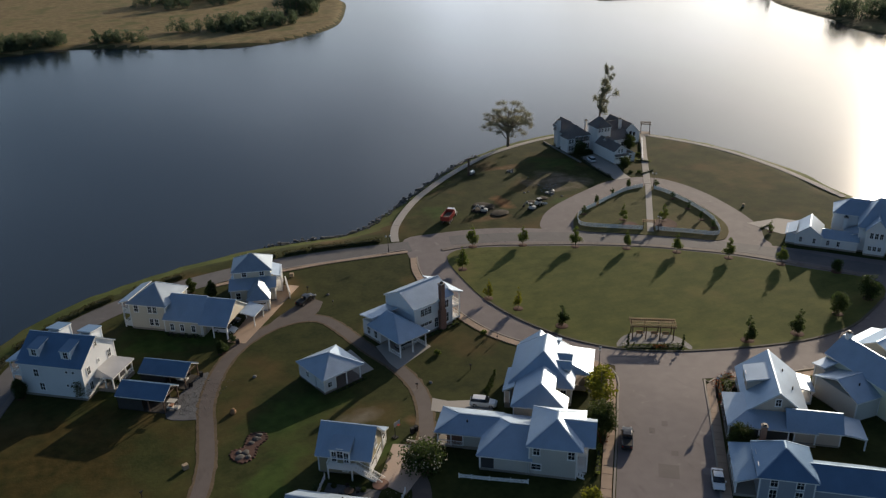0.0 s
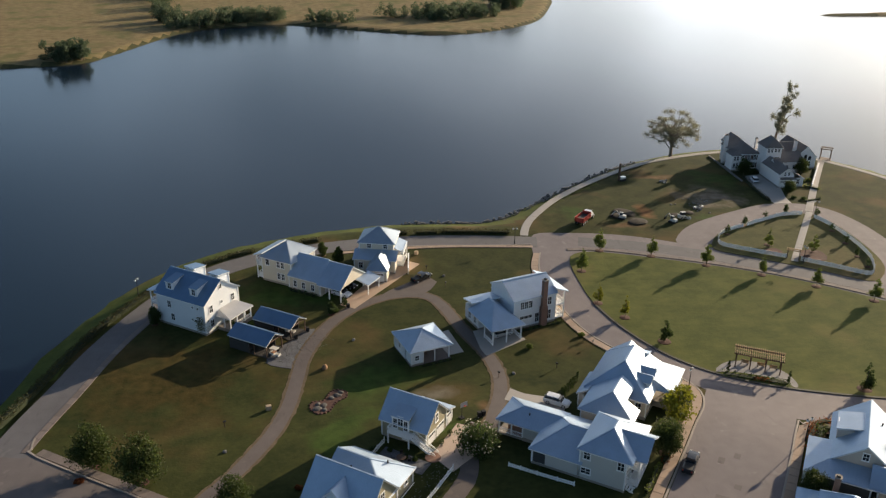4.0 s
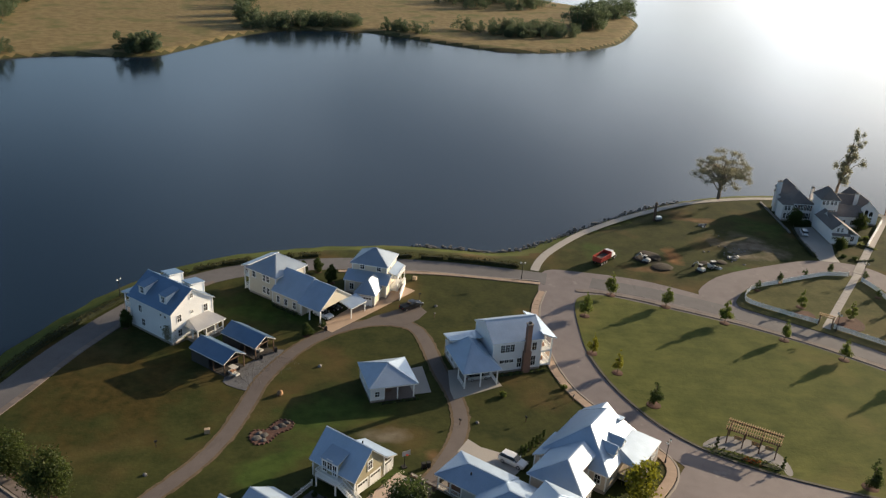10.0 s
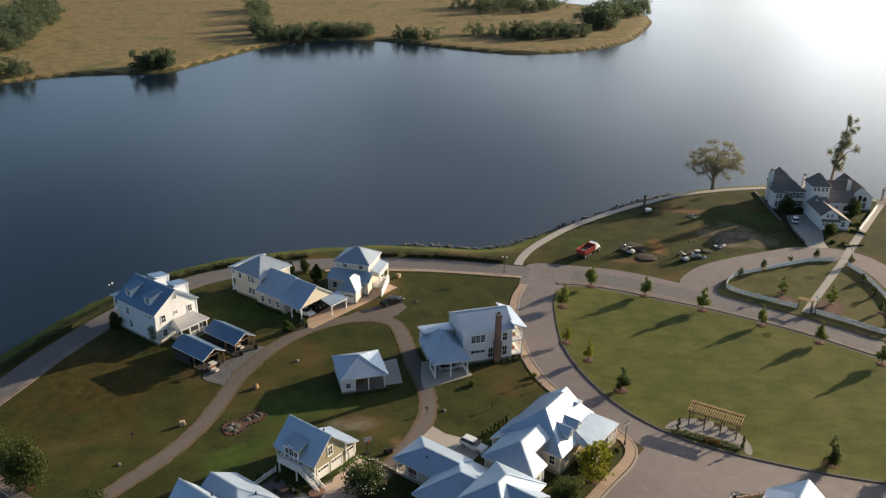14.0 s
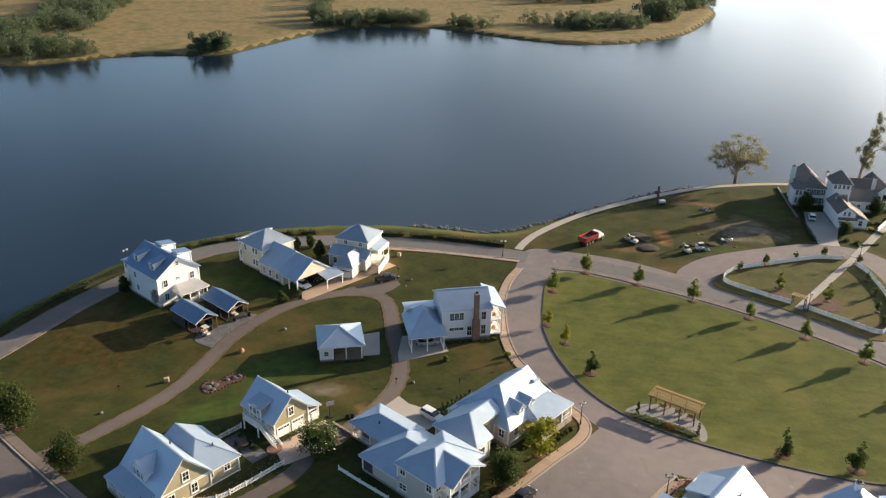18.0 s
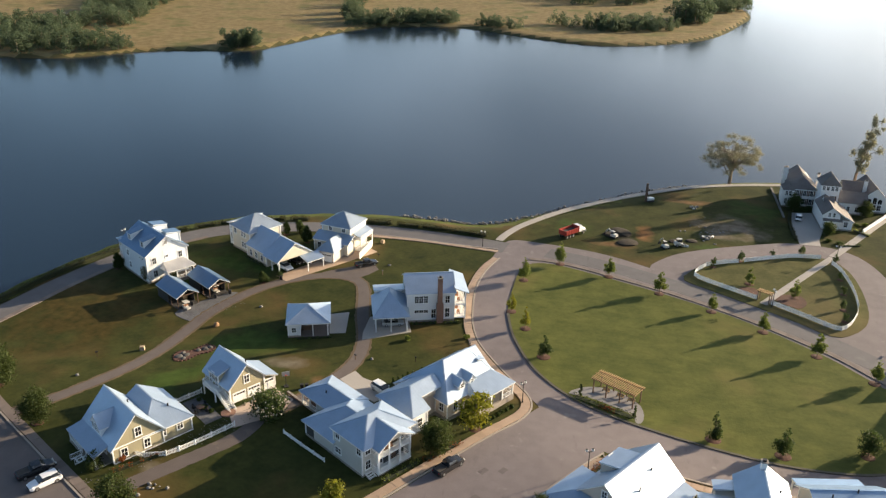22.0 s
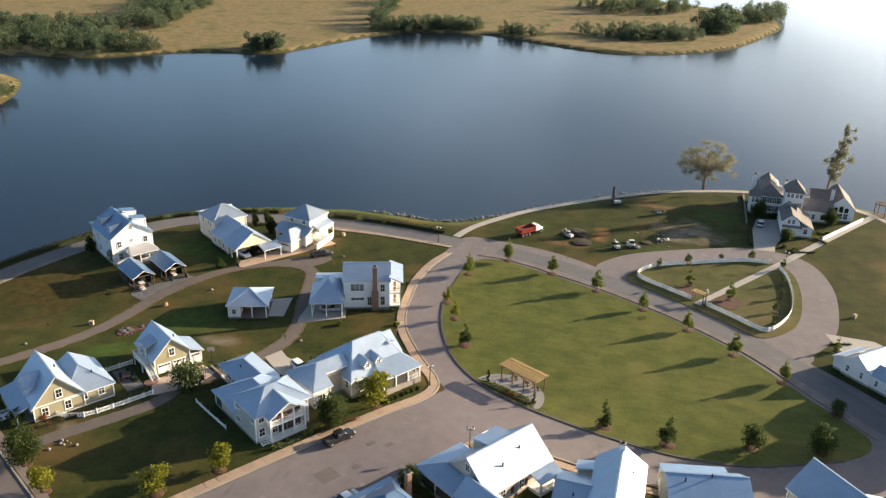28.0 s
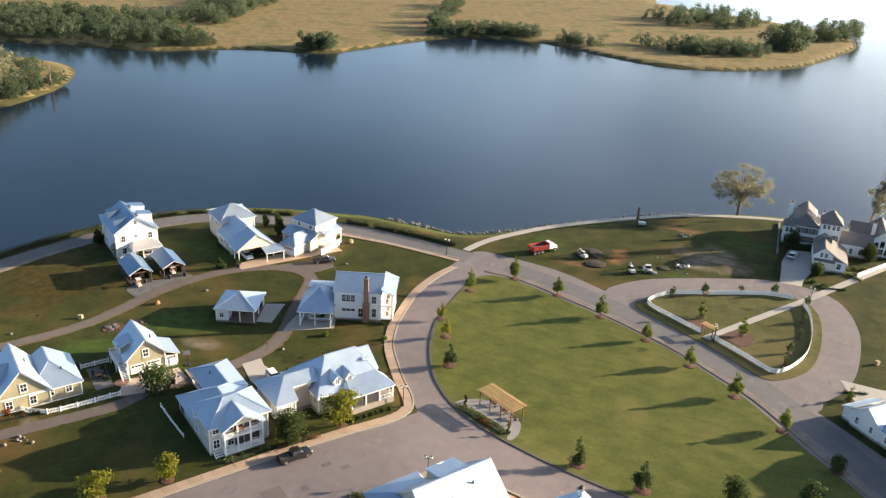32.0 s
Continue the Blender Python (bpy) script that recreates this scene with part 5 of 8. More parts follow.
def house_dormers():
    h = House("dormer_house", -33, -60, 101, "beige house with two roof dormers and a screened corner porch", lift=1.7, f=0.91)
    h.walls(-66.2, -55.6, 96.6, 109.2, 0, 4.4, SIDE_BEIGE)
    h.hip(-66.2, -55.6, 96.6, 109.2, 4.4, 9.0, "y", 0.5, ends=(0.75, 0.5))
    for y in (100.6, 103.1):
        h.dormer(-56.1, y, "+x", 1.5, 2.6, 4.7, 6.2, 7.1, SIDE_WHITE)
    h.walls(-66.0, -58.8, 109.2, 110.2, 0, 4.4, SIDE_BEIGE, "y", 7.3)
    h.gable(-66.0, -58.8, 104.6, 110.2, 4.4, 7.4, "y", 0.35)
    h.plane([(-59.8, 107.0, 7.5), (-58.2, 107.0, 7.5), (-58.2, 108.7, 7.1), (-59.8, 108.7, 7.1)])
    # corner porch whose low hip runs out of the main slope
    h.plane([(-56.6, 102.6, 5.45), (-56.6, 108.6, 5.45), (-52.1, 110.5, 3.85), (-52.1, 101.2, 3.85)])
    h.plane([(-56.6, 108.6, 5.45), (-52.1, 110.5, 3.85), (-56.6, 110.5, 3.85)])
    h.plane([(-56.6, 102.6, 5.45), (-52.1, 101.2, 3.85), (-56.0, 101.2, 3.95)])
    h.posts([(-52.4, y) for y in (101.6, 104.4, 107.2, 110.0)], 1.2, 3.8, 0.24)
    h.box("porch_floor", -55.6, -52.2, 101.4, 110.2, 0, 1.2, KERB)
    for a in (101.8, 104.6):
        h.box("screen", -52.46, -52.38, a, a + 2.4, 1.4, 3.65, SCREEN)
    h.rail(-52.4, 107.3, -52.4, 110.0, 1.2), h.rail(-53.7, 110.0, -52.5, 110.0, 1.2), h.door(-55.6, 106.4, 1.2, "+x")
    h.win(-55.6, 98.6, 1.6, "+x"), h.wins("-y", 96.6, (-57,), 1.6)
    # wing towards the porch house, with a bay on its street side
    e, g, top = 4.4, 0.61, 7.3
    h.walls(-64.8, -58.6, 89.1, 96.6, 0, 4.6, SIDE_BEIGE), h.box("wall", -59.2, -58.6, 92.5, 96.6, 4.0, 5.5, SIDE_BEIGE)
    h.walls(-58.6, -56.3, 89.1, 92.5, 0, 4.6, SIDE_WHITE)
    h.plane([(-65.3, 98, e), (-65.3, 88.6, e), (-60.55, 92.3, top), (-60.55, 98, top)])
    h.plane([(-65.3, 88.6, e), (-55.8, 88.6, e), (-60.55, 92.3, top)])
    h.plane([(-55.8, 88.6, e), (-55.8, 92.9, e), (-58.2, 92.9, e + 2.4 * g), (-58.2, 98, e + 2.4 * g), (-60.55, 98, top), (-60.55, 92.3, top)])
    for a, b in (((-65.3, 88.6, e), (-60.55, 92.3, top)), ((-55.8, 88.6, e), (-60.55, 92.3, top)), ((-60.55, 92.3, top), (-60.55, 98, top))):
        h.cap(a, b)
    h.win(-56.3, 90.8, 1.5, "+x")
    # lean-to along the garden side
    h.walls(-67.1, -66.2, 94.8, 101.9, 0, 3.2, SIDE_BEIGE)
    h.plane([(-67.5, 94.5, 3.2), (-67.5, 102.3, 3.2), (-65.4, 101.2, 4.5), (-65.4, 94.5, 4.5)])
    h.plane([(-67.5, 102.3, 3.2), (-65.4, 102.3, 3.3), (-65.4, 101.2, 4.5)])


def house_row_one():
    h = House("row_house", -33, -22, 101, "beige cottage with a steep bright metal roof and wrap-round porch", "house", group="row of houses south of the lawn", lift=1.95, f=0.8)
    h.walls(-26.6, -17.2, 94.9, 108.2, 0, 4.6, SIDE_BEIGE, "y", 9.2)
    h.gable(-26.6, -17.2, 94.9, 108.2, 4.6, 9.3, "y", 0.45)
    h.dormer(-26.2, 102.4, "-x", 4.8, 4.2, 4.8, 7.5, 8.8, SIDE_BEIGE, False)
    h.plane([(-26.4, 94.8, 4.7), (-26.4, 99.6, 4.7), (-30.0, 100.8, 3.4), (-30.0, 90.9, 3.4)]), h.plane([(-26.4, 99.6, 4.7), (-30.0, 100.8, 3.4), (-26.4, 100.8, 3.4)])
    h.plane([(-30.0, 90.9, 3.4), (-16.0, 90.9, 3.4), (-17.4, 94.8, 4.7), (-26.4, 94.8, 4.7)])
    h.posts([(-29.7, y) for y in (91.2, 95.6, 100.4)] + [(-25, 91.2), (-20.5, 91.2), (-16.4, 91.2)], 0.6, 3.3)
    h.box("porch_floor", -29.9, -26.6, 91, 100.6, 0, 0.6, KERB), h.box("porch_floor", -26.6, -16.2, 91, 94.9, 0, 0.6, KERB)
    h.box("screen", -29.74, -29.66, 91.5, 99.8, 0.7, 3.2, SCREEN), h.box("screen", -29.4, -20.6, 91.16, 91.24, 0.7, 3.2, SCREEN)
    h.wins("-x", -26.6, (102.4, 106.2), 1.4), h.rail(-29.7, 95.8, -29.7, 100.2, 0.6), h.win(-21.9, 94.9, 6.0, "-y", 0.8, 1.2), h.wins("+x", -17.2, (98, 102, 106), 1.4), h.wins("-y", 94.9, (-24, -20), 1.4)
    h.walls(-19.5, -12.6, 91.6, 96.2, 0, 4.0, SIDE_BEIGE, "x", 6.2)
    h.gable(-20.5, -12.6, 91.6, 96.2, 4.0, 6.4, "x", 0.4)
    h.plane([(-12.4, 91.4, 3.6), (-12.4, 97, 3.6), (-8.6, 97, 2.8), (-8.6, 91.4, 2.8)])
    h.posts([(-8.8, 91.6), (-8.8, 96.8)], 0, 2.8), h.vent(-19, 99.5, 6.9), h.vent(-20, 104, 7.6)
    for y in (100, 103, 106):
        h.box("shutter", -17.2, -17.12, y - 0.3, y + 0.3, 1.3, 2.9, DARKWOOD)
    h.box("back_porch", -17.2, -14.6, 103.6, 108, 0, 0.7, WHITE), h.rail(-14.7, 103.7, -14.7, 107.9, 0.7), h.posts([(-14.7, 103.7), (-14.7, 107.9)], 0.7, 3.4)
    h.plane([(-17.4, 103.3, 4.3), (-17.4, 108.4, 4.3), (-14.3, 108.4, 3.5), (-14.3, 103.3, 3.5)])


def house_row_south():
    h = House("row_house", -33, -23, 80, "two-storey slate-blue house with a hipped metal roof", "house", TIN_SHADE, "row of houses south of the lawn", lift=2.0, f=0.78)
    h.walls(-27, -19.4, 76.6, 84.4, 0, 6.0, SIDE_BLUE)
    h.hip(-27, -19.4, 76.6, 84.4, 6.0, 8.9, "y", 0.45, ends=(1, 0.6))
    h.plane([(-27, 77.5, 4.3), (-27, 86.0, 4.3), (-30.4, 86.6, 3.3), (-30.4, 76.8, 3.3)])
    h.posts([(-30.1, y) for y in (77.2, 80.2, 83.2, 86.2)], 0.6, 3.2), h.box("porch_floor", -30.3, -27, 77, 86.4, 0, 0.6, KERB), h.rail(-30.1, 77.2, -30.1, 83.2, 0.6)
    h.wins("-y", 76.6, (-25, -21.4), 3.6), h.wins("-y", 76.6, (-25, -21.4), 0.9), h.wins("-x", -27, (79, 82), 4.0), h.chimney(-25.4, 86.2, 0, 8.4, 0.8, 0.8)
    h.walls(-19.4, -6, 77.2, 83.6, 0, 3.8, SIDE_BLUE)
    h.gable(-19.2, -6, 77.2, 83.6, 3.8, 6.2, "x", 0.4)


def house_row_two():
    h = House("row_house", 0, 55, 96, "pale yellow two-storey house with a tall gable", "house", group="row of houses south of the lawn", lift=1.7, f=0.84)
    h.walls(51.9, 59.1, 86, 100.2, 0, 7.2, mat("pale_yellow_siding", (0.72, 0.70, 0.52), 0.65, var=0.05, siding=0.18), "y", 10.3)
    h.gable(51.9, 59.1, 86, 100.2, 7.2, 10.4, "y", 0.3)
    h.chimney(55.4, 99.4, 8, 11.6, 0.8, 0.8, WHITE)
    h.walls(46.8, 51.9, 88, 97.0, 0, 5.2, SIDE_GREY), h.gable(46.8, 52.4, 88, 97.0, 5.2, 7.4, "x", 0.3)
    h.plane([(48.8, 97.4, 6.0), (52, 97.4, 6.6), (52, 100.3, 6.0), (48.8, 100.3, 5.4)])
    h.walls(49.2, 51.9, 97.0, 99.8, 0, 5.2, SIDE_GREY), h.wins("+y", 100.2, (54, 57), 4.4), h.wins("+x", 59.1, (97, 93), 4.4), h.vent(57.5, 96, 8.8), h.vent(49.5, 90.5, 6.6)


def house_row_three():
    h = House("row_house", 12, 87, 83.5, "grey house with a broad blue-grey metal roof", "house", TIN_PLAIN, group="row of houses south of the lawn", lift=1.0, f=0.88)
    h.walls(81.6, 93.2, 78, 87, 0, 5.4, SIDE_GREY, "x", 8.1, ridge=0.647)
    h.gable(81.6, 93.2, 77, 88, 5.2, 8.2, "x", 0.4, ridge=0.62)
    h.plane([(81.8, 87.6, 5.0), (92.0, 87.6, 5.0), (92.0, 90.6, 4.2), (81.8, 90.6, 4.2)])
    h.posts([(82, 90.3), (85, 90.3), (88.5, 90.3), (91.8, 90.3)], 0, 4.2), h.box("porch_floor", 81.8, 92, 87, 90.5, 0, 0.5, KERB)
    for p in ((84, 82.5, 8.0), (88, 83.4, 8.3), (91.5, 80, 6.6)):
        h.vent(*p)


def house_row_four():
    c, s = math.cos(radians(-49)), math.sin(radians(-49))
    px, py = 83.6 * c + 107.2 * s, -83.6 * s + 107.2 * c
    h = House("row_house", -49, px + 6, py, "grey gabled house with a bright metal roof", "house", group="row of houses south of the lawn")
    h.walls(px, px + 13, py - 4.4, py + 4.4, 0, 6.0, SIDE_GREY, "x", 9.6)
    h.gable(px, px + 13, py - 4.4, py + 4.4, 6.0, 9.7, "x", 0.4)
    h.walls(px + 3, px + 11, py - 9.5, py - 4.4, 0, 4.2, SIDE_GREY)
    h.plane([(px + 2.6, py - 9.9, 3.9), (px + 11.4, py - 9.9, 3.9), (px + 11.4, py - 4.2, 6.4), (px + 2.6, py - 4.2, 6.4)])
    h.wins("-x", px, (py - 2, py + 2), 3.6), h.wins("-x", px, (py - 2, py + 2), 0.9)
    h.plane([(px + 6, py + 4.2, 6.4), (px + 13, py + 4.2, 6.4), (px + 13, py + 9, 4.2), (px + 6, py + 9, 4.2)])
    h.walls(px + 6.3, px + 12.7, py + 4.4, py + 8.7, 0, 4.2, SIDE_BEIGE)


def house_east():
    h = House("white_house", -46, -30, 180, "large white house with a low garage wing and bright metal roofs")
    h.walls(-46.8, -44.6, 175.6, 182.6, 0, 3.0, SIDE_WHITE), h.plane([(-47.2, 175.2, 2.7), (-47.2, 183, 2.7), (-44.6, 183, 3.9), (-44.6, 175.2, 3.9)])
    h.walls(-44.6, -38.6, 175.2, 184.0, 0, 3.3, SIDE_WHITE, "y", 5.5), h.gable(-44.6, -38.6, 175.2, 184.0, 3.3, 5.6, "y", 0.35)
    h.walls(-38.6, -30.4, 175.4, 180.2, 0, 3.0, SIDE_WHITE), h.gable(-38.4, -30.2, 175.4, 180.2, 3.0, 4.4, "x", 0.3)
    h.wins("-y", 175.2, (-43.4, -40.2), 1.1, w=0.6, h=1.3), h.wins("-y", 175.4, (-37, -34.6), 1.0, w=0.6, h=1.3)
    h.walls(-30.4, -14, 176.6, 190, 0, 7.0, SIDE_WHITE), h.hip(-30.4, -14, 176.6, 190, 7.0, 12.4, "x", 0.5, ends=(0.6, 0.6))
    h.walls(-33.2, -30.4, 177.4, 182, 0, 3.6, SIDE_WHITE), h.plane([(-33.6, 177, 3.4), (-33.6, 182.4, 3.4), (-30.4, 182.4, 4.8), (-30.4, 177, 4.8)])
    h.walls(-28.8, -24.2, 174.8, 177, 0, 6.8, SIDE_WHITE, "y", 9.2), h.gable(-28.8, -24.2, 174.8, 181, 6.8, 9.4, "y", 0.4)
    h.walls(-24, -17, 183, 191.5, 7, 8.5, SIDE_WHITE, "y", 13.0, base=False), h.gable(-25, -16, 182, 191.5, 8.0, 13.4, "y", 0.4)
    for x in (-27.6, -26.5, -25.4):
        h.win(x, 174.8, 4.6, "-y", 0.7, 1.4), h.win(x, 174.8, 1.4, "-y", 0.7, 1.1)
    h.wins("-y", 176.6, (-21.5, -18, -15.5), 4.4), h.wins("-y", 176.6, (-21.5, -18, -15.5), 1.2)
    h.walls(-36.4, -30.4, 183.4, 191, 0, 7.4, SIDE_WHITE), h.hip(-36.4, -28.4, 183.4, 191, 7.4, 10.2, "x", 0.45, ends=(0.9, 0)), h.wins("-x", -36.4, (185.4, 188.6), 4.4), h.wins("-x", -36.4, (185.4, 188.6), 1.2)
    h.chimney(-33.6, 182.6, 0, 6.4, 0.9, 0.9, WHITE)


def mansion():
    h = House("mansion", 0, 92, 248, "pale stucco mansion with dark slate roofs and a square tower", "mansion", SHINGLE)
    # main block with a front hip, a higher cross gable behind and a corner bay
    h.walls(82.4, 90.2, 248.2, 260, 0, 5.9, STUCCO), h.hip(82.4, 90.2, 248.2, 260, 5.9, 8.6, "y", 0.4, ends=(0.85, 0))
    h.walls(80.8, 83.6, 247.4, 252, 0, 5.6, STUCCO), h.hip(80.8, 83.6, 247.4, 252, 5.6, 6.8, "y", 0.35, ends=(0.9, 0.5))
    h.walls(83.6, 89.4, 256, 263, 5.0, 6.6, STUCCO, "y", 8.9, base=False), h.gable(83.6, 89.4, 255.4, 263, 6.5, 8.9, "y", 0.35)
    h.chimney(82.0, 256.4, 0, 9.8, 1.2, 1.1, STUCCO), h.chimney(90.8, 252.5, 6, 9.6, 0.8, 0.8, STUCCO)
    for z in (0.9, 3.6):
        for x in (84.9, 86.9, 88.9):
            h.win(x, 248.2, z, "-y", 0.85, 1.8)
            for q in (-1, 1):
                h.box("shutter", x + q * 0.74 - 0.2, x + q * 0.74 + 0.2, 248.12, 248.2, z, z + 1.8, DARKWOOD)
    h.wins("-y", 247.4, (81.7, 82.7), 3.6, w=0.7, h=1.6), h.wins("-y", 247.4, (81.7, 82.7), 1.0, w=0.7, h=1.7), h.wins("-x", 82.4, (254, 258), 3.6)
    # tower
    h.walls(90.2, 95.2, 243.4, 249.4, 0, 9.5, STUCCO), h.hip(90.2, 95.2, 243.4, 249.4, 9.5, 12.2, "y", 0.45, ends=(0.55, 0.9))
    h.wins("-y", 243.4, (90.9, 92.0, 93.3, 94.4), 7.5, w=0.7, h=1.5), h.wins("+x", 95.2, (244.6, 246.2), 7.5, w=0.7)
    for x in (91.5, 93.8):
        h.win(x, 243.4, 4.3, "-y", 0.9, 1.6)
        for q in (-1, 1):
            h.box("shutter", x + q * 0.72 - 0.22, x + q * 0.72 + 0.22, 243.32, 243.4, 4.3, 5.9, DARKWOOD)
    h.plane([(90.4, 242.0, 3.0), (95.0, 242.0, 3.0), (95.0, 243.4, 3.7), (90.4, 243.4, 3.7)])
    # garage wing with its long east slope
    h.walls(89.0, 93.4, 230.2, 243.4, 0, 4.7, STUCCO, "y", 6.4)
    h.plane([(88.6, 229.8, 4.4), (88.6, 242.6, 4.4), (91.3, 242.6, 6.6), (91.2, 229.8, 6.6)])
    h.plane([(91.2, 229.8, 6.6), (91.3, 242.6, 6.6), (95.0, 242.6, 4.2), (95.0, 229.8, 4.2)])
    h.walls(93.4, 97.0, 230.6, 243, 0, 3.0, STUCCO), h.plane([(95.0, 230.2, 4.2), (95.0, 243.2, 4.2), (97.5, 243.2, 2.8), (97.5, 230.2, 2.8)])
    h.dormer(90.4, 238.6, "-x", 2.4, 2.4, 5.0, 5.9, 7.0, STUCCO)
    h.plane([(88.9, 229.2, 2.9), (94.2, 229.2, 2.9), (94.2, 230.2, 3.4), (88.9, 230.2, 3.4)])
    h.garage_door(90.6, 230.2, "-y", 2.4), h.wins("-y", 230.6, (95.4,), 1.1), h.wins("+x", 97.0, (233, 236, 239), 1.0)
    h.wins("-y", 230.2, (90.6, 91.8), 3.9, w=0.6, h=1.2)
    # link and great room
    h.walls(95.2, 103.4, 245, 251.5, 0, 3.8, STUCCO), h.hip(94.8, 104, 245, 251.5, 3.8, 6.2, "x", 0.35, ends=(0, 0))
    h.wins("-y", 245, (97, 99, 101.4), 1.0, w=0.8)
    h.walls(103.2, 110.4, 248.3, 262, 0, 4.4, STUCCO, "y", 7.6), h.gable(103.2, 110.4, 248.3, 262, 4.4, 7.8, "y", 0.4)
    h.walls(100.2, 103.2, 252, 259, 0, 4.4, STUCCO), h.gable(98.6, 105, 252, 259, 4.4, 7.4, "x", 0.35)
    h.chimney(104.2, 251.4, 4, 8.9, 0.9, 0.9, STUCCO)
    for x, k in ((105.3, 0.0), (106.8, 0.5), (108.3, 0.0)):
        h.win(x, 248.3, 0.9, "-y", 1.1, 1.7, (1, 1)), h.win(x, 248.3, 2.9, "-y", 1.1, 1.0 + k, (1, 0))
        a = part("arched_pane", lathe(bmesh.new(), [(0.55, 0), (0.55, 0.1)], 18), GLASS, h.e)
        a.matrix_basis = pose(x - h.x, 248.27 - h.y, 3.9 + k, 90, 0, 0)
    h.box("terrace", 95.2, 99, 251.5, 254, 0, 4.2, STUCCO), h.rail(95.3, 253.9, 99, 253.9, 4.2)
    w = thing("garden_wall", pose(80.0, 243.6, 0), "low pale retaining wall beside the mansion drive", "wall")
    part("masonry", box(bmesh.new(), -0.2, 0.2, -7, 20, -0.02, 0.45), ROCK, w)
    part("coping", box(bmesh.new(), -0.28, 0.28, -7.1, 20.1, 0.45, 0.5), ROCK, w)
    w = thing("garden_wall", pose(107, 240.7, 0, 0, 0, 57), "low white garden wall along the walk", "wall")
    part("masonry", box(bmesh.new(), -12.5, 12.5, -0.15, 0.15, -0.02, 0.9), WHITE, w)
    part("coping", box(bmesh.new(), -12.6, 12.6, -0.22, 0.22, 0.9, 1.0), WHITE, w)


house_white_lake(), shed("shed", 86.3, "open timber shed with a metal roof in shaded tone and clutter"), shed("shed", 94.1, "open timber shed with a metal roof in shaded tone and a cart inside")
house_cream(), house_cream_two(), house_chimney(), open_garage(), garage_flat(), house_olive(), house_double_porch(), house_dormers()
house_row_one(), house_row_south(), house_row_two(), house_row_three(), house_row_four(), house_east(), mansion()


# ---- trees, hedges and beds ----
def leaf_quads(rng, clumps, n, size, lo=0.55):
    """Small leaf faces spread through round clumps (x, y, z, rx, ry, rz)."""
    c = np.array(clumps, float)
    wgt = (c[:, 3] * c[:, 4] * c[:, 5]) ** 0.67
    pick = c[rng.choice(len(c), n, p=wgt / wgt.sum())]
    d = rng.normal(size=(n, 3))
    d /= np.linalg.norm(d, axis=1)[:, None]
    rad = rng.uniform(lo, 1.0, n)[:, None]
    rad *= 1 + 0.22 * np.sin(d[:, :1] * 5 + pick[:, :1]) * np.cos(d[:, 1:2] * 6 + pick[:, 1:2])
    pos = pick[:, :3] + d * rad * pick[:, 3:6]
    nn = d + rng.normal(size=(n, 3)) * 0.8
    nn /= np.linalg.norm(nn, axis=1)[:, None]
    a = np.cross(nn, rng.normal(size=(n, 3)))
    a /= np.linalg.norm(a, axis=1)[:, None]
    b = np.cross(nn, a)
    s = (size * rng.uniform(0.6, 1.35, n))[:, None]
    return np.stack([pos - a * s, pos - b * s * 0.6, pos + a * s, pos + b * s * 0.6], 1)


def quads_mesh(name, q, material):
    n = len(q)
    me = bpy.data.meshes.new(name)
    me.from_pydata(q.reshape(-1, 3).tolist(), [], np.arange(4 * n).reshape(n, 4).tolist())
    me.materials.append(material)
    return me


def limbs(rng, height, r, crown, count, lean=0.0, low=0.3):
    """A tapered trunk with limbs that end in the clumps."""
    bm = bmesh.new()
    top = Vector((lean * height, 0, height * 0.86))
    tube(bm, [(0, 0, -0.05), (lean * height * 0.1, 0.02, height * 0.25), (lean * height * 0.4, -0.03, height * 0.55), top], [r * 1.25, r, r * 0.65, r * 0.18], 8)
    for k in range(count):
        t = rng.uniform(low, 0.8)
        a = Vector((lean * height * t, 0, height * t * 0.86))
        c = Vector(crown[rng.integers(len(crown))][:3])
        m = a.lerp(c, 0.5) + Vector((0, 0, 0.06 * height))
        tube(bm, [a, m, c], [r * 0.42, r * 0.26, r * 0.08], 5)
    return bm


def tree(name, rng, height, width, clumps, leaves, size, material, label, r=0.12, count=7, clear=0.22, shape="cone", lean=0.0, group=""):
    cl = []
    for k in range(clumps):
        f = k / max(1, clumps - 1)
        z = height * (clear + (0.97 - clear) * f)
        if shape == "cone":
            w = width / 2 * (1.0 - 0.85 * f) * (0.55 + 0.45 * min(1, f * 5 + 0.4))
        elif shape == "tear":
            w = width / 2 * math.sin(math.pi * (0.24 + 0.72 * f)) ** 0.8
        elif shape == "thin":
            w = width / 2 * (0.5 + 0.5 * math.sin(3.1 * f)) * rng.uniform(0.5, 1)
        else:
            w = width / 2 * math.sqrt(max(0.05, 1 - (2 * f - 0.85) ** 2 / 1.5))
        m = 1 if f > 0.93 else max(2, int(w * 2.6))
        for j in range(m):
            a = rng.uniform(0, 6.28) + 6.28 * j / m
            q = w * rng.uniform(0.3, 0.65) if m > 1 else 0
            cr = max(0.25, w * rng.uniform(0.42, 0.66))
            cl.append((math.cos(a) * q + lean * z, math.sin(a) * q, z + rng.uniform(-0.06, 0.06) * height, cr, cr, cr * 0.8))
    e = thing(name, Matrix(), label, "tree", group)
    part("trunk", limbs(rng, height, r, cl, count, lean), BARK, e)
    ob = new("crown", quads_mesh("crown", leaf_quads(rng, cl, leaves, size, 0.35), material))
    ob.parent = e
    return e


R = np.random.default_rng(7)


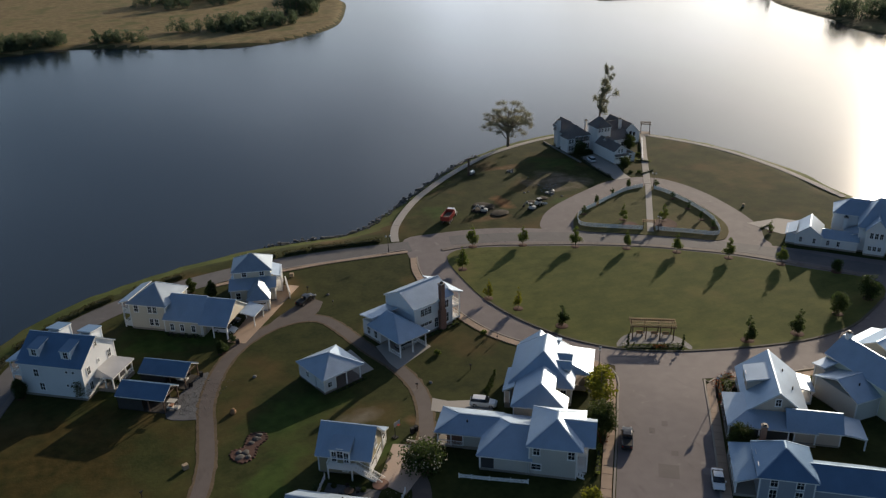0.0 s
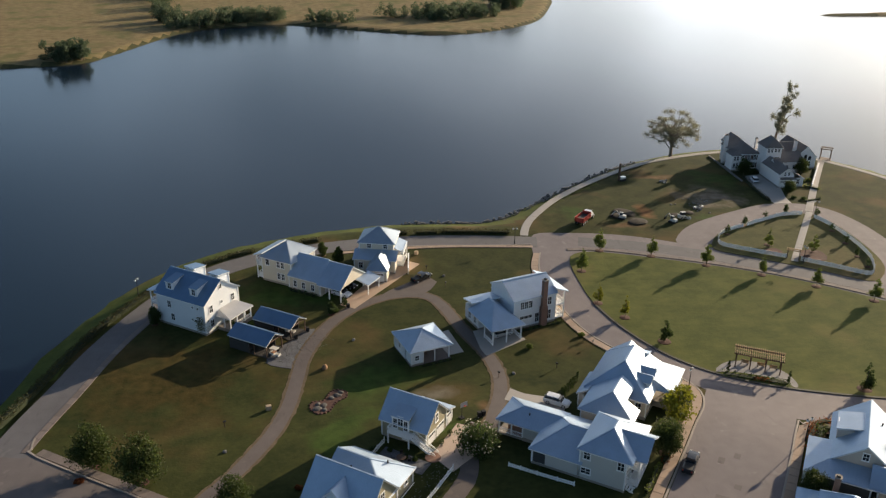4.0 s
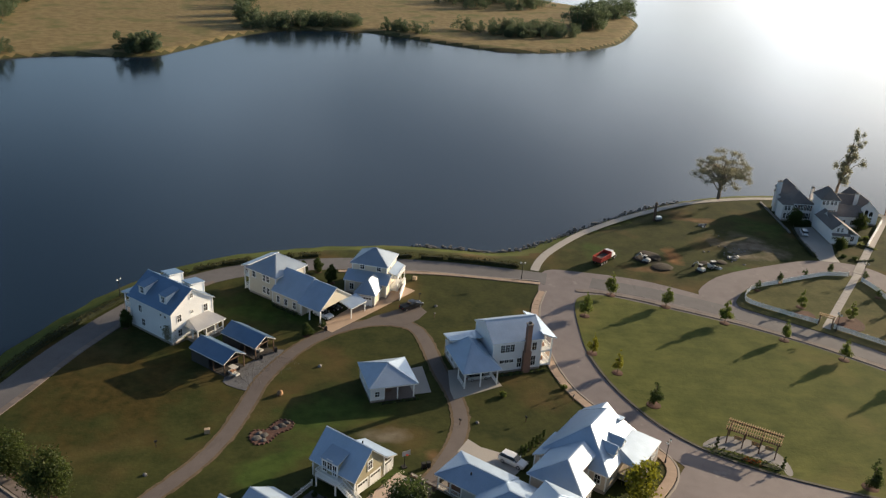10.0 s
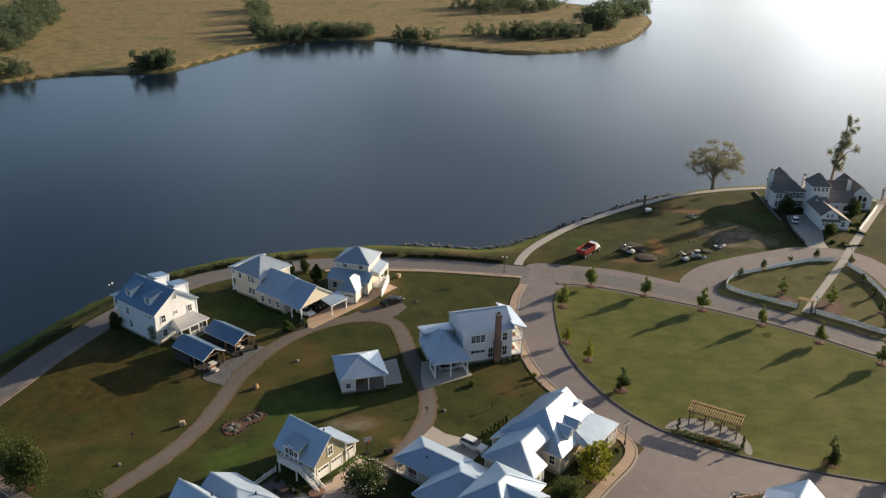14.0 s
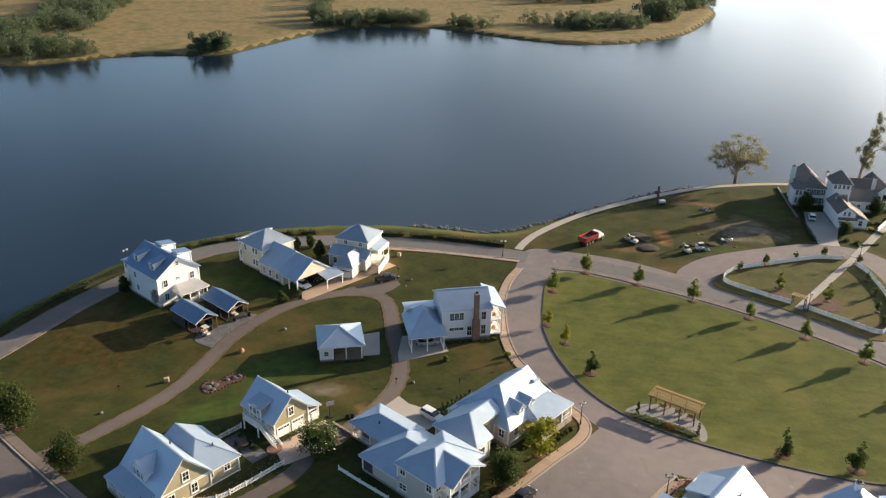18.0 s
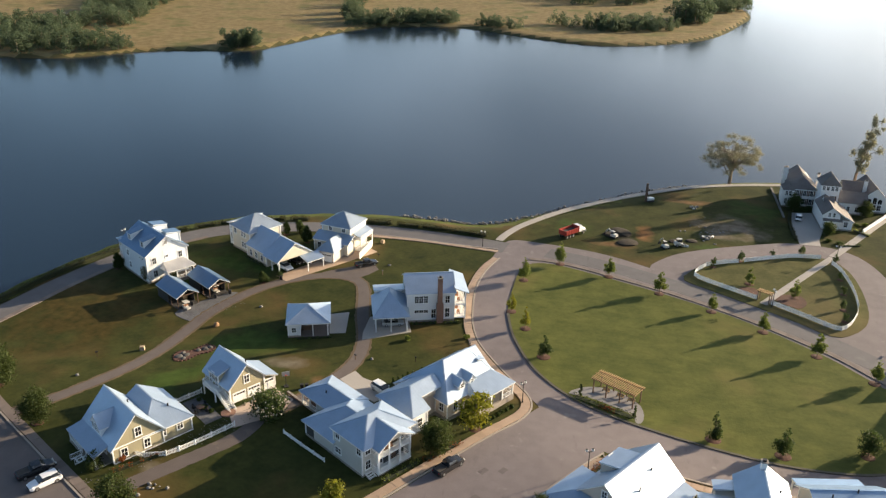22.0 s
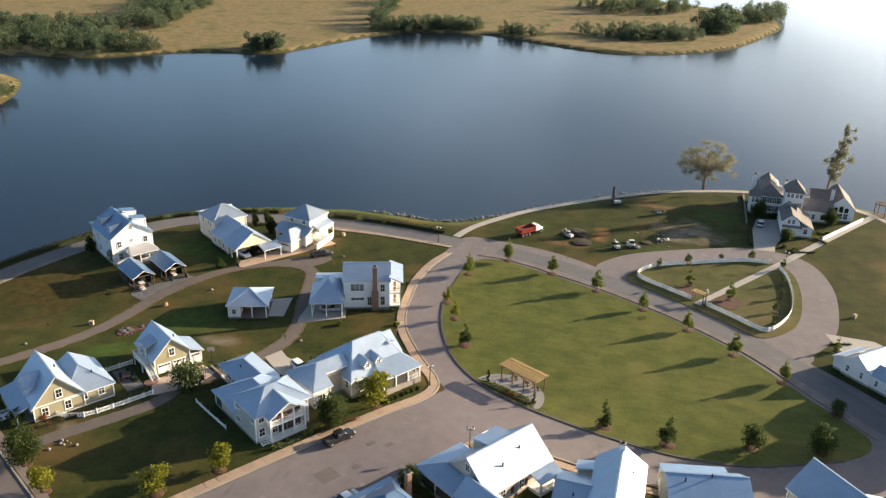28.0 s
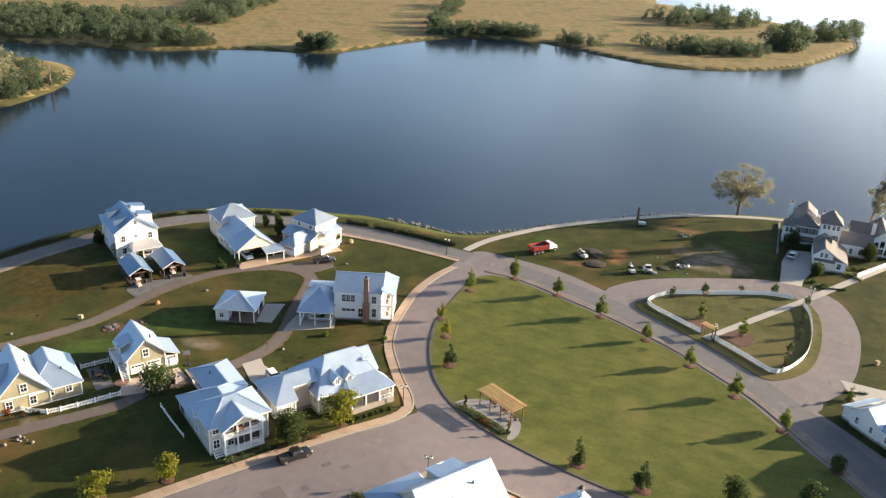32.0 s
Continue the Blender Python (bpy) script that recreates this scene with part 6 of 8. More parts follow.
def mulch(x, y, r=0.95, z=0.0):
    bm = lathe(bmesh.new(), [(r, 0), (r * 0.96, 0.07), (r * 0.5, 0.16), (0.05, 0.2)], 12)
    ob = link_mesh("mulch_ring", bm, MULCH)
    ob.matrix_basis = pose(x, y, z, 0, 0, (x * 37) % 90)
    return tagged(ob, "ring of red-brown mulch round a young tree", "mulch")


def plant(models, spots, z=0.0, ring=True, scale=(0.85, 1.12)):
    used = set()
    for i, (x, y, *s) in enumerate(spots):
        k = s[0] if s else float(R.uniform(*scale))
        src = models[i % len(models)]
        m = Matrix.Translation((x, y, z)) @ Matrix.Rotation(float(R.uniform(0, 6.28)), 4, "Z") @ Matrix.Scale(k, 4)
        if src.name not in used and src.matrix_basis == Matrix():
            src.matrix_basis = m
            used.add(src.name)
        else:
            e = copy_thing(src, Matrix())
            e.matrix_basis = m
        if ring:
            mulch(x, y, 1.15 if ring is True else ring, z)


OAKS = [tree("young_tree", R, 5.7, 3.7, 9, 2000, 0.15, LEAF, "slim young street tree with sparse green leaves", 0.06, 8, 0.3, "cone", group="young trees round the lawn") for _ in range(3)]
plant(OAKS, [(18.9, 186.0), (31.2, 181.6), (43.2, 175.2), (54.6, 168.9), (64.8, 161.8), (74.3, 153.7), (83.4, 145.6), (11.2, 174.2)], 0.14)
PALE = [tree("young_tree", R, 5.2, 3.2, 8, 1100, 0.14, LEAF_LIME, "thin young yellow-green tree beside the lawn edge", 0.06, 8, 0.3, "cone", group="young trees round the lawn") for _ in range(2)]
plant(PALE, [(14.7, 150.3), (10.6, 157.4, 0.9)], 0.14)
HOLLY = [tree("lawn_tree", R, 5.9, 3.9, 9, 2200, 0.15, LEAF_DARK, "dense dark conical young tree on the lawn", 0.08, 6, 0.2, "cone", group="dark trees on the lawn") for _ in range(2)]
plant(HOLLY, [(19.8, 139.6, 0.9), (51.3, 119.3, 1.0), (62.5, 117.5, 1.05)], 0.14, 1.4)
ROUND = [tree("lawn_tree", R, 5.6, 4.8, 7, 2800, 0.17, LEAF_DARK, "broad dark green tree with leaves near the ground", 0.1, 6, 0.16, "round", group="dark trees on the lawn") for _ in range(2)]
plant(ROUND, [(76.5, 120.8, 0.95), (88.0, 123.6, 1.05), (92.2, 137.0, 0.62)], 0.14, 1.2)
LOTT = [tree("garden_tree", R, 6.4, 6.0, 8, 7000, 0.15, LEAF_MID, "full round green tree on a grassy lot", 0.12, 7, 0.2, "round", group="garden trees") for _ in range(2)]
plant(LOTT, [(-85.3, 108.2, 1.2), (-76.9, 103.7, 1.3), (-36.0, 78.4, 1.05), (6.3, 104.2, 1.0), (-61.9, 95.4, 1.0), (24.8, 92.0, 0.72)], 0, 1.1)
LIME = [tree("lime_tree", R, 4.2, 3.7, 6, 1300, 0.17, LEAF_LIME, "small yellow-green tree in a mulch bed", 0.07, 6, 0.24, "round", group="yellow-green trees") for _ in range(2)]
plant(LIME, [(-28.6, 73.9, 1.2), (-12.0, 79.0, 1.25), (-5.9, 87.2, 1.2), (11.2, 112.2, 1.75)], 0, 1.1)
MAG = tree("flowering_tree", R, 4.6, 6.6, 6, 2600, 0.2, LEAF_DARK, "wide dark bush tree with pale blossom", 0.12, 7, 0.1, "round")
bl = new("blossom", quads_mesh("blossom", leaf_quads(R, [(0, 0, 2.6, 3.0, 3.0, 1.9)], 150, 0.16, 0.92), BLOSSOM))
bl.parent = MAG
MAG.matrix_basis = pose(-24.4, 107.0, 0) @ Matrix.Scale(1.15, 4)
SMALL = [tree("garden_shrub_tree", R, 3.4, 2.4, 5, 560, 0.16, LEAF_DARK, "small dark tree on the garden island", 0.06, 5, 0.2, "round", group="island trees") for _ in range(2)]
plant(SMALL, [(56.8, 194.4, 0.8), (63.8, 199.8, 0.95), (72.3, 204.4, 0.7), (80.2, 207.4, 0.95), (87.6, 204.2, 0.85), (87.0, 194.6, 0.7), (86.0, 186.0, 0.75), (84.2, 177.4, 0.8), (83.4, 171.4, 0.7)], 0.13, 0.8)
ISLT = [tree("island_tree", R, 4.8, 3.1, 7, 900, 0.17, LEAF, "young green tree in a mulched bed", 0.07, 7, 0.2, "cone", group="island trees") for _ in range(2)]
plant(ISLT, [(64.7, 186.4, 1.0), (74.2, 181.0, 1.05)], 0.13)
plant(ISLT, [(95.6, 163.2, 0.7)], 0.0, 0.8)
YARD = [tree("yard_tree", R, 4.0, 2.5, 10, 5200, 0.13, LEAF_DARK, "small dense dark teardrop tree beside a house", 0.06, 5, 0.12, "tear", group="dark yard trees") for _ in range(2)]
plant(YARD, [(-55.3, 186.5, 0.95), (-52.0, 188.4, 1.0), (-47.8, 182.8, 1.25), (-49.0, 157.0, 0.8), (-86.2, 155.4, 1.1)], 0.0, 0.8)
GREYT = tree("grey_leaved_tree", R, 4.6, 3.6, 6, 1100, 0.15, LEAF_DRY, "small thin grey-leaved tree beside the porch", 0.06, 6, 0.25, "round")
GREYT.matrix_basis = pose(-75.2, 150.6, 0)
BUSHT = tree("corner_bush", R, 3.0, 3.2, 6, 1500, 0.15, LEAF_MID, "full green bush at the corner of the olive house", 0.08, 5, 0.06, "round")
BUSHT.matrix_basis = pose(-45.3, 86.9, 0)


def shrub(x, y, r, h, material, label, z=0.0, n=420):
    e = thing("shrub", pose(x, y, z), label, "shrub")
    cl = [(float(R.uniform(-0.3, 0.3)) * r, float(R.uniform(-0.3, 0.3)) * r, h * 0.5, r * 0.7, r * 0.7, h * 0.5) for _ in range(3)]
    ob = new("foliage", quads_mesh("foliage", leaf_quads(R, cl, n, 0.14, 0.6), material))
    ob.parent = e
    part("stem", tube(bmesh.new(), [(0, 0, -0.02), (0, 0, h * 0.5)], [0.05, 0.03], 5), BARK, e)
    return e


def hedge(ctrl, width, height, label, material=LEAF_HEDGE, per=100):
    """A clipped hedge along a curve."""
    pts = spline(ctrl, step=1.2)
    cl = [(p.x + float(R.uniform(-0.1, 0.1)), p.y + float(R.uniform(-0.1, 0.1)), height * 0.5, width * 0.55, width * 0.55, height * 0.55 * float(R.uniform(0.85, 1.1))) for p in pts]
    e = thing("hedge", Matrix.Translation((0, 0, 0)), label, "hedge")
    ob = new("foliage", quads_mesh("foliage", leaf_quads(R, cl, per * len(cl), 0.16, 0.6), material))
    ob.parent = e
    # added dark strip, painted as the shade deep between the leaves
    part("core", ribbon("core", ctrl, width * 0.4, -1.0, height * 0.5, HEDGE_SHADE), HEDGE_SHADE, e)
    return e


# the old wide tree and the tall thin one on the point
cl = []
for k in range(90):
    a, q = k * 2.4, 9.0 * math.sqrt((k + 0.5) / 90)
    z = 5.0 + 12.0 * math.sqrt(max(0.03, 1 - (q / 9.6) ** 2)) * float(R.uniform(0.2, 1.0))
    rr = float(R.uniform(1.2, 2.2))
    cl.append((q * math.cos(a), q * math.sin(a), z, rr, rr, rr * 0.7))
big = thing("old_tree", pose(67.5, 267.6, -1.0), "old spreading tree with thin olive foliage on the shore", "tree")
part("trunk", limbs(R, 15.5, 0.5, cl, 44, 0.0, 0.16), BARK, big)
crown = new("crown", quads_mesh("crown", leaf_quads(R, cl, 24000, 0.14, 0.1), LEAF_DRY))
crown.parent = big
cl = [(0.05 * z * 0 + float(R.normal()) * 1.1 + 0.10 * z, float(R.normal()) * 1.1, z, s, s, s * 1.1) for z, s in zip(np.linspace(17, 25, 16), R.uniform(0.6, 1.3, 16))]
cl += [(0.06 * z + float(R.normal()) * 1.5, float(R.normal()) * 1.5, z, s, s, s * 1.1) for z, s in zip(np.linspace(8.5, 17, 20), R.uniform(0.8, 1.7, 20))]
tall = thing("tall_tree", pose(105.0, 267, -0.3), "tall thin half-bare tree behind the mansion", "tree")
part("trunk", limbs(R, 25, 0.42, cl, 16, 0.08, 0.35), BARK, tall)
crown = new("crown", quads_mesh("crown", leaf_quads(R, cl, 7000, 0.2, 0.1), LEAF_DRY))
crown.parent = tall


HEDGE_LABEL = "dark clipped hedge between the road and the lake"
hedge([(-105, 121), (-102.6, 130), (-100.4, 141), (-97.6, 152), (-93.8, 162), (-90, 171)], 1.9, 1.4, HEDGE_LABEL)
hedge([(-88.4, 175.4), (-86.9, 177.4)], 1.9, 1.4, HEDGE_LABEL), hedge([(-86, 178.5), (-82.5, 182)], 1.9, 1.45, HEDGE_LABEL), hedge([(-80.5, 184.4), (-77, 187)], 1.9, 1.45, HEDGE_LABEL), hedge([(-75.5, 188.5), (-70, 191.5)], 1.9, 1.45, HEDGE_LABEL)
hedge([(-64, 194.8), (-60, 196.2)], 1.6, 1.3, HEDGE_LABEL), hedge([(-57.5, 196.8), (-53.5, 197.6)], 1.9, 1.45, HEDGE_LABEL)
hedge([(-36.5, 200.4), (-30, 200.8)], 1.9, 1.45, HEDGE_LABEL), hedge([(-27.5, 200.8), (-22, 200.8)], 1.9, 1.45, HEDGE_LABEL), hedge([(-20.5, 201), (-12, 200.4), (-2.5, 199.2)], 2.0, 1.4, HEDGE_LABEL)
hedge([(80.6, 219), (80.8, 232), (82.2, 241)], 1.3, 1.1, "dark shrubs along the edge of the mansion drive", LEAF_HEDGE, 40)
plant(LOTT, [(83.6, 243.6, 0.85), (90.0, 225.2, 0.66), (103.6, 244.1, 0.8)], 0, False)
hedge([uv(-141.5, 110.0), uv(-134.5, 110.0)], 0.9, 0.9, "dark foundation shrubs along the wall", LEAF_DARK, 50)
CONE = [tree("conical_shrub", R, 2.3, 1.3, 6, 420, 0.12, LEAF_DARK, "small dark conical shrub in a row beside the drive", 0.05, 3, 0.06, "cone", group="conical shrubs in a row")]
plant(CONE, [uv(-71.5 + 0.15 * k, 98.4 + 1.05 * k) for k in range(7)], 0, False, (0.85, 1.05))
for x, y, rr, hh in ((-43.0, 106.4, 0.7, 0.8), (-41.4, 108.6, 0.8, 0.9), (-38.6, 108.4, 0.6, 0.6), (-36.4, 106.2, 0.7, 0.8), (-40.6, 103.4, 0.6, 0.6), (-34.8, 105.6, 0.6, 0.7)):
    shrub(x, y, rr, hh, LEAF_DARK, "low dark shrub in the fenced yard")
for k in range(7):
    shrub(*uv(-51.85, 102.4 + 1.2 * k), 0.5, 0.75, LEAF_DARK, "small round clipped shrub in front of the porch")
setting(plate("mulch_bed", [uv(-31.0, 101.4), uv(-31.0, 107.5), uv(-29.6, 109.8), uv(-26.8, 110.2), uv(-26.8, 101.4)], -0.02, 0.1, MULCH), "brown mulch bed in front of the cottage", "bed")
for u, v, r, hh in ((-28.0, 102.4, 0.8, 1.0), (-29.6, 104.0, 0.6, 0.7), (-27.8, 104.8, 0.9, 1.1), (-29.4, 106.2, 0.6, 0.6), (-27.9, 107.4, 0.8, 0.9), (-28.6, 109.2, 0.7, 0.7)):
    shrub(*uv(u, v), r, hh, LEAF_HEDGE, "brownish shrub in the bed before the cottage")
hedge([uv(-51.7, 79.4), uv(-51.6, 86.5)], 0.9, 1.1, "dense green planting in front of the porch", LEAF, 28)
hedge([uv(-51, 88), uv(-50.6, 95)], 1.6, 0.9, "russet and green bed planting", LEAF_RED, 26)
hedge([uv(-82.2, 50), uv(-81.4, 57)], 0.8, 0.9, "mixed russet shrubs along the house wall", LEAF_RED, 22)
hedge([uv(-94, 45.9 + 3), uv(-94.2, 52)], 1.2, 1.2, "dark shrubs beside the porch", LEAF_DARK, 22)
hedge([uv(-29.6, 88), uv(-30.9 + 2.4, 89.6)], 2.2, 1.8, "dense green shrubs between the houses", LEAF, 30)
hedge([uv(-31.8 + 1.9, 110), uv(-27, 111)], 1.4, 1.0, "green shrubs at the street corner", LEAF, 26)
hedge([(27.6, 98.2), (31.6, 104.4), (34.8, 109.2), (38.4, 110.0)], 2.0, 1.2, "mixed dark and russet corner bed planting", LEAF_RED, 40)
hedge([(28.8, 98.0), (32.6, 104.0), (35.6, 108.4)], 1.8, 1.5, "mixed dark green corner bed planting", LEAF_DARK, 50)
hedge([(47, 103.2), (50.4, 103)], 1.5, 1.4, "green shrubs between row houses", LEAF, 30)
hedge([(60.5, 96), (61, 101)], 1.2, 1.2, "dark shrubs between row houses", LEAF_DARK, 30)
hedge([(77, 101.5), (79.5, 104.5)], 1.4, 1.4, "dark shrubs between row houses", LEAF, 30)
hedge([(-9.4, 146.0), (-4.6, 147.7)], 0.8, 0.7, "low foundation shrubs under the white wall", LEAF_DARK, 40), hedge([(-2.8, 148.4), (-0.2, 149.4)], 0.8, 0.6, "low foundation shrubs under the white wall", LEAF_DARK, 40)
hedge([(-31.0, 133.9), (-24.6, 136.3)], 0.6, 0.4, "low foundation shrubs beside the open garage", LEAF_DARK, 40)
hedge([(91.5, 217.8), (97, 219.4)], 1.0, 0.7, "low clipped shrubs beside the drive", LEAF_DARK, 22), hedge([(98, 231), (101, 227.5)], 1.4, 1.0, "mixed green garden planting beside the wall", LEAF, 24)
hedge([(94.6, 165.8), (98.6, 166.8)], 0.9, 0.6, "low dark planting beside the drive", LEAF_DARK, 20)
for x, y, r, hh, mt in ((-86.6, 104.6, 0.9, 0.6, LEAF_RED), (-52.9, 100.4, 0.7, 0.5, LEAF_RED), (-42.0, 89.6, 0.9, 1.3, LEAF_RED), (92.0, 219.6, 1.2, 0.7, LEAF_DARK), (89.4, 220.8, 1.1, 0.7, LEAF_DARK), (87.0, 244.6, 1.3, 1.2, LEAF_DARK), (102.1, 236.1, 1.2, 0.9, LEAF), (99.4, 235.0, 1.1, 0.9, LEAF_DARK), (88.6, 246.6, 1.2, 1.2, LEAF_DARK), (97.5, 158.8, 0.7, 0.5, LEAF_RED),
                        (-74.9, 153.6, 1.5, 2.0, LEAF), (-73.2, 152.4, 1.2, 1.4, LEAF), (-70.8, 154.4, 1.5, 1.6, LEAF_DARK), (-69.0, 152.6, 1.3, 1.4, LEAF_DARK), (-87.2, 157.0, 1.3, 2.6, LEAF_DARK), (-46.1, 160.9, 0.9, 1.6, LEAF_DARK), (-48.4, 157.6, 1.1, 1.5, LEAF_DARK), (-8.6, 139.3, 0.8, 1.0, LEAF), (3.2, 143.4, 0.8, 0.8, LEAF), (27.6, 91.6, 1.6, 1.7, LEAF_DARK), (25.2, 88.2, 1.4, 1.5, LEAF)):
    shrub(x, y, r, hh, mt, "low round garden shrub beside the house")


# ---- far woods ----
def inside(x, y, poly):
    odd = False
    for (ax, ay), (bx, by) in zip(poly, poly[1:] + poly[:1]):
        if (ay > y) != (by > y) and x < ax + (y - ay) * (bx - ax) / (by - ay):
            odd = not odd
    return odd


def wood(poly, count, h0, h1, label, material=LEAF_WOOD, per=150, z=-0.9):
    """Many crowns of leaf faces, with trunks, over a patch of land."""
    xs, ys = [p[0] for p in poly], [p[1] for p in poly]
    quads, bm, made = [], bmesh.new(), 0
    while made < count:
        x, y = float(R.uniform(min(xs), max(xs))), float(R.uniform(min(ys), max(ys)))
        if not inside(x, y, poly):
            continue
        made += 1
        h = float(R.uniform(h0, h1))
        w = h * float(R.uniform(0.3, 0.5))
        cl = [(x + float(R.normal()) * w * 0.4, y + float(R.normal()) * w * 0.4, z + h * f, w * (1.05 - 0.55 * f) * float(R.uniform(0.7, 1.1)), w * (1.05 - 0.55 * f), h * 0.16) for f in (0.18, 0.35, 0.5, 0.68, 0.86)]
        quads.append(leaf_quads(R, cl, int(per * 3.2), 0.034 * h + 0.06, 0.45))
        tube(bm, [(x, y, z - 0.3), (x, y, z + h * 0.7)], [0.02 * h, 0.008 * h], 5)
    ob = new("far_wood", quads_mesh("far_wood", np.concatenate(quads), material))
    tagged(ob, label, "wood", kind="stuff")
    tr = link_mesh("trunks", bm, BARK)
    tr.parent = ob
    tagged(tr, kind="stuff")


WOODS = "dense green far-shore wood of mixed trees"
wood([(-520, 346), (-460, 347), (-360, 373), (-329, 386), (-277, 399), (-250, 428), (-272, 440), (-310, 452), (-330, 500), (-420, 480), (-520, 420)], 620, 6, 12, WOODS)
wood([(-330, 480), (-300, 500), (-320, 560), (-345, 640), (-380, 720), (-420, 720), (-390, 600)], 200, 8, 14, WOODS)
wood([(-209, 447), (-193, 450), (-183, 464), (-184, 474), (-198, 470), (-208, 459)], 17, 8, 11, "clump of dark trees leaning over the water", per=320)
wood([(-166, 552), (-150, 562), (-120, 584), (-90, 592), (-96, 606), (-130, 604), (-168, 574)], 90, 6, 11, WOODS)
wood([(-168, 560), (-158, 565), (-185, 660), (-215, 760), (-230, 750)], 40, 8, 13, WOODS)
wood([(-78, 588), (-48, 578), (-44, 590), (-74, 602)], 26, 5, 9, "low thicket on the far shore")
wood([(-20, 598), (18, 592), (54, 604), (66, 630), (40, 636), (0, 622), (-26, 616)], 90, 6, 11, WOODS)
wood([(64, 650), (82, 652), (88, 690), (70, 700)], 16, 14, 20, "taller far-shore trees", LEAF_WOOD, 260)
wood([(98, 720), (124, 740), (132, 792), (110, 800), (92, 760)], 40, 10, 15, WOODS)
wood([(-30, 740), (30, 750), (60, 800), (20, 830), (-60, 800)], 60, 10, 15, WOODS)
wood([(-450, 228), (-300, 234), (-250, 254), (-237, 264), (-239, 276), (-248, 301), (-290, 326), (-350, 320), (-450, 280)], 340, 3, 9, "thick shrubs and trees on the islet")
wood([(-262, 252), (-246, 254), (-234.5, 263), (-237, 277), (-246, 303), (-258, 308), (-250, 280)], 80, 2.5, 6, "low green scrub along the islet shore")
wood([(-268, 262), (-252, 268), (-262, 292), (-276, 300)], 6, 13, 17, "tall trees on the islet", LEAF_DRY, 320)
wood([(392, 410), (404, 448), (416, 470), (440, 460), (420, 410)], 26, 10, 16, "trees on the eastern shore")
wood([(440, 560), (500, 620), (700, 670), (720, 760), (520, 680)], 60, 10, 16, "trees on the eastern shore")
snag = thing("dead_tree", pose(-244.5, 292, -1.6), "bare grey dead tree on the islet shore", "tree")
part("trunk", limbs(R, 13, 0.5, [(1.5, 0, 9, 1, 1, 1), (-1.2, 0.6, 11, 1, 1, 1), (0.4, -1.2, 12, 1, 1, 1)], 6, 0.05, 0.4), mat("dead_wood", (0.17, 0.12, 0.09), 0.9), snag)
bm = bmesh.new()
p = spline([(-30, 213.6), (-18, 213.2), (-9, 212.6), (-2, 215.4), (10, 226.4), (21, 237.4), (40, 255.4), (53, 265)], step=0.25)
for q in p:
    if R.uniform() < 0.75:
        s = float(R.uniform(0.18, 0.5))
        c = Vector((q.x + float(R.normal()) * 0.7, q.y + float(R.normal()) * 0.7, LAKE_Z + float(R.uniform(0.0, 0.35))))
        box(bm, c.x - s, c.x + s, c.y - s * 0.8, c.y + s * 0.8, c.z - s, c.z + s * 0.6, s * 0.3)
tagged(link_mesh("riprap", bm, ROCK), "pale broken rocks along the lake bank", "rocks", kind="stuff")


# ---- fences, lamps, pergola ----
def picket_fence(ctrl, label, height=1.15, z=0.12, group="white fences", gap=0.24):
    pts = spline(ctrl, step=2.3)
    e = thing("picket_fence", Matrix.Translation((pts[0].x, pts[0].y, z)), label, "fence", group)
    o = pts[0]
    post = box_mesh("post", WHITE, 0.14, 0.14, height + 0.15)
    for p in pts:
        shared("post", post, e, Matrix.Translation(p - o))
    for a, b in zip(pts, pts[1:]):
        bm, d = bmesh.new(), (b - a)
        for hz in (0.25, height - 0.2):
            bar(bm, a - o + UP * hz, b - o + UP * hz, 0.05, 0.12)
        n = max(2, int(d.length / gap))
        for k in range(n):
            p = a.lerp(b, (k + 0.5) / n) - o
            w = d.normalized() * 0.06
            s = Vector((d.y, -d.x, 0)).normalized() * 0.015
            hexa(bm, [p - w - s + UP * 0.08, p + w - s + UP * 0.08, p + w + s + UP * 0.08, p - w + s + UP * 0.08, p - w - s + UP * height, p + w - s + UP * height, p + w + s + UP * height, p - w + s + UP * height])
        tagged(part("fence_infill", bm, WHITE, e), kind="stuff")
    return e


picket_fence([(65.4, 178.0), (58, 182.6), (52.6, 186.4), (52.2, 189.4), (55.2, 194.4), (60, 197.4), (63.4, 199.0)], "white picket fence on the curved island edge", gap=0.16)
picket_fence([(65.0, 199.8), (71, 202.9), (78.6, 206.4), (84.6, 206.9)], "white picket fence on the curved island edge", gap=0.16)
picket_fence([(68.4, 176.1), (75.8, 170.6), (80.4, 166.9), (82.9, 168.0), (85.7, 172.9), (87.7, 179), (88.7, 189), (88.2, 199.6), (86.9, 204)], "white picket fence on the curved island edge", gap=0.16)
picket_fence([uv(-84.6, 54), uv(-80.6, 58), uv(-80.2, 70.4)], "white picket fence beside the gravel lane", 1.0, 0)
picket_fence([uv(-93.2, 66.4), uv(-93.4, 71.4)], "white picket fence behind the yard", 1.0, 0)
picket_fence([uv(-72.8, 75.4), uv(-68, 75.5), uv(-62.0, 75.8)], "low white picket fence beside the house", 0.75, 0, gap=0.16)


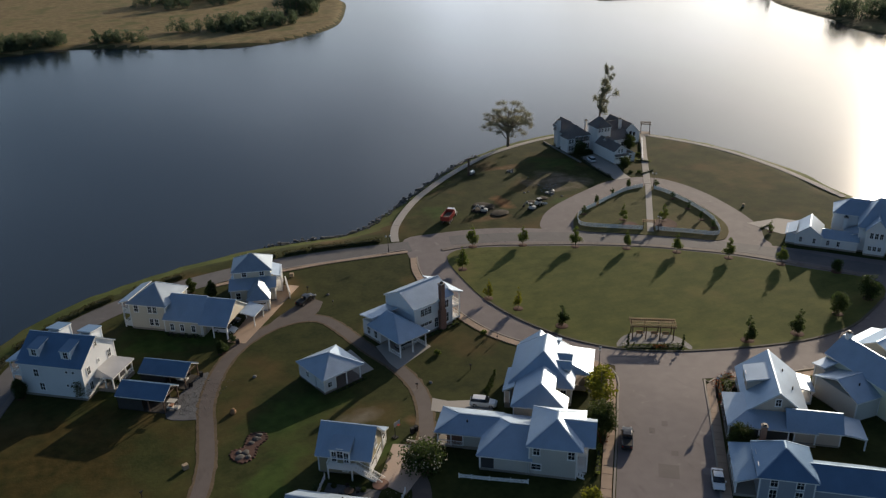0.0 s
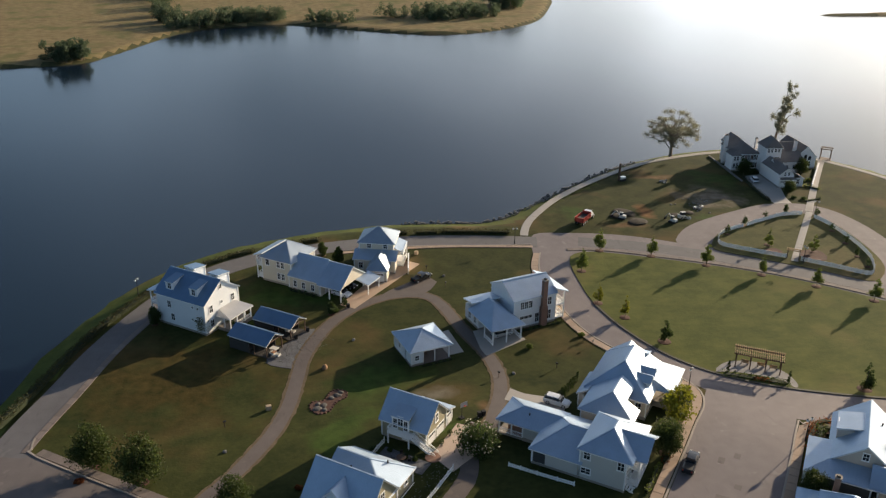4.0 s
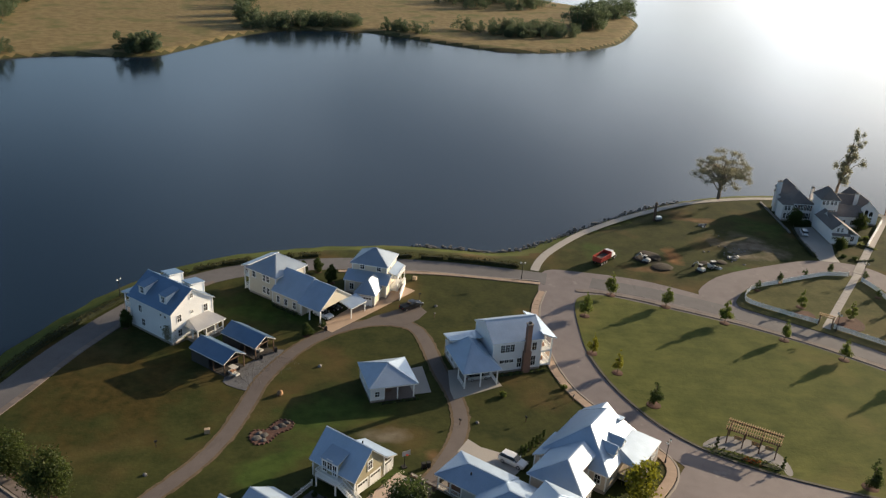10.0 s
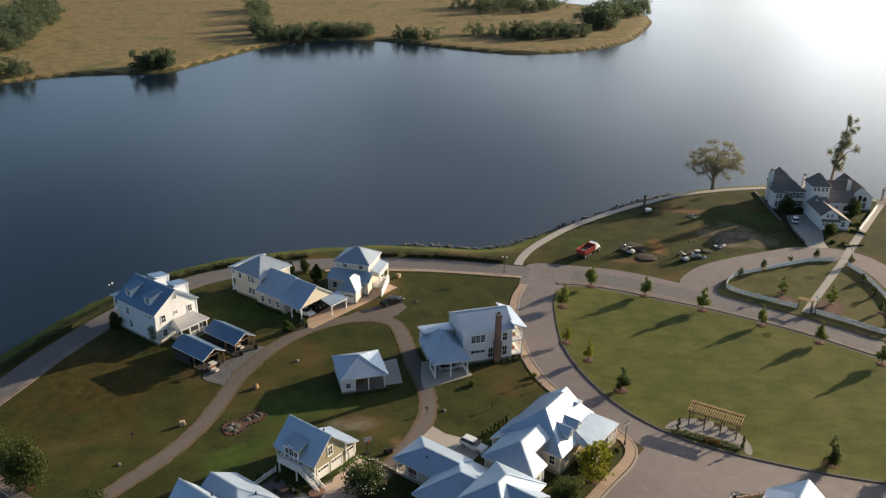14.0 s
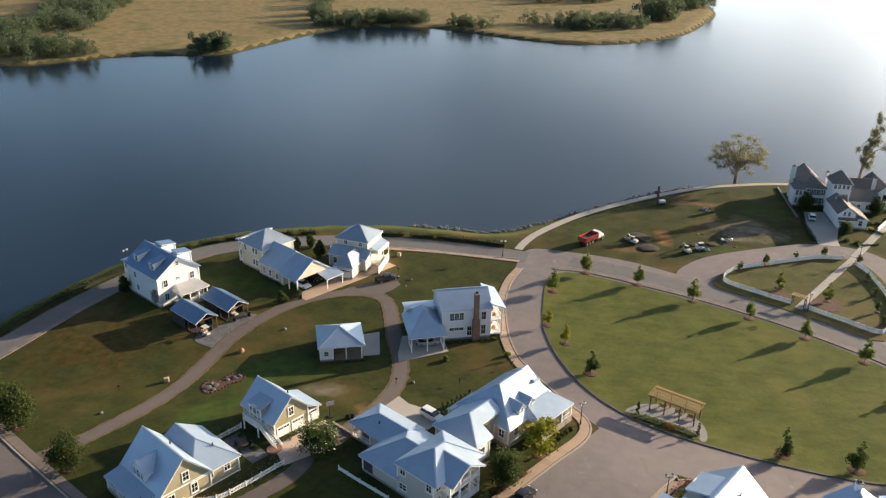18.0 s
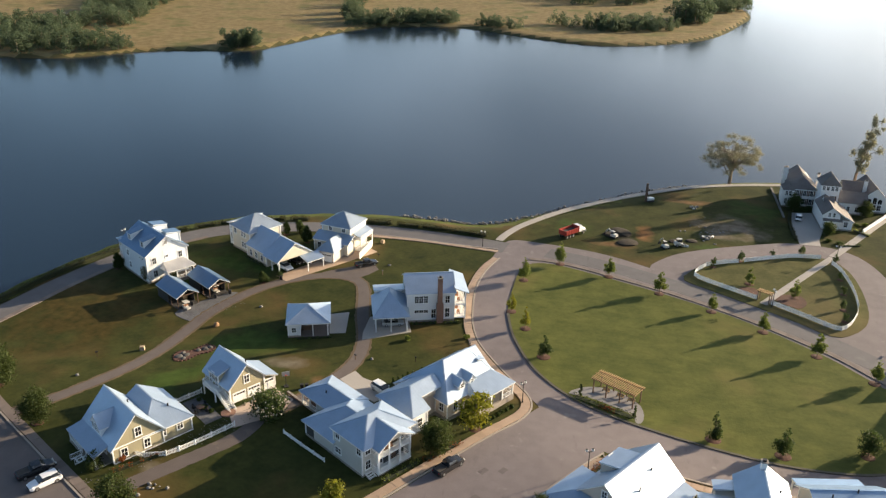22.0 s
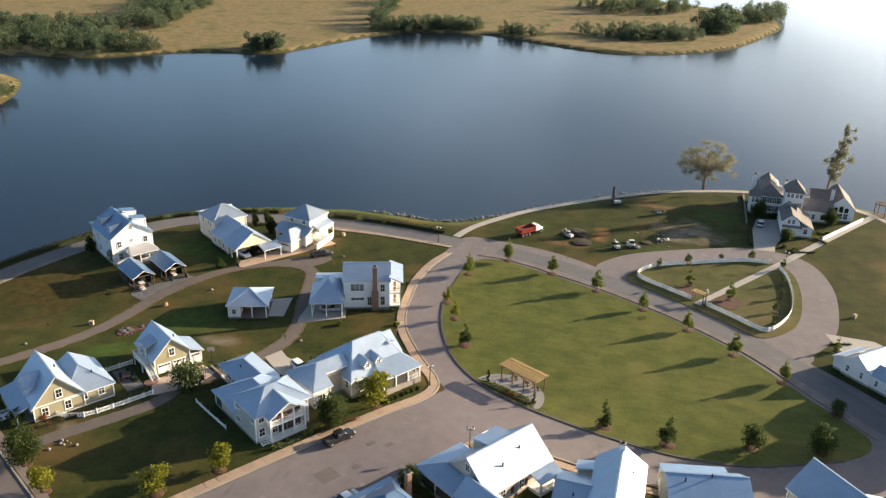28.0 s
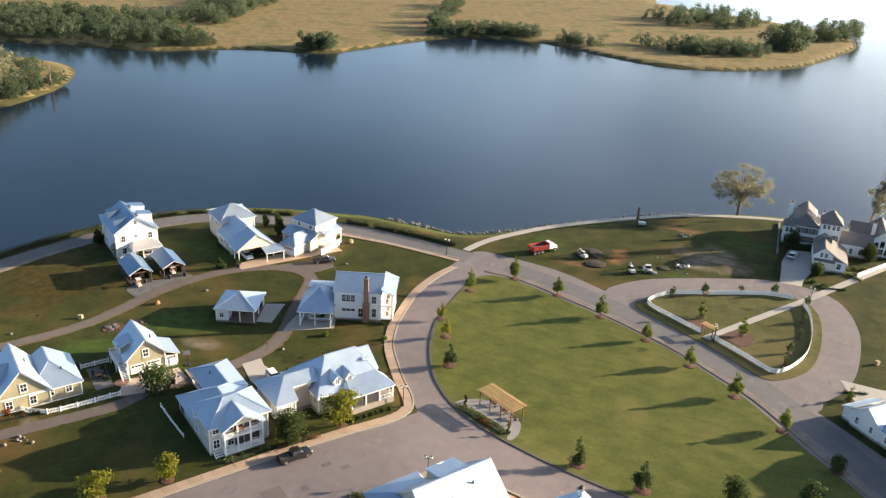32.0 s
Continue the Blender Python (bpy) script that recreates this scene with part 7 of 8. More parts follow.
def street_lamp(spots):
    e = thing("street_lamp", Matrix(), "black iron street lamp with two white globes", "street lamp", "street lamps")
    part("post", tube(bmesh.new(), [(0, 0, 0), (0, 0, 0.9), (0, 0, 1.0), (0, 0, 4.2)], [0.16, 0.13, 0.08, 0.06], 8), IRON, e)
    part("arm", bar(bmesh.new(), (-0.5, 0, 4.1), (0.5, 0, 4.1), 0.07), IRON, e)
    for s in (-1, 1):
        g = part("globe", lathe(bmesh.new(), [(0.08, 0), (0.2, 0.14), (0.24, 0.3), (0.16, 0.46), (0.04, 0.52)], 10), LAMPGLASS, e, "white lamp globe")
        g.matrix_basis = Matrix.Translation((0.5 * s, 0, 4.12))
        c = part("cap", lathe(bmesh.new(), [(0.2, 0.46), (0.05, 0.62)], 8), IRON, g)
    for i, (x, y) in enumerate(spots):
        if i:
            copy_thing(e, pose(x, y, 0, 0, 0, (i * 50) % 180))
        else:
            e.matrix_basis = pose(x, y, 0)


setting(plate("brick_patio", [(-31.8 + 1.3 * math.cos(k * 0.449), 106.1 + 1.3 * math.sin(k * 0.449)) for k in range(14)], -0.02, 0.1, BRICK), "round red brick patio at the stair foot", "patio")
street_lamp([(-2.2, 192.2), uv(-49.2 - 2.4, 112.3), (68.4, 175.0), (88.3, 206.4), uv(-31.4, 105.0), (-92.6, 168.5)])


def pergola():
    e = thing("pergola", pose(34.6, 128.4, 0.05, 0, 0, -27.5), "timber pergola with close slats on dark posts", "pergola")
    for x in (-4.1, -1.4, 1.4, 4.1):
        for y in (-1.5, 1.5):
            part("post", box(bmesh.new(), x - 0.1, x + 0.1, y - 0.1, y + 0.1, 0, 3.1), DARKWOOD, e)
    for y in (-1.5, 1.5):
        part("beam", box(bmesh.new(), -4.6, 4.6, y - 0.09, y + 0.09, 2.95, 3.25), DARKWOOD, e)
    me = box_mesh("slat", WOOD, 0.09, 4.0, 0.14)
    for k in range(24):
        shared("slat", me, e, Matrix.Translation((-4.5 + k * 9 / 23, 0, 3.25)))
    for y in (-1.2, 0, 1.2):
        part("purlin", box(bmesh.new(), -4.7, 4.7, y - 0.05, y + 0.05, 3.45, 3.53), WOOD, e)
    for x in (-2.4, 0.6, 2.9):
        b = thing("garden_bench", pose(34.6 + 0.887 * x + 0.46 * 0.3, 128.4 - 0.462 * x + 0.3, 0.14, 0, 0, -27.5), "dark slatted garden bench under the pergola", "bench", "benches under the pergola")
        part("seat", box(bmesh.new(), -0.7, 0.7, -0.25, 0.25, 0.4, 0.47), WOOD, b)
        part("backrest", box(bmesh.new(), -0.7, 0.7, 0.2, 0.26, 0.47, 0.9), WOOD, b)
        for lx in (-0.6, 0.6):
            part("leg", box(bmesh.new(), lx - 0.04, lx + 0.04, -0.22, 0.22, 0, 0.4), IRON, b)


PLAZA = mat("grey_concrete", (0.21, 0.20, 0.195), 0.85, var=0.12)
setting(plate("plaza", spline([(25.8, 127.6), (27.6, 129.8), (30.5, 131.0), (34.5, 130.6), (38.2, 127.8), (39.5, 125.2), (39.6, 122.4), (39.0, 121.0), (38.2, 121.2), (37.6, 123.2), (33.8, 125.4), (29.2, 127.2)], True, 1.0), -0.05, 0.17, PLAZA), "pale concrete plaza under the pergola", "pavement")
pergola()
hedge([(27.2, 126.6), (30.5, 125.2), (34, 123.8), (37.4, 122.4)], 2.5, 0.75, "dark green planted bed below the pergola", LEAF_DARK, 60)
hedge([(32.4, 124.4), (34.2, 123.6)], 1.5, 0.75, "orange-red flowers in the planted bed", LEAF_RED, 60)
for x, y in ((28.0, 127.2), (38.0, 122.6)):
    ob = tree("cypress", R, 2.6, 1.1, 6, 420, 0.12, LEAF_DARK, "small dark columnar shrub beside the pergola", 0.05, 3, 0.08, "cone")
    ob.matrix_basis = pose(x, y, 0.14)
gate = thing("garden_arbour", pose(67.0, 177.6, 0.1, 0, 0, -33), "small brown timber arbour over the island path", "arbour")
for x in (-1.4, 1.4):
    for y in (-0.6, 0.6):
        part("post", box(bmesh.new(), x - 0.09, x + 0.09, y - 0.09, y + 0.09, 0, 2.4), DARKWOOD, gate)
for y in (-0.6, 0.6):
    part("beam", box(bmesh.new(), -1.8, 1.8, y - 0.06, y + 0.06, 2.3, 2.5), WOOD, gate)
for k in range(9):
    part("slat", box(bmesh.new(), -1.7 + k * 0.42, -1.62 + k * 0.42, -0.9, 0.9, 2.5, 2.62), WOOD, gate)
for pts in ([(61.5, 181.6), (64.6, 179.2), (66.4, 181.6), (65.6, 184.2), (62.8, 184)], [(69.8, 178.6), (74.2, 175.6), (76.6, 178.6), (75.8, 182.4), (71.6, 182)]):
    setting(plate("mulch_bed", spline(pts, True, 1.0), 0.1, 0.2, MULCH), "red-brown mulch bed by the island path", "bed")
lookout = thing("lookout", pose(120.2, 258.6, -0.4, 0, 0, -35), "small timber lookout shelter at the water", "shelter")
for x in (-1.6, 1.6):
    for y in (-1.4, 1.4):
        part("post", box(bmesh.new(), x - 0.13, x + 0.13, y - 0.13, y + 0.13, 0, 4.2), DARKWOOD, lookout)
part("deck", box(bmesh.new(), -1.9, 1.9, -1.7, 1.7, 0.2, 0.45), DARKWOOD, lookout)
for y in (-1.4, 1.4):
    part("beam", box(bmesh.new(), -2.0, 2.0, y - 0.1, y + 0.1, 4.0, 4.3), DARKWOOD, lookout)
for k in range(8):
    part("slat", box(bmesh.new(), -1.9 + k * 0.52, -1.8 + k * 0.52, -1.8, 1.8, 4.3, 4.45), DARKWOOD, lookout)
for x in (-1.6, 1.6):
    part("railing", box(bmesh.new(), x - 0.05, x + 0.05, -1.4, 1.4, 1.2, 1.35), DARKWOOD, lookout)


def stone(x, y, r, h, label, material=ROCK, name="boulder", category="rock"):
    bm = bmesh.new()
    bmesh.ops.create_icosphere(bm, subdivisions=2, radius=1)
    for v in bm.verts:
        k = 1 + 0.22 * noise.noise(v.co * 1.7 + Vector((x, y, 0)))
        v.co = Vector((v.co.x * r * k, v.co.y * r * 0.8 * k, max(-0.25, v.co.z) * h * k))
    ob = link_mesh(name, bm, material)
    ob.matrix_basis = pose(x, y, h * 0.2, 0, 0, x * 31)
    return tagged(ob, label, category)


# ---- vehicles ----
def loft(bm, rows):
    """A body from cross rows: x, half width low, half width high, z low, z high."""
    rings = []
    for x, wl, wh, zl, zh in rows:
        zm = zl + (zh - zl) * 0.55
        rings.append([bm.verts.new(p) for p in ((x, -wl, zl), (x, wl, zl), (x, wl + 0.03, zm), (x, wh, zh), (x, -wh, zh), (x, -wl - 0.03, zm))])
    for a, b in zip(rings, rings[1:]):
        for k in range(6):
            bm.faces.new((a[k], a[(k + 1) % 6], b[(k + 1) % 6], b[k]))
    bm.faces.new(rings[0][::-1]), bm.faces.new(rings[-1])
    return bm


def wheel(parent, x, y, r, w=0.24):
    t = part("wheel", lathe(bmesh.new(), [(r * 0.62, -w / 2), (r * 0.92, -w / 2), (r, -w / 2 + 0.05), (r, w / 2 - 0.05), (r * 0.92, w / 2), (r * 0.62, w / 2)], 12), RUBBER, parent)
    t.matrix_basis = pose(x, y, r, 90, 0, 0)
    part("rim", lathe(bmesh.new(), [(r * 0.6, -w / 2 - 0.01), (r * 0.25, -w / 2 + 0.03), (r * 0.25, w / 2 - 0.03), (r * 0.6, w / 2 + 0.01)], 12), CHROME, t)


def car(kind, paint, x, y, ang, label, z=0.06):
    """A car whose nose points along +x."""
    names = {"suv": "suv", "sedan": "sedan", "pickup": "pickup_truck"}
    e = thing(names[kind], pose(x, y, z, 0, 0, ang), label, "car")
    L = {"suv": 4.8, "sedan": 4.7, "pickup": 5.7}[kind]
    hl, hood, belt, top = L / 2, {"suv": 1.05, "sedan": 0.92, "pickup": 1.12}[kind], {"suv": 1.12, "sedan": 0.98, "pickup": 1.15}[kind], {"suv": 1.72, "sedan": 1.45, "pickup": 1.82}[kind]
    part("body", loft(bmesh.new(), [(-hl, 0.78, 0.72, 0.42, belt * 0.92), (-hl + 0.25, 0.9, 0.86, 0.3, belt), (0.1, 0.93, 0.88, 0.28, belt), (hl - 1.4, 0.92, 0.86, 0.28, hood), (hl - 0.35, 0.88, 0.78, 0.3, hood * 0.9), (hl, 0.74, 0.62, 0.42, hood * 0.72)]), paint, e)
    c0, c1, c2, c3 = {"suv": (-hl + 0.1, -hl + 0.55, 0.35, 1.05), "sedan": (-hl + 0.55, -0.95, 0.3, 1.15), "pickup": (-0.75, -0.6, 0.75, 1.4)}[kind]
    part("glass", loft(bmesh.new(), [(c0, 0.8, 0.74, belt - 0.05, belt + 0.02), (c1, 0.82, 0.66, belt - 0.05, top - 0.06), (c2, 0.82, 0.66, belt - 0.05, top - 0.06), (c3, 0.8, 0.72, belt - 0.05, belt + 0.02)]), GLASS, e)
    part("roof", loft(bmesh.new(), [(c1 - 0.05, 0.66, 0.6, top - 0.07, top - 0.02), ((c1 + c2) / 2, 0.69, 0.62, top - 0.07, top), (c2 + 0.03, 0.66, 0.6, top - 0.07, top - 0.02)]), paint, e)
    if kind == "pickup":
        part("bed", box(bmesh.new(), -hl + 0.15, -0.95, -0.72, 0.72, belt - 0.02, belt + 0.02), DARKIN, e)
    for s in (-1, 1):
        part("pillar", bar(bmesh.new(), ((c1 + c2) / 2, s * 0.85, belt), ((c1 + c2) / 2, s * 0.67, top - 0.06), 0.12, 0.05), paint, e)
        part("headlight", box(bmesh.new(), hl - 0.16, hl + 0.01, s * 0.62 - 0.16, s * 0.62 + 0.16, hood * 0.62, hood * 0.76), LAMPGLASS, e)
        part("tail_light", box(bmesh.new(), -hl - 0.02, -hl + 0.1, s * 0.66 - 0.1, s * 0.66 + 0.1, belt * 0.7, belt * 0.88), REDLENS, e)
        part("mirror", box(bmesh.new(), c3 - 0.35, c3 - 0.2, s * 0.98 - 0.1, s * 0.98 + 0.1, belt, belt + 0.16), paint, e)
        for wx in (-hl + 0.95, hl - 0.95):
            wheel(e, wx, s * 0.82, 0.38 if kind != "sedan" else 0.33)
    part("bumper", box(bmesh.new(), hl - 0.08, hl + 0.06, -0.72, 0.72, 0.36, 0.56, 0.04), RUBBER, e)
    part("bumper", box(bmesh.new(), -hl - 0.06, -hl + 0.08, -0.74, 0.74, 0.38, 0.58, 0.04), RUBBER, e)
    return e


car("pickup", CARBLACK, 9.1, 100.6, 57, "black pickup truck parked at the kerb")
car("suv", CARWHITE, -7.9, 119.4, -33, "white suv parked on the concrete drive", 0.1)
car("suv", CARWHITE, -50.3, 81.6, 57 + 180, "white suv parked at the roadside")
car("pickup", CARBLACK, -53.4, 83.7, 57, "black pickup truck parked at the roadside")
car("suv", CARWHITE, *uv(-129.6, 113.4), -33, "white suv under the gabled carport", 0.1)
car("sedan", CARBLACK, *uv(-130.8, 117.6), -33, "dark sedan under the gabled carport", 0.1)
car("pickup", CARBLACK, -28.2, 172.6, 40, "black pickup truck beside the white wall", 0.08)
car("sedan", CARSILVER, -13.4, 144.8, 20, "silver-green sedan under the white carport", 0.1)
car("suv", CARWHITE, 84.0, 236.6, 80, "white suv on the mansion drive", 0.08)
car("sedan", CARWHITE, 16.2, 86.2, 237, "white sedan parked at the kerb")


def dump_truck(x, y, ang):
    e = thing("dump_truck", pose(x, y, 0, 0, 0, ang), "dump truck with a red tipper body and white cab", "truck")
    part("chassis", box(bmesh.new(), -4.0, 4.2, -0.5, 0.5, 0.75, 1.05), IRON, e)
    bm = bmesh.new()
    bmesh.ops.create_cube(bm, size=0.001)
    box(bm, -4.2, 1.2, -1.25, 1.25, 1.15, 1.3)
    for s in (-1, 1):
        box(bm, -4.2, 1.2, s * 1.25 - 0.07, s * 1.25 + 0.07, 1.2, 2.5)
    box(bm, 1.06, 1.2, -1.25, 1.25, 1.3, 2.8), box(bm, -4.2, -4.06, -1.25, 1.25, 1.3, 2.4)
    bed = part("tipper_body", bm, RED, e, "red steel tipper body")
    for s in (-1, 1):
        for k in range(6):
            part("rib", box(bmesh.new(), -3.9 + k * 0.95, -3.78 + k * 0.95, s * 1.36 - 0.06, s * 1.36 + 0.06, 1.25, 2.5), RED, bed)
    part("load", box(bmesh.new(), -4.0, 1.0, -1.15, 1.15, 1.3, 2.0, 0.3), DARKIN, bed)
    part("cab", loft(bmesh.new(), [(1.4, 1.1, 1.05, 1.0, 2.7), (2.5, 1.1, 1.0, 1.0, 2.75), (2.8, 1.1, 0.95, 1.0, 1.95)]), CARWHITE, e)
    part("windscreen", box(bmesh.new(), 2.5, 2.72, -0.85, 0.85, 1.98, 2.6), GLASS, e)
    part("hood", loft(bmesh.new(), [(2.8, 0.95, 0.8, 0.9, 1.9), (4.2, 0.8, 0.65, 0.9, 1.6)]), CARWHITE, e)
    part("bumper", box(bmesh.new(), 4.15, 4.4, -1.1, 1.1, 0.5, 0.9), CHROME, e)
    for wx in (-3.3, -2.1, -0.9, 3.3):
        for s in (-1, 1):
            wheel(e, wx, s * 1.0, 0.52, 0.36)


def digger(x, y, ang, label, reach=1.0):
    e = thing("excavator", pose(x, y, 0, 0, 0, ang) @ Matrix.Scale(0.74, 4), label, "excavator")
    for s in (-1, 1):
        part("track", loft(bmesh.new(), [(-1.5, 0.22, 0.22, 0.3, 0.55), (-1.2, 0.24, 0.24, 0.0, 0.75), (1.2, 0.24, 0.24, 0.0, 0.75), (1.5, 0.22, 0.22, 0.3, 0.55)]), RUBBER, e).matrix_basis = Matrix.Translation((0, s * 0.85, 0))
    part("body", loft(bmesh.new(), [(-1.5, 0.8, 0.7, 0.75, 1.6), (-0.4, 0.9, 0.8, 0.7, 1.75), (0.9, 0.85, 0.75, 0.7, 1.4)]), YELLOWMACH, e)
    part("cab", loft(bmesh.new(), [(-0.2, 0.5, 0.42, 1.3, 2.6), (0.9, 0.5, 0.4, 1.3, 2.5)]), GLASS, e)
    part("cab_roof", box(bmesh.new(), -0.3, 1.0, -0.5, 0.5, 2.6, 2.68), YELLOWMACH, e)
    boom = part("boom", bar(bar(bmesh.new(), (0.8, -0.5, 1.2), (2.4 * reach, -0.5, 2.9), 0.25, 0.35), (2.4 * reach, -0.5, 2.9), (3.9 * reach, -0.5, 1.3), 0.22, 0.3), YELLOWMACH, e)
    part("bucket", loft(bmesh.new(), [(3.5 * reach, 0.4, 0.4, 0.3, 1.3), (4.2 * reach, 0.4, 0.4, 0.15, 0.8)]), IRON, boom).matrix_basis = Matrix.Translation((0, -0.5, 0))


def loader(x, y, ang, label):
    e = thing("skid_loader", pose(x, y, 0, 0, 0, ang), label, "loader")
    part("body", loft(bmesh.new(), [(-1.2, 0.6, 0.55, 0.4, 1.3), (0.2, 0.65, 0.6, 0.3, 1.3), (1.0, 0.6, 0.55, 0.3, 0.8)]), YELLOWMACH, e)
    part("cab", loft(bmesh.new(), [(-0.6, 0.5, 0.45, 1.2, 2.05), (0.6, 0.5, 0.42, 1.0, 2.0)]), GLASS, e)
    part("cab_roof", box(bmesh.new(), -0.7, 0.7, -0.5, 0.5, 2.05, 2.12), YELLOWMACH, e)
    for s in (-1, 1):
        part("arm", bar(bmesh.new(), (-1.1, s * 0.75, 1.35), (1.6, s * 0.75, 0.5), 0.14, 0.2), YELLOWMACH, e)
        for wx in (-0.7, 0.6):
            wheel(e, wx, s * 0.75, 0.4, 0.28)
    part("bucket", loft(bmesh.new(), [(1.5, 0.85, 0.85, 0.1, 0.75), (2.2, 0.85, 0.85, 0.05, 0.2)]), IRON, e)


SPOIL = mat("dug_earth", (0.032, 0.024, 0.015), 0.95, var=0.35, fine=2.0, bumpy=0.8)
dump_truck(20.4, 206.6, 52)
digger(31.5, 207.7, 150, "white compact excavator on the bare soil")
digger(45.1, 204.0, 125, "white compact excavator with a folded arm")
loader(48.8, 206.6, 20, "white skid loader on the bare soil")
for x, y, n, lab in ((54.6, 238.0, 5, "pale building rubbish heap on the grass"), (56.6, 214.0, 9, "pale broken concrete heap on the soil"), (50.4, 206.9, 4, "pale building rubbish heap on the grass")):
    e = thing("rubble_heap", pose(x, y, 0), lab, "rubble")
    for k in range(n):
        b = part("chunk", box(bmesh.new(), -0.5, 0.5, -0.35, 0.35, -0.1, 0.35, 0.1), YELLOWMACH if k % 2 else ROCK, e)
        b.matrix_basis = pose(float(R.normal()) * 1.1, float(R.normal()) * 0.6, 0.1, float(R.uniform(-20, 20)), float(R.uniform(-20, 20)), float(R.uniform(0, 180))) @ Matrix.Scale(float(R.uniform(0.6, 1.3)), 4)
for x, y, r, hh in ((33.4, 212.2, 3.4, 0.6), (35.4, 205.0, 3.0, 0.5), (30.6, 210.0, 2.2, 0.45), (47.6, 209.6, 1.5, 0.3), (52.4, 211.0, 1.6, 0.3)):
    stone(x, y, r, hh, "dark heap of dug earth", SPOIL, "earth_mound", "earth mound")
rig = thing("drill_rig", pose(40.2, 239.6, 0, 0, 0, 30), "small tracked drill rig with a tall dark mast", "drill rig")
part("mast", box(bmesh.new(), -0.25, 0.25, -0.25, 0.25, 0.2, 6.0), DARKWOOD, rig)
part("brace", bar(bmesh.new(), (1.2, 0, 0.8), (0.2, 0, 3.4), 0.14), IRON, rig)
part("body", loft(bmesh.new(), [(0.4, 0.6, 0.5, 0.5, 1.5), (2.6, 0.6, 0.5, 0.5, 1.3)]), CARSILVER, rig)
for s in (-1, 1):
    part("track", loft(bmesh.new(), [(0.2, 0.2, 0.2, 0.25, 0.4), (0.5, 0.2, 0.2, 0, 0.6), (2.4, 0.2, 0.2, 0, 0.6), (2.7, 0.2, 0.2, 0.25, 0.4)]), RUBBER, rig).matrix_basis = Matrix.Translation((0, s * 0.6, 0))

# ---- small things ----
HAY = mat("straw", (0.40, 0.30, 0.20), 0.95, var=0.25)
stone(-49.7, 134.9, 0.72, 0.75, "rounded reddish tan boulder on the grass", TANROCK)
for x, y, r in ((-22.7, 174.2, 0.45), (-13.5, 130.2, 0.4), (-44.2, 145.4, 0.45), (-65.3, 110.4, 0.4)):
    stone(x, y, r, r * 0.8, "small pale stone on the grass")
for k in range(9):
    stone(-34.0 + float(R.normal()) * 1.0, 85.0 + float(R.normal()) * 0.6, float(R.uniform(0.15, 0.4)), float(R.uniform(0.15, 0.35)), "pale broken rock in a loose pile")
for k in range(20):
    x, y = 57 + float(R.normal()) * 5, 220 + float(R.normal()) * 4.5
    stone(x, y, float(R.uniform(0.2, 0.5)), float(R.uniform(0.12, 0.3)), "pale rubble on the bare soil", name="rubble", category="rubble")
util = thing("utility_box", pose(-59.2, 122.0, 0, 0, 0, 20), "tan metal utility box on the grass", "utility box")
part("body", box(bmesh.new(), -0.45, 0.45, -0.35, 0.35, 0, 0.8), HAY, util)
part("lid", box(bmesh.new(), -0.48, 0.48, -0.38, 0.38, 0.8, 0.88, 0.04), HAY, util)
copy_thing(util, pose(101.6, 181.2, 0, 0, 0, 50))
copy_thing(util, pose(-28.4, 187.6, 0, 0, 0, -20))
KIDNEY = [(-52.0, 121.8), (-50.6, 119.9), (-48.6, 120.6), (-47.4, 123.2), (-45.6, 124.8), (-45.8, 126.8), (-47.8, 127.2), (-48.9, 125.6), (-49.6, 124.0), (-51.6, 123.6)]
setting(plate("planting_bed", spline(KIDNEY, True, 0.8), -0.02, 0.09, REDMULCH), "kidney-shaped red mulch bed with grey rocks", "bed")
for p in spline(KIDNEY, True, 0.62):
    stone(p.x, p.y, 0.3, 0.16, "small brick-red border stone round a bed", REDMULCH, "border_stone", "stone")
for x, y, r in ((-50.7, 121.4, 0.9), (-49.6, 122.3, 0.8), (-50.6, 122.8, 0.6), (-49.4, 121.0, 0.6), (-47.2, 125.4, 0.8), (-46.6, 126.3, 0.6), (-48.2, 124.6, 0.6)):
    stone(x, y, r * 1.05, 0.3, "grey rock inside the mulch bed with shade in its colour", SHADEROCK)


def cart(x, y, ang):
    e = thing("golf_cart", pose(x, y, 0.06, 0, 0, ang), "tan golf cart with orange seat parked at the shed", "golf cart")
    part("body", loft(bmesh.new(), [(-1.1, 0.5, 0.45, 0.3, 0.8), (0.2, 0.52, 0.5, 0.28, 0.5), (1.1, 0.45, 0.35, 0.3, 0.75)]), YELLOWMACH, e)
    part("seat", box(bmesh.new(), -0.6, 0.0, -0.5, 0.5, 0.75, 0.95), CUSHION, e)
    part("canopy", box(bmesh.new(), -0.9, 0.7, -0.6, 0.6, 1.75, 1.82), YELLOWMACH, e)
    for cx in (-0.8, 0.6):
        for s in (-1, 1):
            part("strut", box(bmesh.new(), cx - 0.03, cx + 0.03, s * 0.52 - 0.03, s * 0.52 + 0.03, 0.7, 1.75), IRON, e)
            wheel(e, cx, s * 0.48, 0.24, 0.18)


cart(*uv(-126.4, 85.2), -33), cart(*uv(-129.5, 94.2), -33)


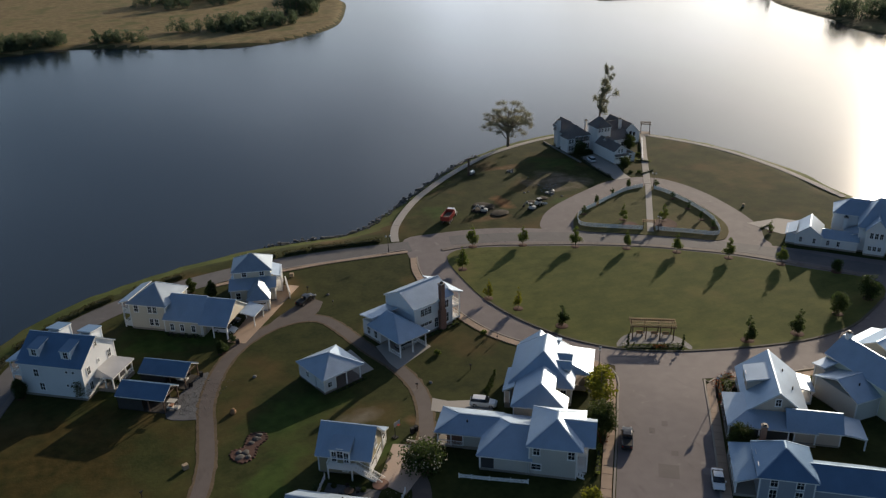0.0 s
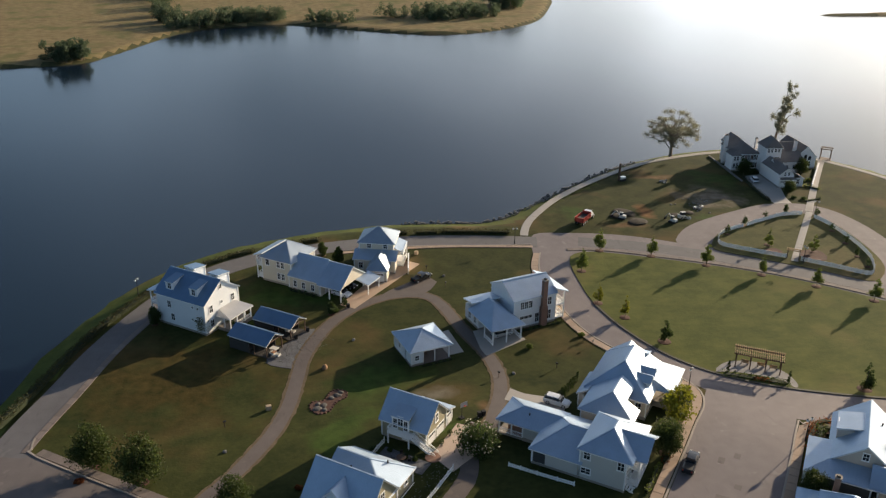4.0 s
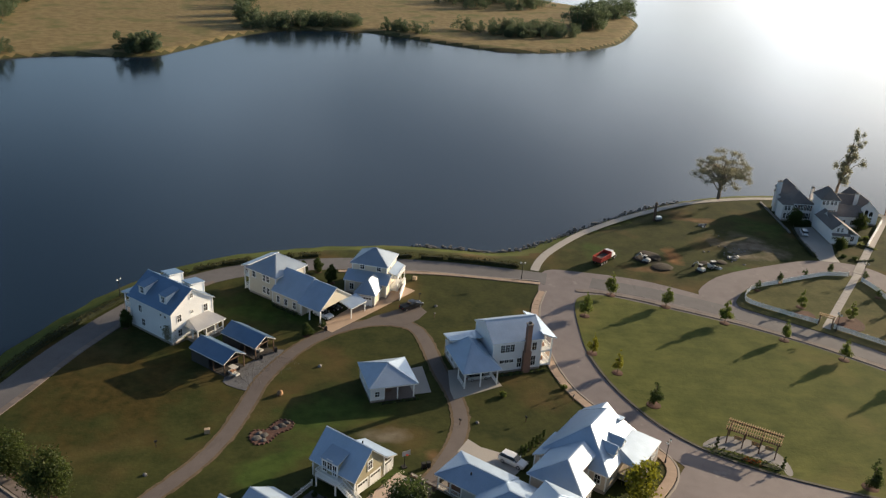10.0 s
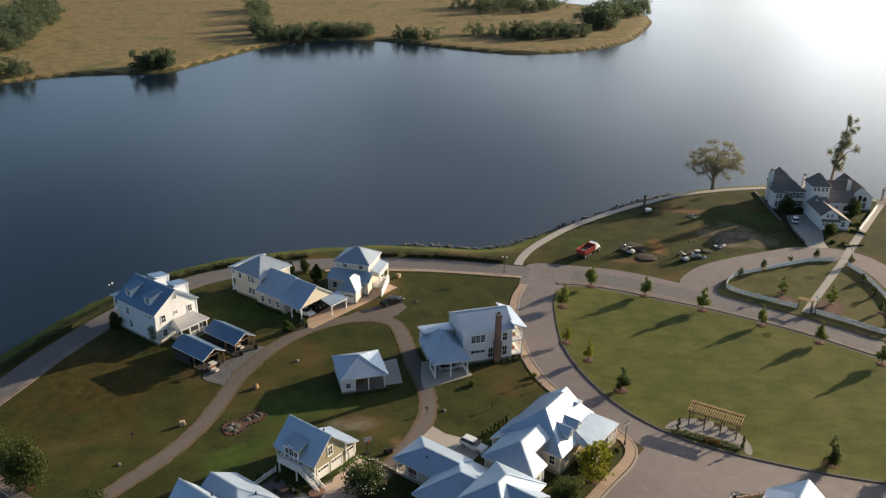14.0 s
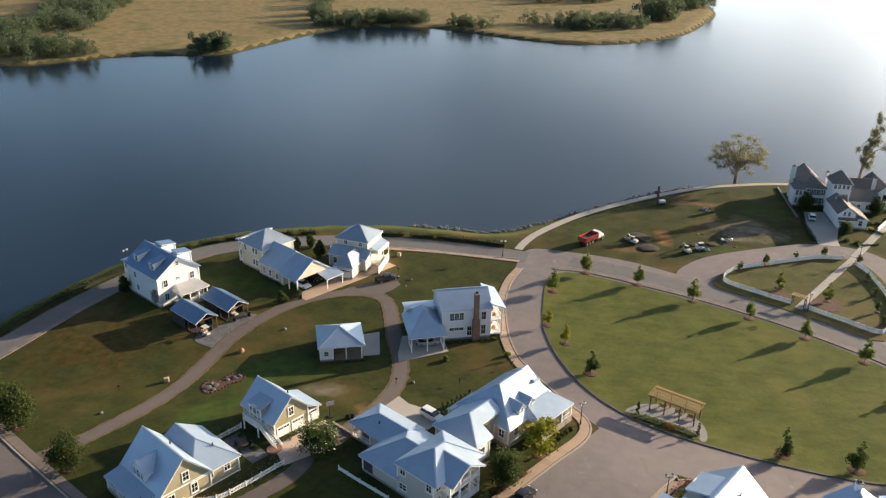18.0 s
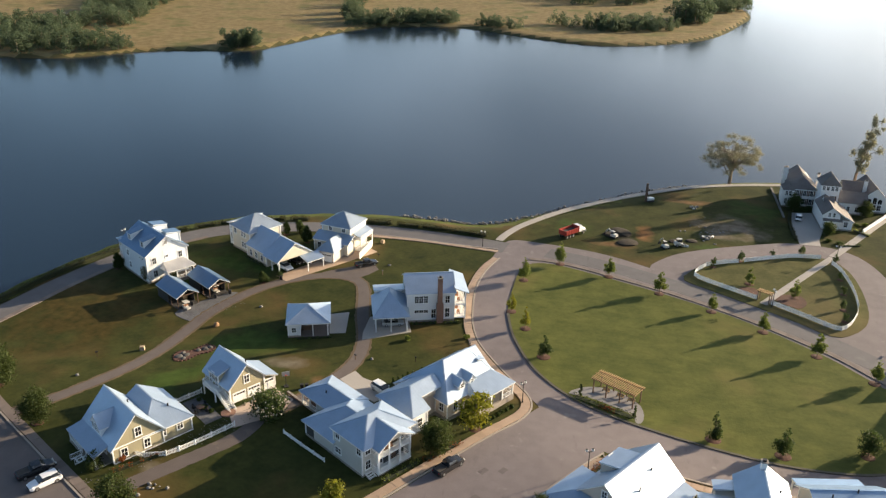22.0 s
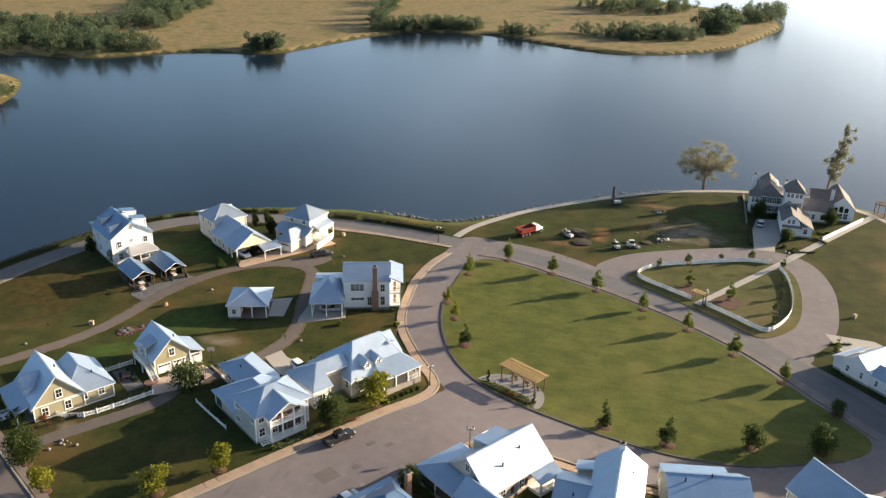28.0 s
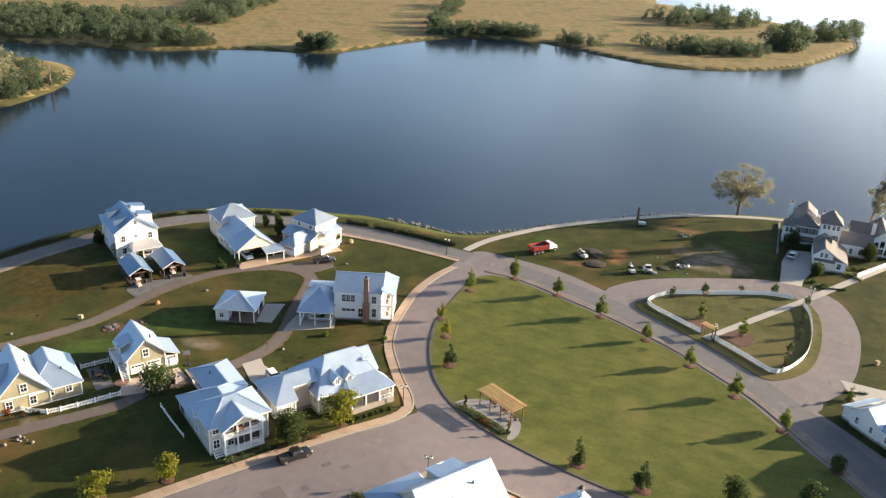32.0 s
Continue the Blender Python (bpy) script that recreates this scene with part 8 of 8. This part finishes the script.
def hoop(x, y, ang):
    e = thing("basketball_hoop", pose(x, y, 0, 0, 0, ang), "basketball hoop with a white backboard on a pole", "basketball hoop")
    part("pole", tube(bmesh.new(), [(0, 0, 0), (0, 0, 2.6), (0.5, 0, 3.1)], [0.07, 0.07, 0.05], 8), IRON, e)
    b = part("backboard", box(bmesh.new(), 0.5, 0.55, -0.7, 0.7, 2.7, 3.6), SIDE_GREY, e)
    part("rim", lathe(bmesh.new(), [(0.23, 0), (0.25, 0.03)], 12), RED, b).matrix_basis = Matrix.Translation((0.85, 0, 3.0))
    part("base", box(bmesh.new(), -0.5, 0.4, -0.4, 0.4, 0, 0.2), RUBBER, e)


hoop(-25.6, 116.6, -60)
w = thing("retaining_wall", pose(*uv(-82.6, 82.8), 0, 0, 0, -33), "low red brick wall round the garage apron", "wall")
part("masonry", box(bmesh.new(), -0.2, 4.6, -0.15, 0.15, -0.02, 0.5), BRICK, w)
part("coping", box(bmesh.new(), -0.25, 4.65, -0.2, 0.2, 0.5, 0.58), KERB, w)


def bin_(x, y, ang):
    e = thing("wheelie_bin", pose(x, y, 0, 0, 0, ang), "dark wheeled rubbish bin beside the drive", "bin", "rubbish bins")
    part("body", loft(bmesh.new(), [(-0.3, 0.25, 0.3, 0.1, 1.0), (0.3, 0.25, 0.3, 0.1, 1.0)]), RUBBER, e)
    part("lid", box(bmesh.new(), -0.34, 0.34, -0.33, 0.33, 1.0, 1.08, 0.03), RUBBER, e)
    for s in (-1, 1):
        wheel(e, -0.28, s * 0.24, 0.12, 0.06)


for x, y in (uv(-127.2, 86.9), (-22.5, 116.7), (-21.7, 117.0), uv(-126.6, 96.2), uv(-126.9, 92.6), (-45.4, 159.6), uv(-79.4, 79.6)):
    bin_(x, y, 20)


def mailbox(x, y, ang):
    e = thing("mailbox", pose(x, y, 0, 0, 0, ang), "small roadside mailbox on a post", "mailbox", "mailboxes")
    part("post", box(bmesh.new(), -0.05, 0.05, -0.05, 0.05, 0, 1.05), DARKWOOD, e)
    part("box", loft(bmesh.new(), [(-0.25, 0.1, 0.07, 1.05, 1.3), (0.25, 0.1, 0.07, 1.05, 1.3)]), IRON, e)


for x, y in ((-26.6, 177.8), (-22.8, 168.6), (4.6, 139.4), (-16.6, 129.2), (-4.8, 131.4), (-66.2, 117.4)):
    mailbox(x, y, (x * 13) % 180)
pots = [uv(-84.6, 75.0), uv(-84.6, 78.2)]
for x, y in pots:
    e = thing("plant_pot", pose(x, y, 0.09), "dark round clipped plant in a pot", "plant pot", "plant pots")
    part("pot", lathe(bmesh.new(), [(0.22, 0), (0.3, 0.4), (0.28, 0.42)], 10), KERB, e)
    ob = new("foliage", quads_mesh("foliage", leaf_quads(R, [(0, 0, 0.8, 0.45, 0.45, 0.45)], 160, 0.1, 0.7), LEAF_DARK))
    ob.parent = e
yard = thing("patio_set", pose(*uv(-88.6, 68.6), 0, 0, 0, -33), "dark garden patio table with chairs in the fenced yard", "patio set")
part("table_top", lathe(bmesh.new(), [(0.8, 0.7), (0.8, 0.76)], 12), DARKWOOD, yard)
part("table_leg", tube(bmesh.new(), [(0, 0, 0), (0, 0, 0.7)], [0.25, 0.06], 8), IRON, yard)
for k in range(4):
    a = k * 1.57 + 0.5
    c = part("chair", box(box(bmesh.new(), -0.25, 0.25, -0.25, 0.25, 0, 0.45), 0.2, 0.26, -0.25, 0.25, 0.45, 0.95), IRON, yard)
    c.matrix_basis = pose(1.3 * math.cos(a), 1.3 * math.sin(a), 0, 0, 0, math.degrees(a))
setting(plate("patio", [uv(-92.6, 67.2), uv(-92.6, 70.6), uv(-84, 70.2), uv(-84, 67)], -0.05, 0.05, GRAVEL), "grey gravel patio behind the fence", "patio")

# loose stones on the gravel in front of the sheds and along the gravelly lane
bm = bmesh.new()
for k in range(620):
    if k < 420:
        x, y = uv(-127.4 + float(R.beta(1.2, 1.6)) * 7.5, 83.6 + float(R.uniform(0, 13)))
    else:
        t = float(R.uniform(0, 1))
        x, y = -27.5 - 19 * t + float(R.normal()) * 1.3, 107 - 27 * t + float(R.normal()) * 1.0
    r = float(R.uniform(0.05, 0.15))
    a = float(R.uniform(0, 6))
    base = [bm.verts.new((x + r * math.cos(a + q * 1.57), y + r * math.sin(a + q * 1.57) * 0.8, 0.04)) for q in range(4)]
    tip = bm.verts.new((x, y, 0.06 + r * 0.7))
    for q in range(4):
        bm.faces.new((base[q], base[(q + 1) % 4], tip))
tagged(link_mesh("loose_stones", bm, ROCK), "loose grey stones scattered on the gravel", "stones", kind="stuff")


# ---- everything settles on the rising ground ----
def settled(p):
    """Where a spot of the level plan lies on the sloping land."""
    x, y = p[0], p[1]
    for _ in range(4):
        k = float(land(x, y)) / 85.5
        x, y = p[0] + (5 - 0.4 * p[0]) * k, p[1] + (2 - p[1]) * k
    return Vector((x, y, p[2] + float(land(x, y))))


def drape(me):
    """Lay a mesh of the level plan on the land."""
    n = len(me.vertices)
    co = np.empty(3 * n)
    me.vertices.foreach_get("co", co)
    co = co.reshape(n, 3)
    if co[:, 1].min() > 134:
        return
    if n < 500 and co[:, 1].max() - co[:, 1].min() > 6:
        bm = bmesh.new()
        bm.from_mesh(me)
        for c, d, lo, hi in ((1, 3.0, 60, 134), (0, 4.0, -110, 110)):
            q = lo
            while q < hi:
                if co[:, c].min() < q < co[:, c].max():
                    at, no = [0, 0, 0], [0, 0, 0]
                    at[c], no[c] = q, 1
                    bmesh.ops.bisect_plane(bm, geom=bm.verts[:] + bm.edges[:] + bm.faces[:], plane_co=at, plane_no=no)
                q += d
        bm.to_mesh(me)
        bm.free()
    for v in me.vertices:
        v.co = settled(v.co)


SPREAD = ("hedge", "picket_fence")
for ob in [o for o in scene.collection.all_objects if o.parent is None and o.type in ("MESH", "EMPTY") and o not in HOUSES]:
    base = ob.name.split(".")[0]
    flat = ob.matrix_basis == Matrix()
    if base in ("ground", "water", "far_wood"):
        continue
    if base in SPREAD:
        o = ob.matrix_basis.translation.copy()
        for ch in ob.children:
            if ch.name.split(".")[0] != "post":
                ch.data.transform(Matrix.Translation(o))
                drape(ch.data)
                ch.data.transform(Matrix.Translation(-o))
            else:
                ch.matrix_basis.translation = settled(ch.matrix_basis.translation + o) - o
    elif flat and ob.type == "MESH":
        drape(ob.data)
        for ch in ob.children:
            ch.matrix_basis.translation = settled(ch.matrix_basis.translation)
    else:
        ob.matrix_basis.translation = settled(ob.matrix_basis.translation)
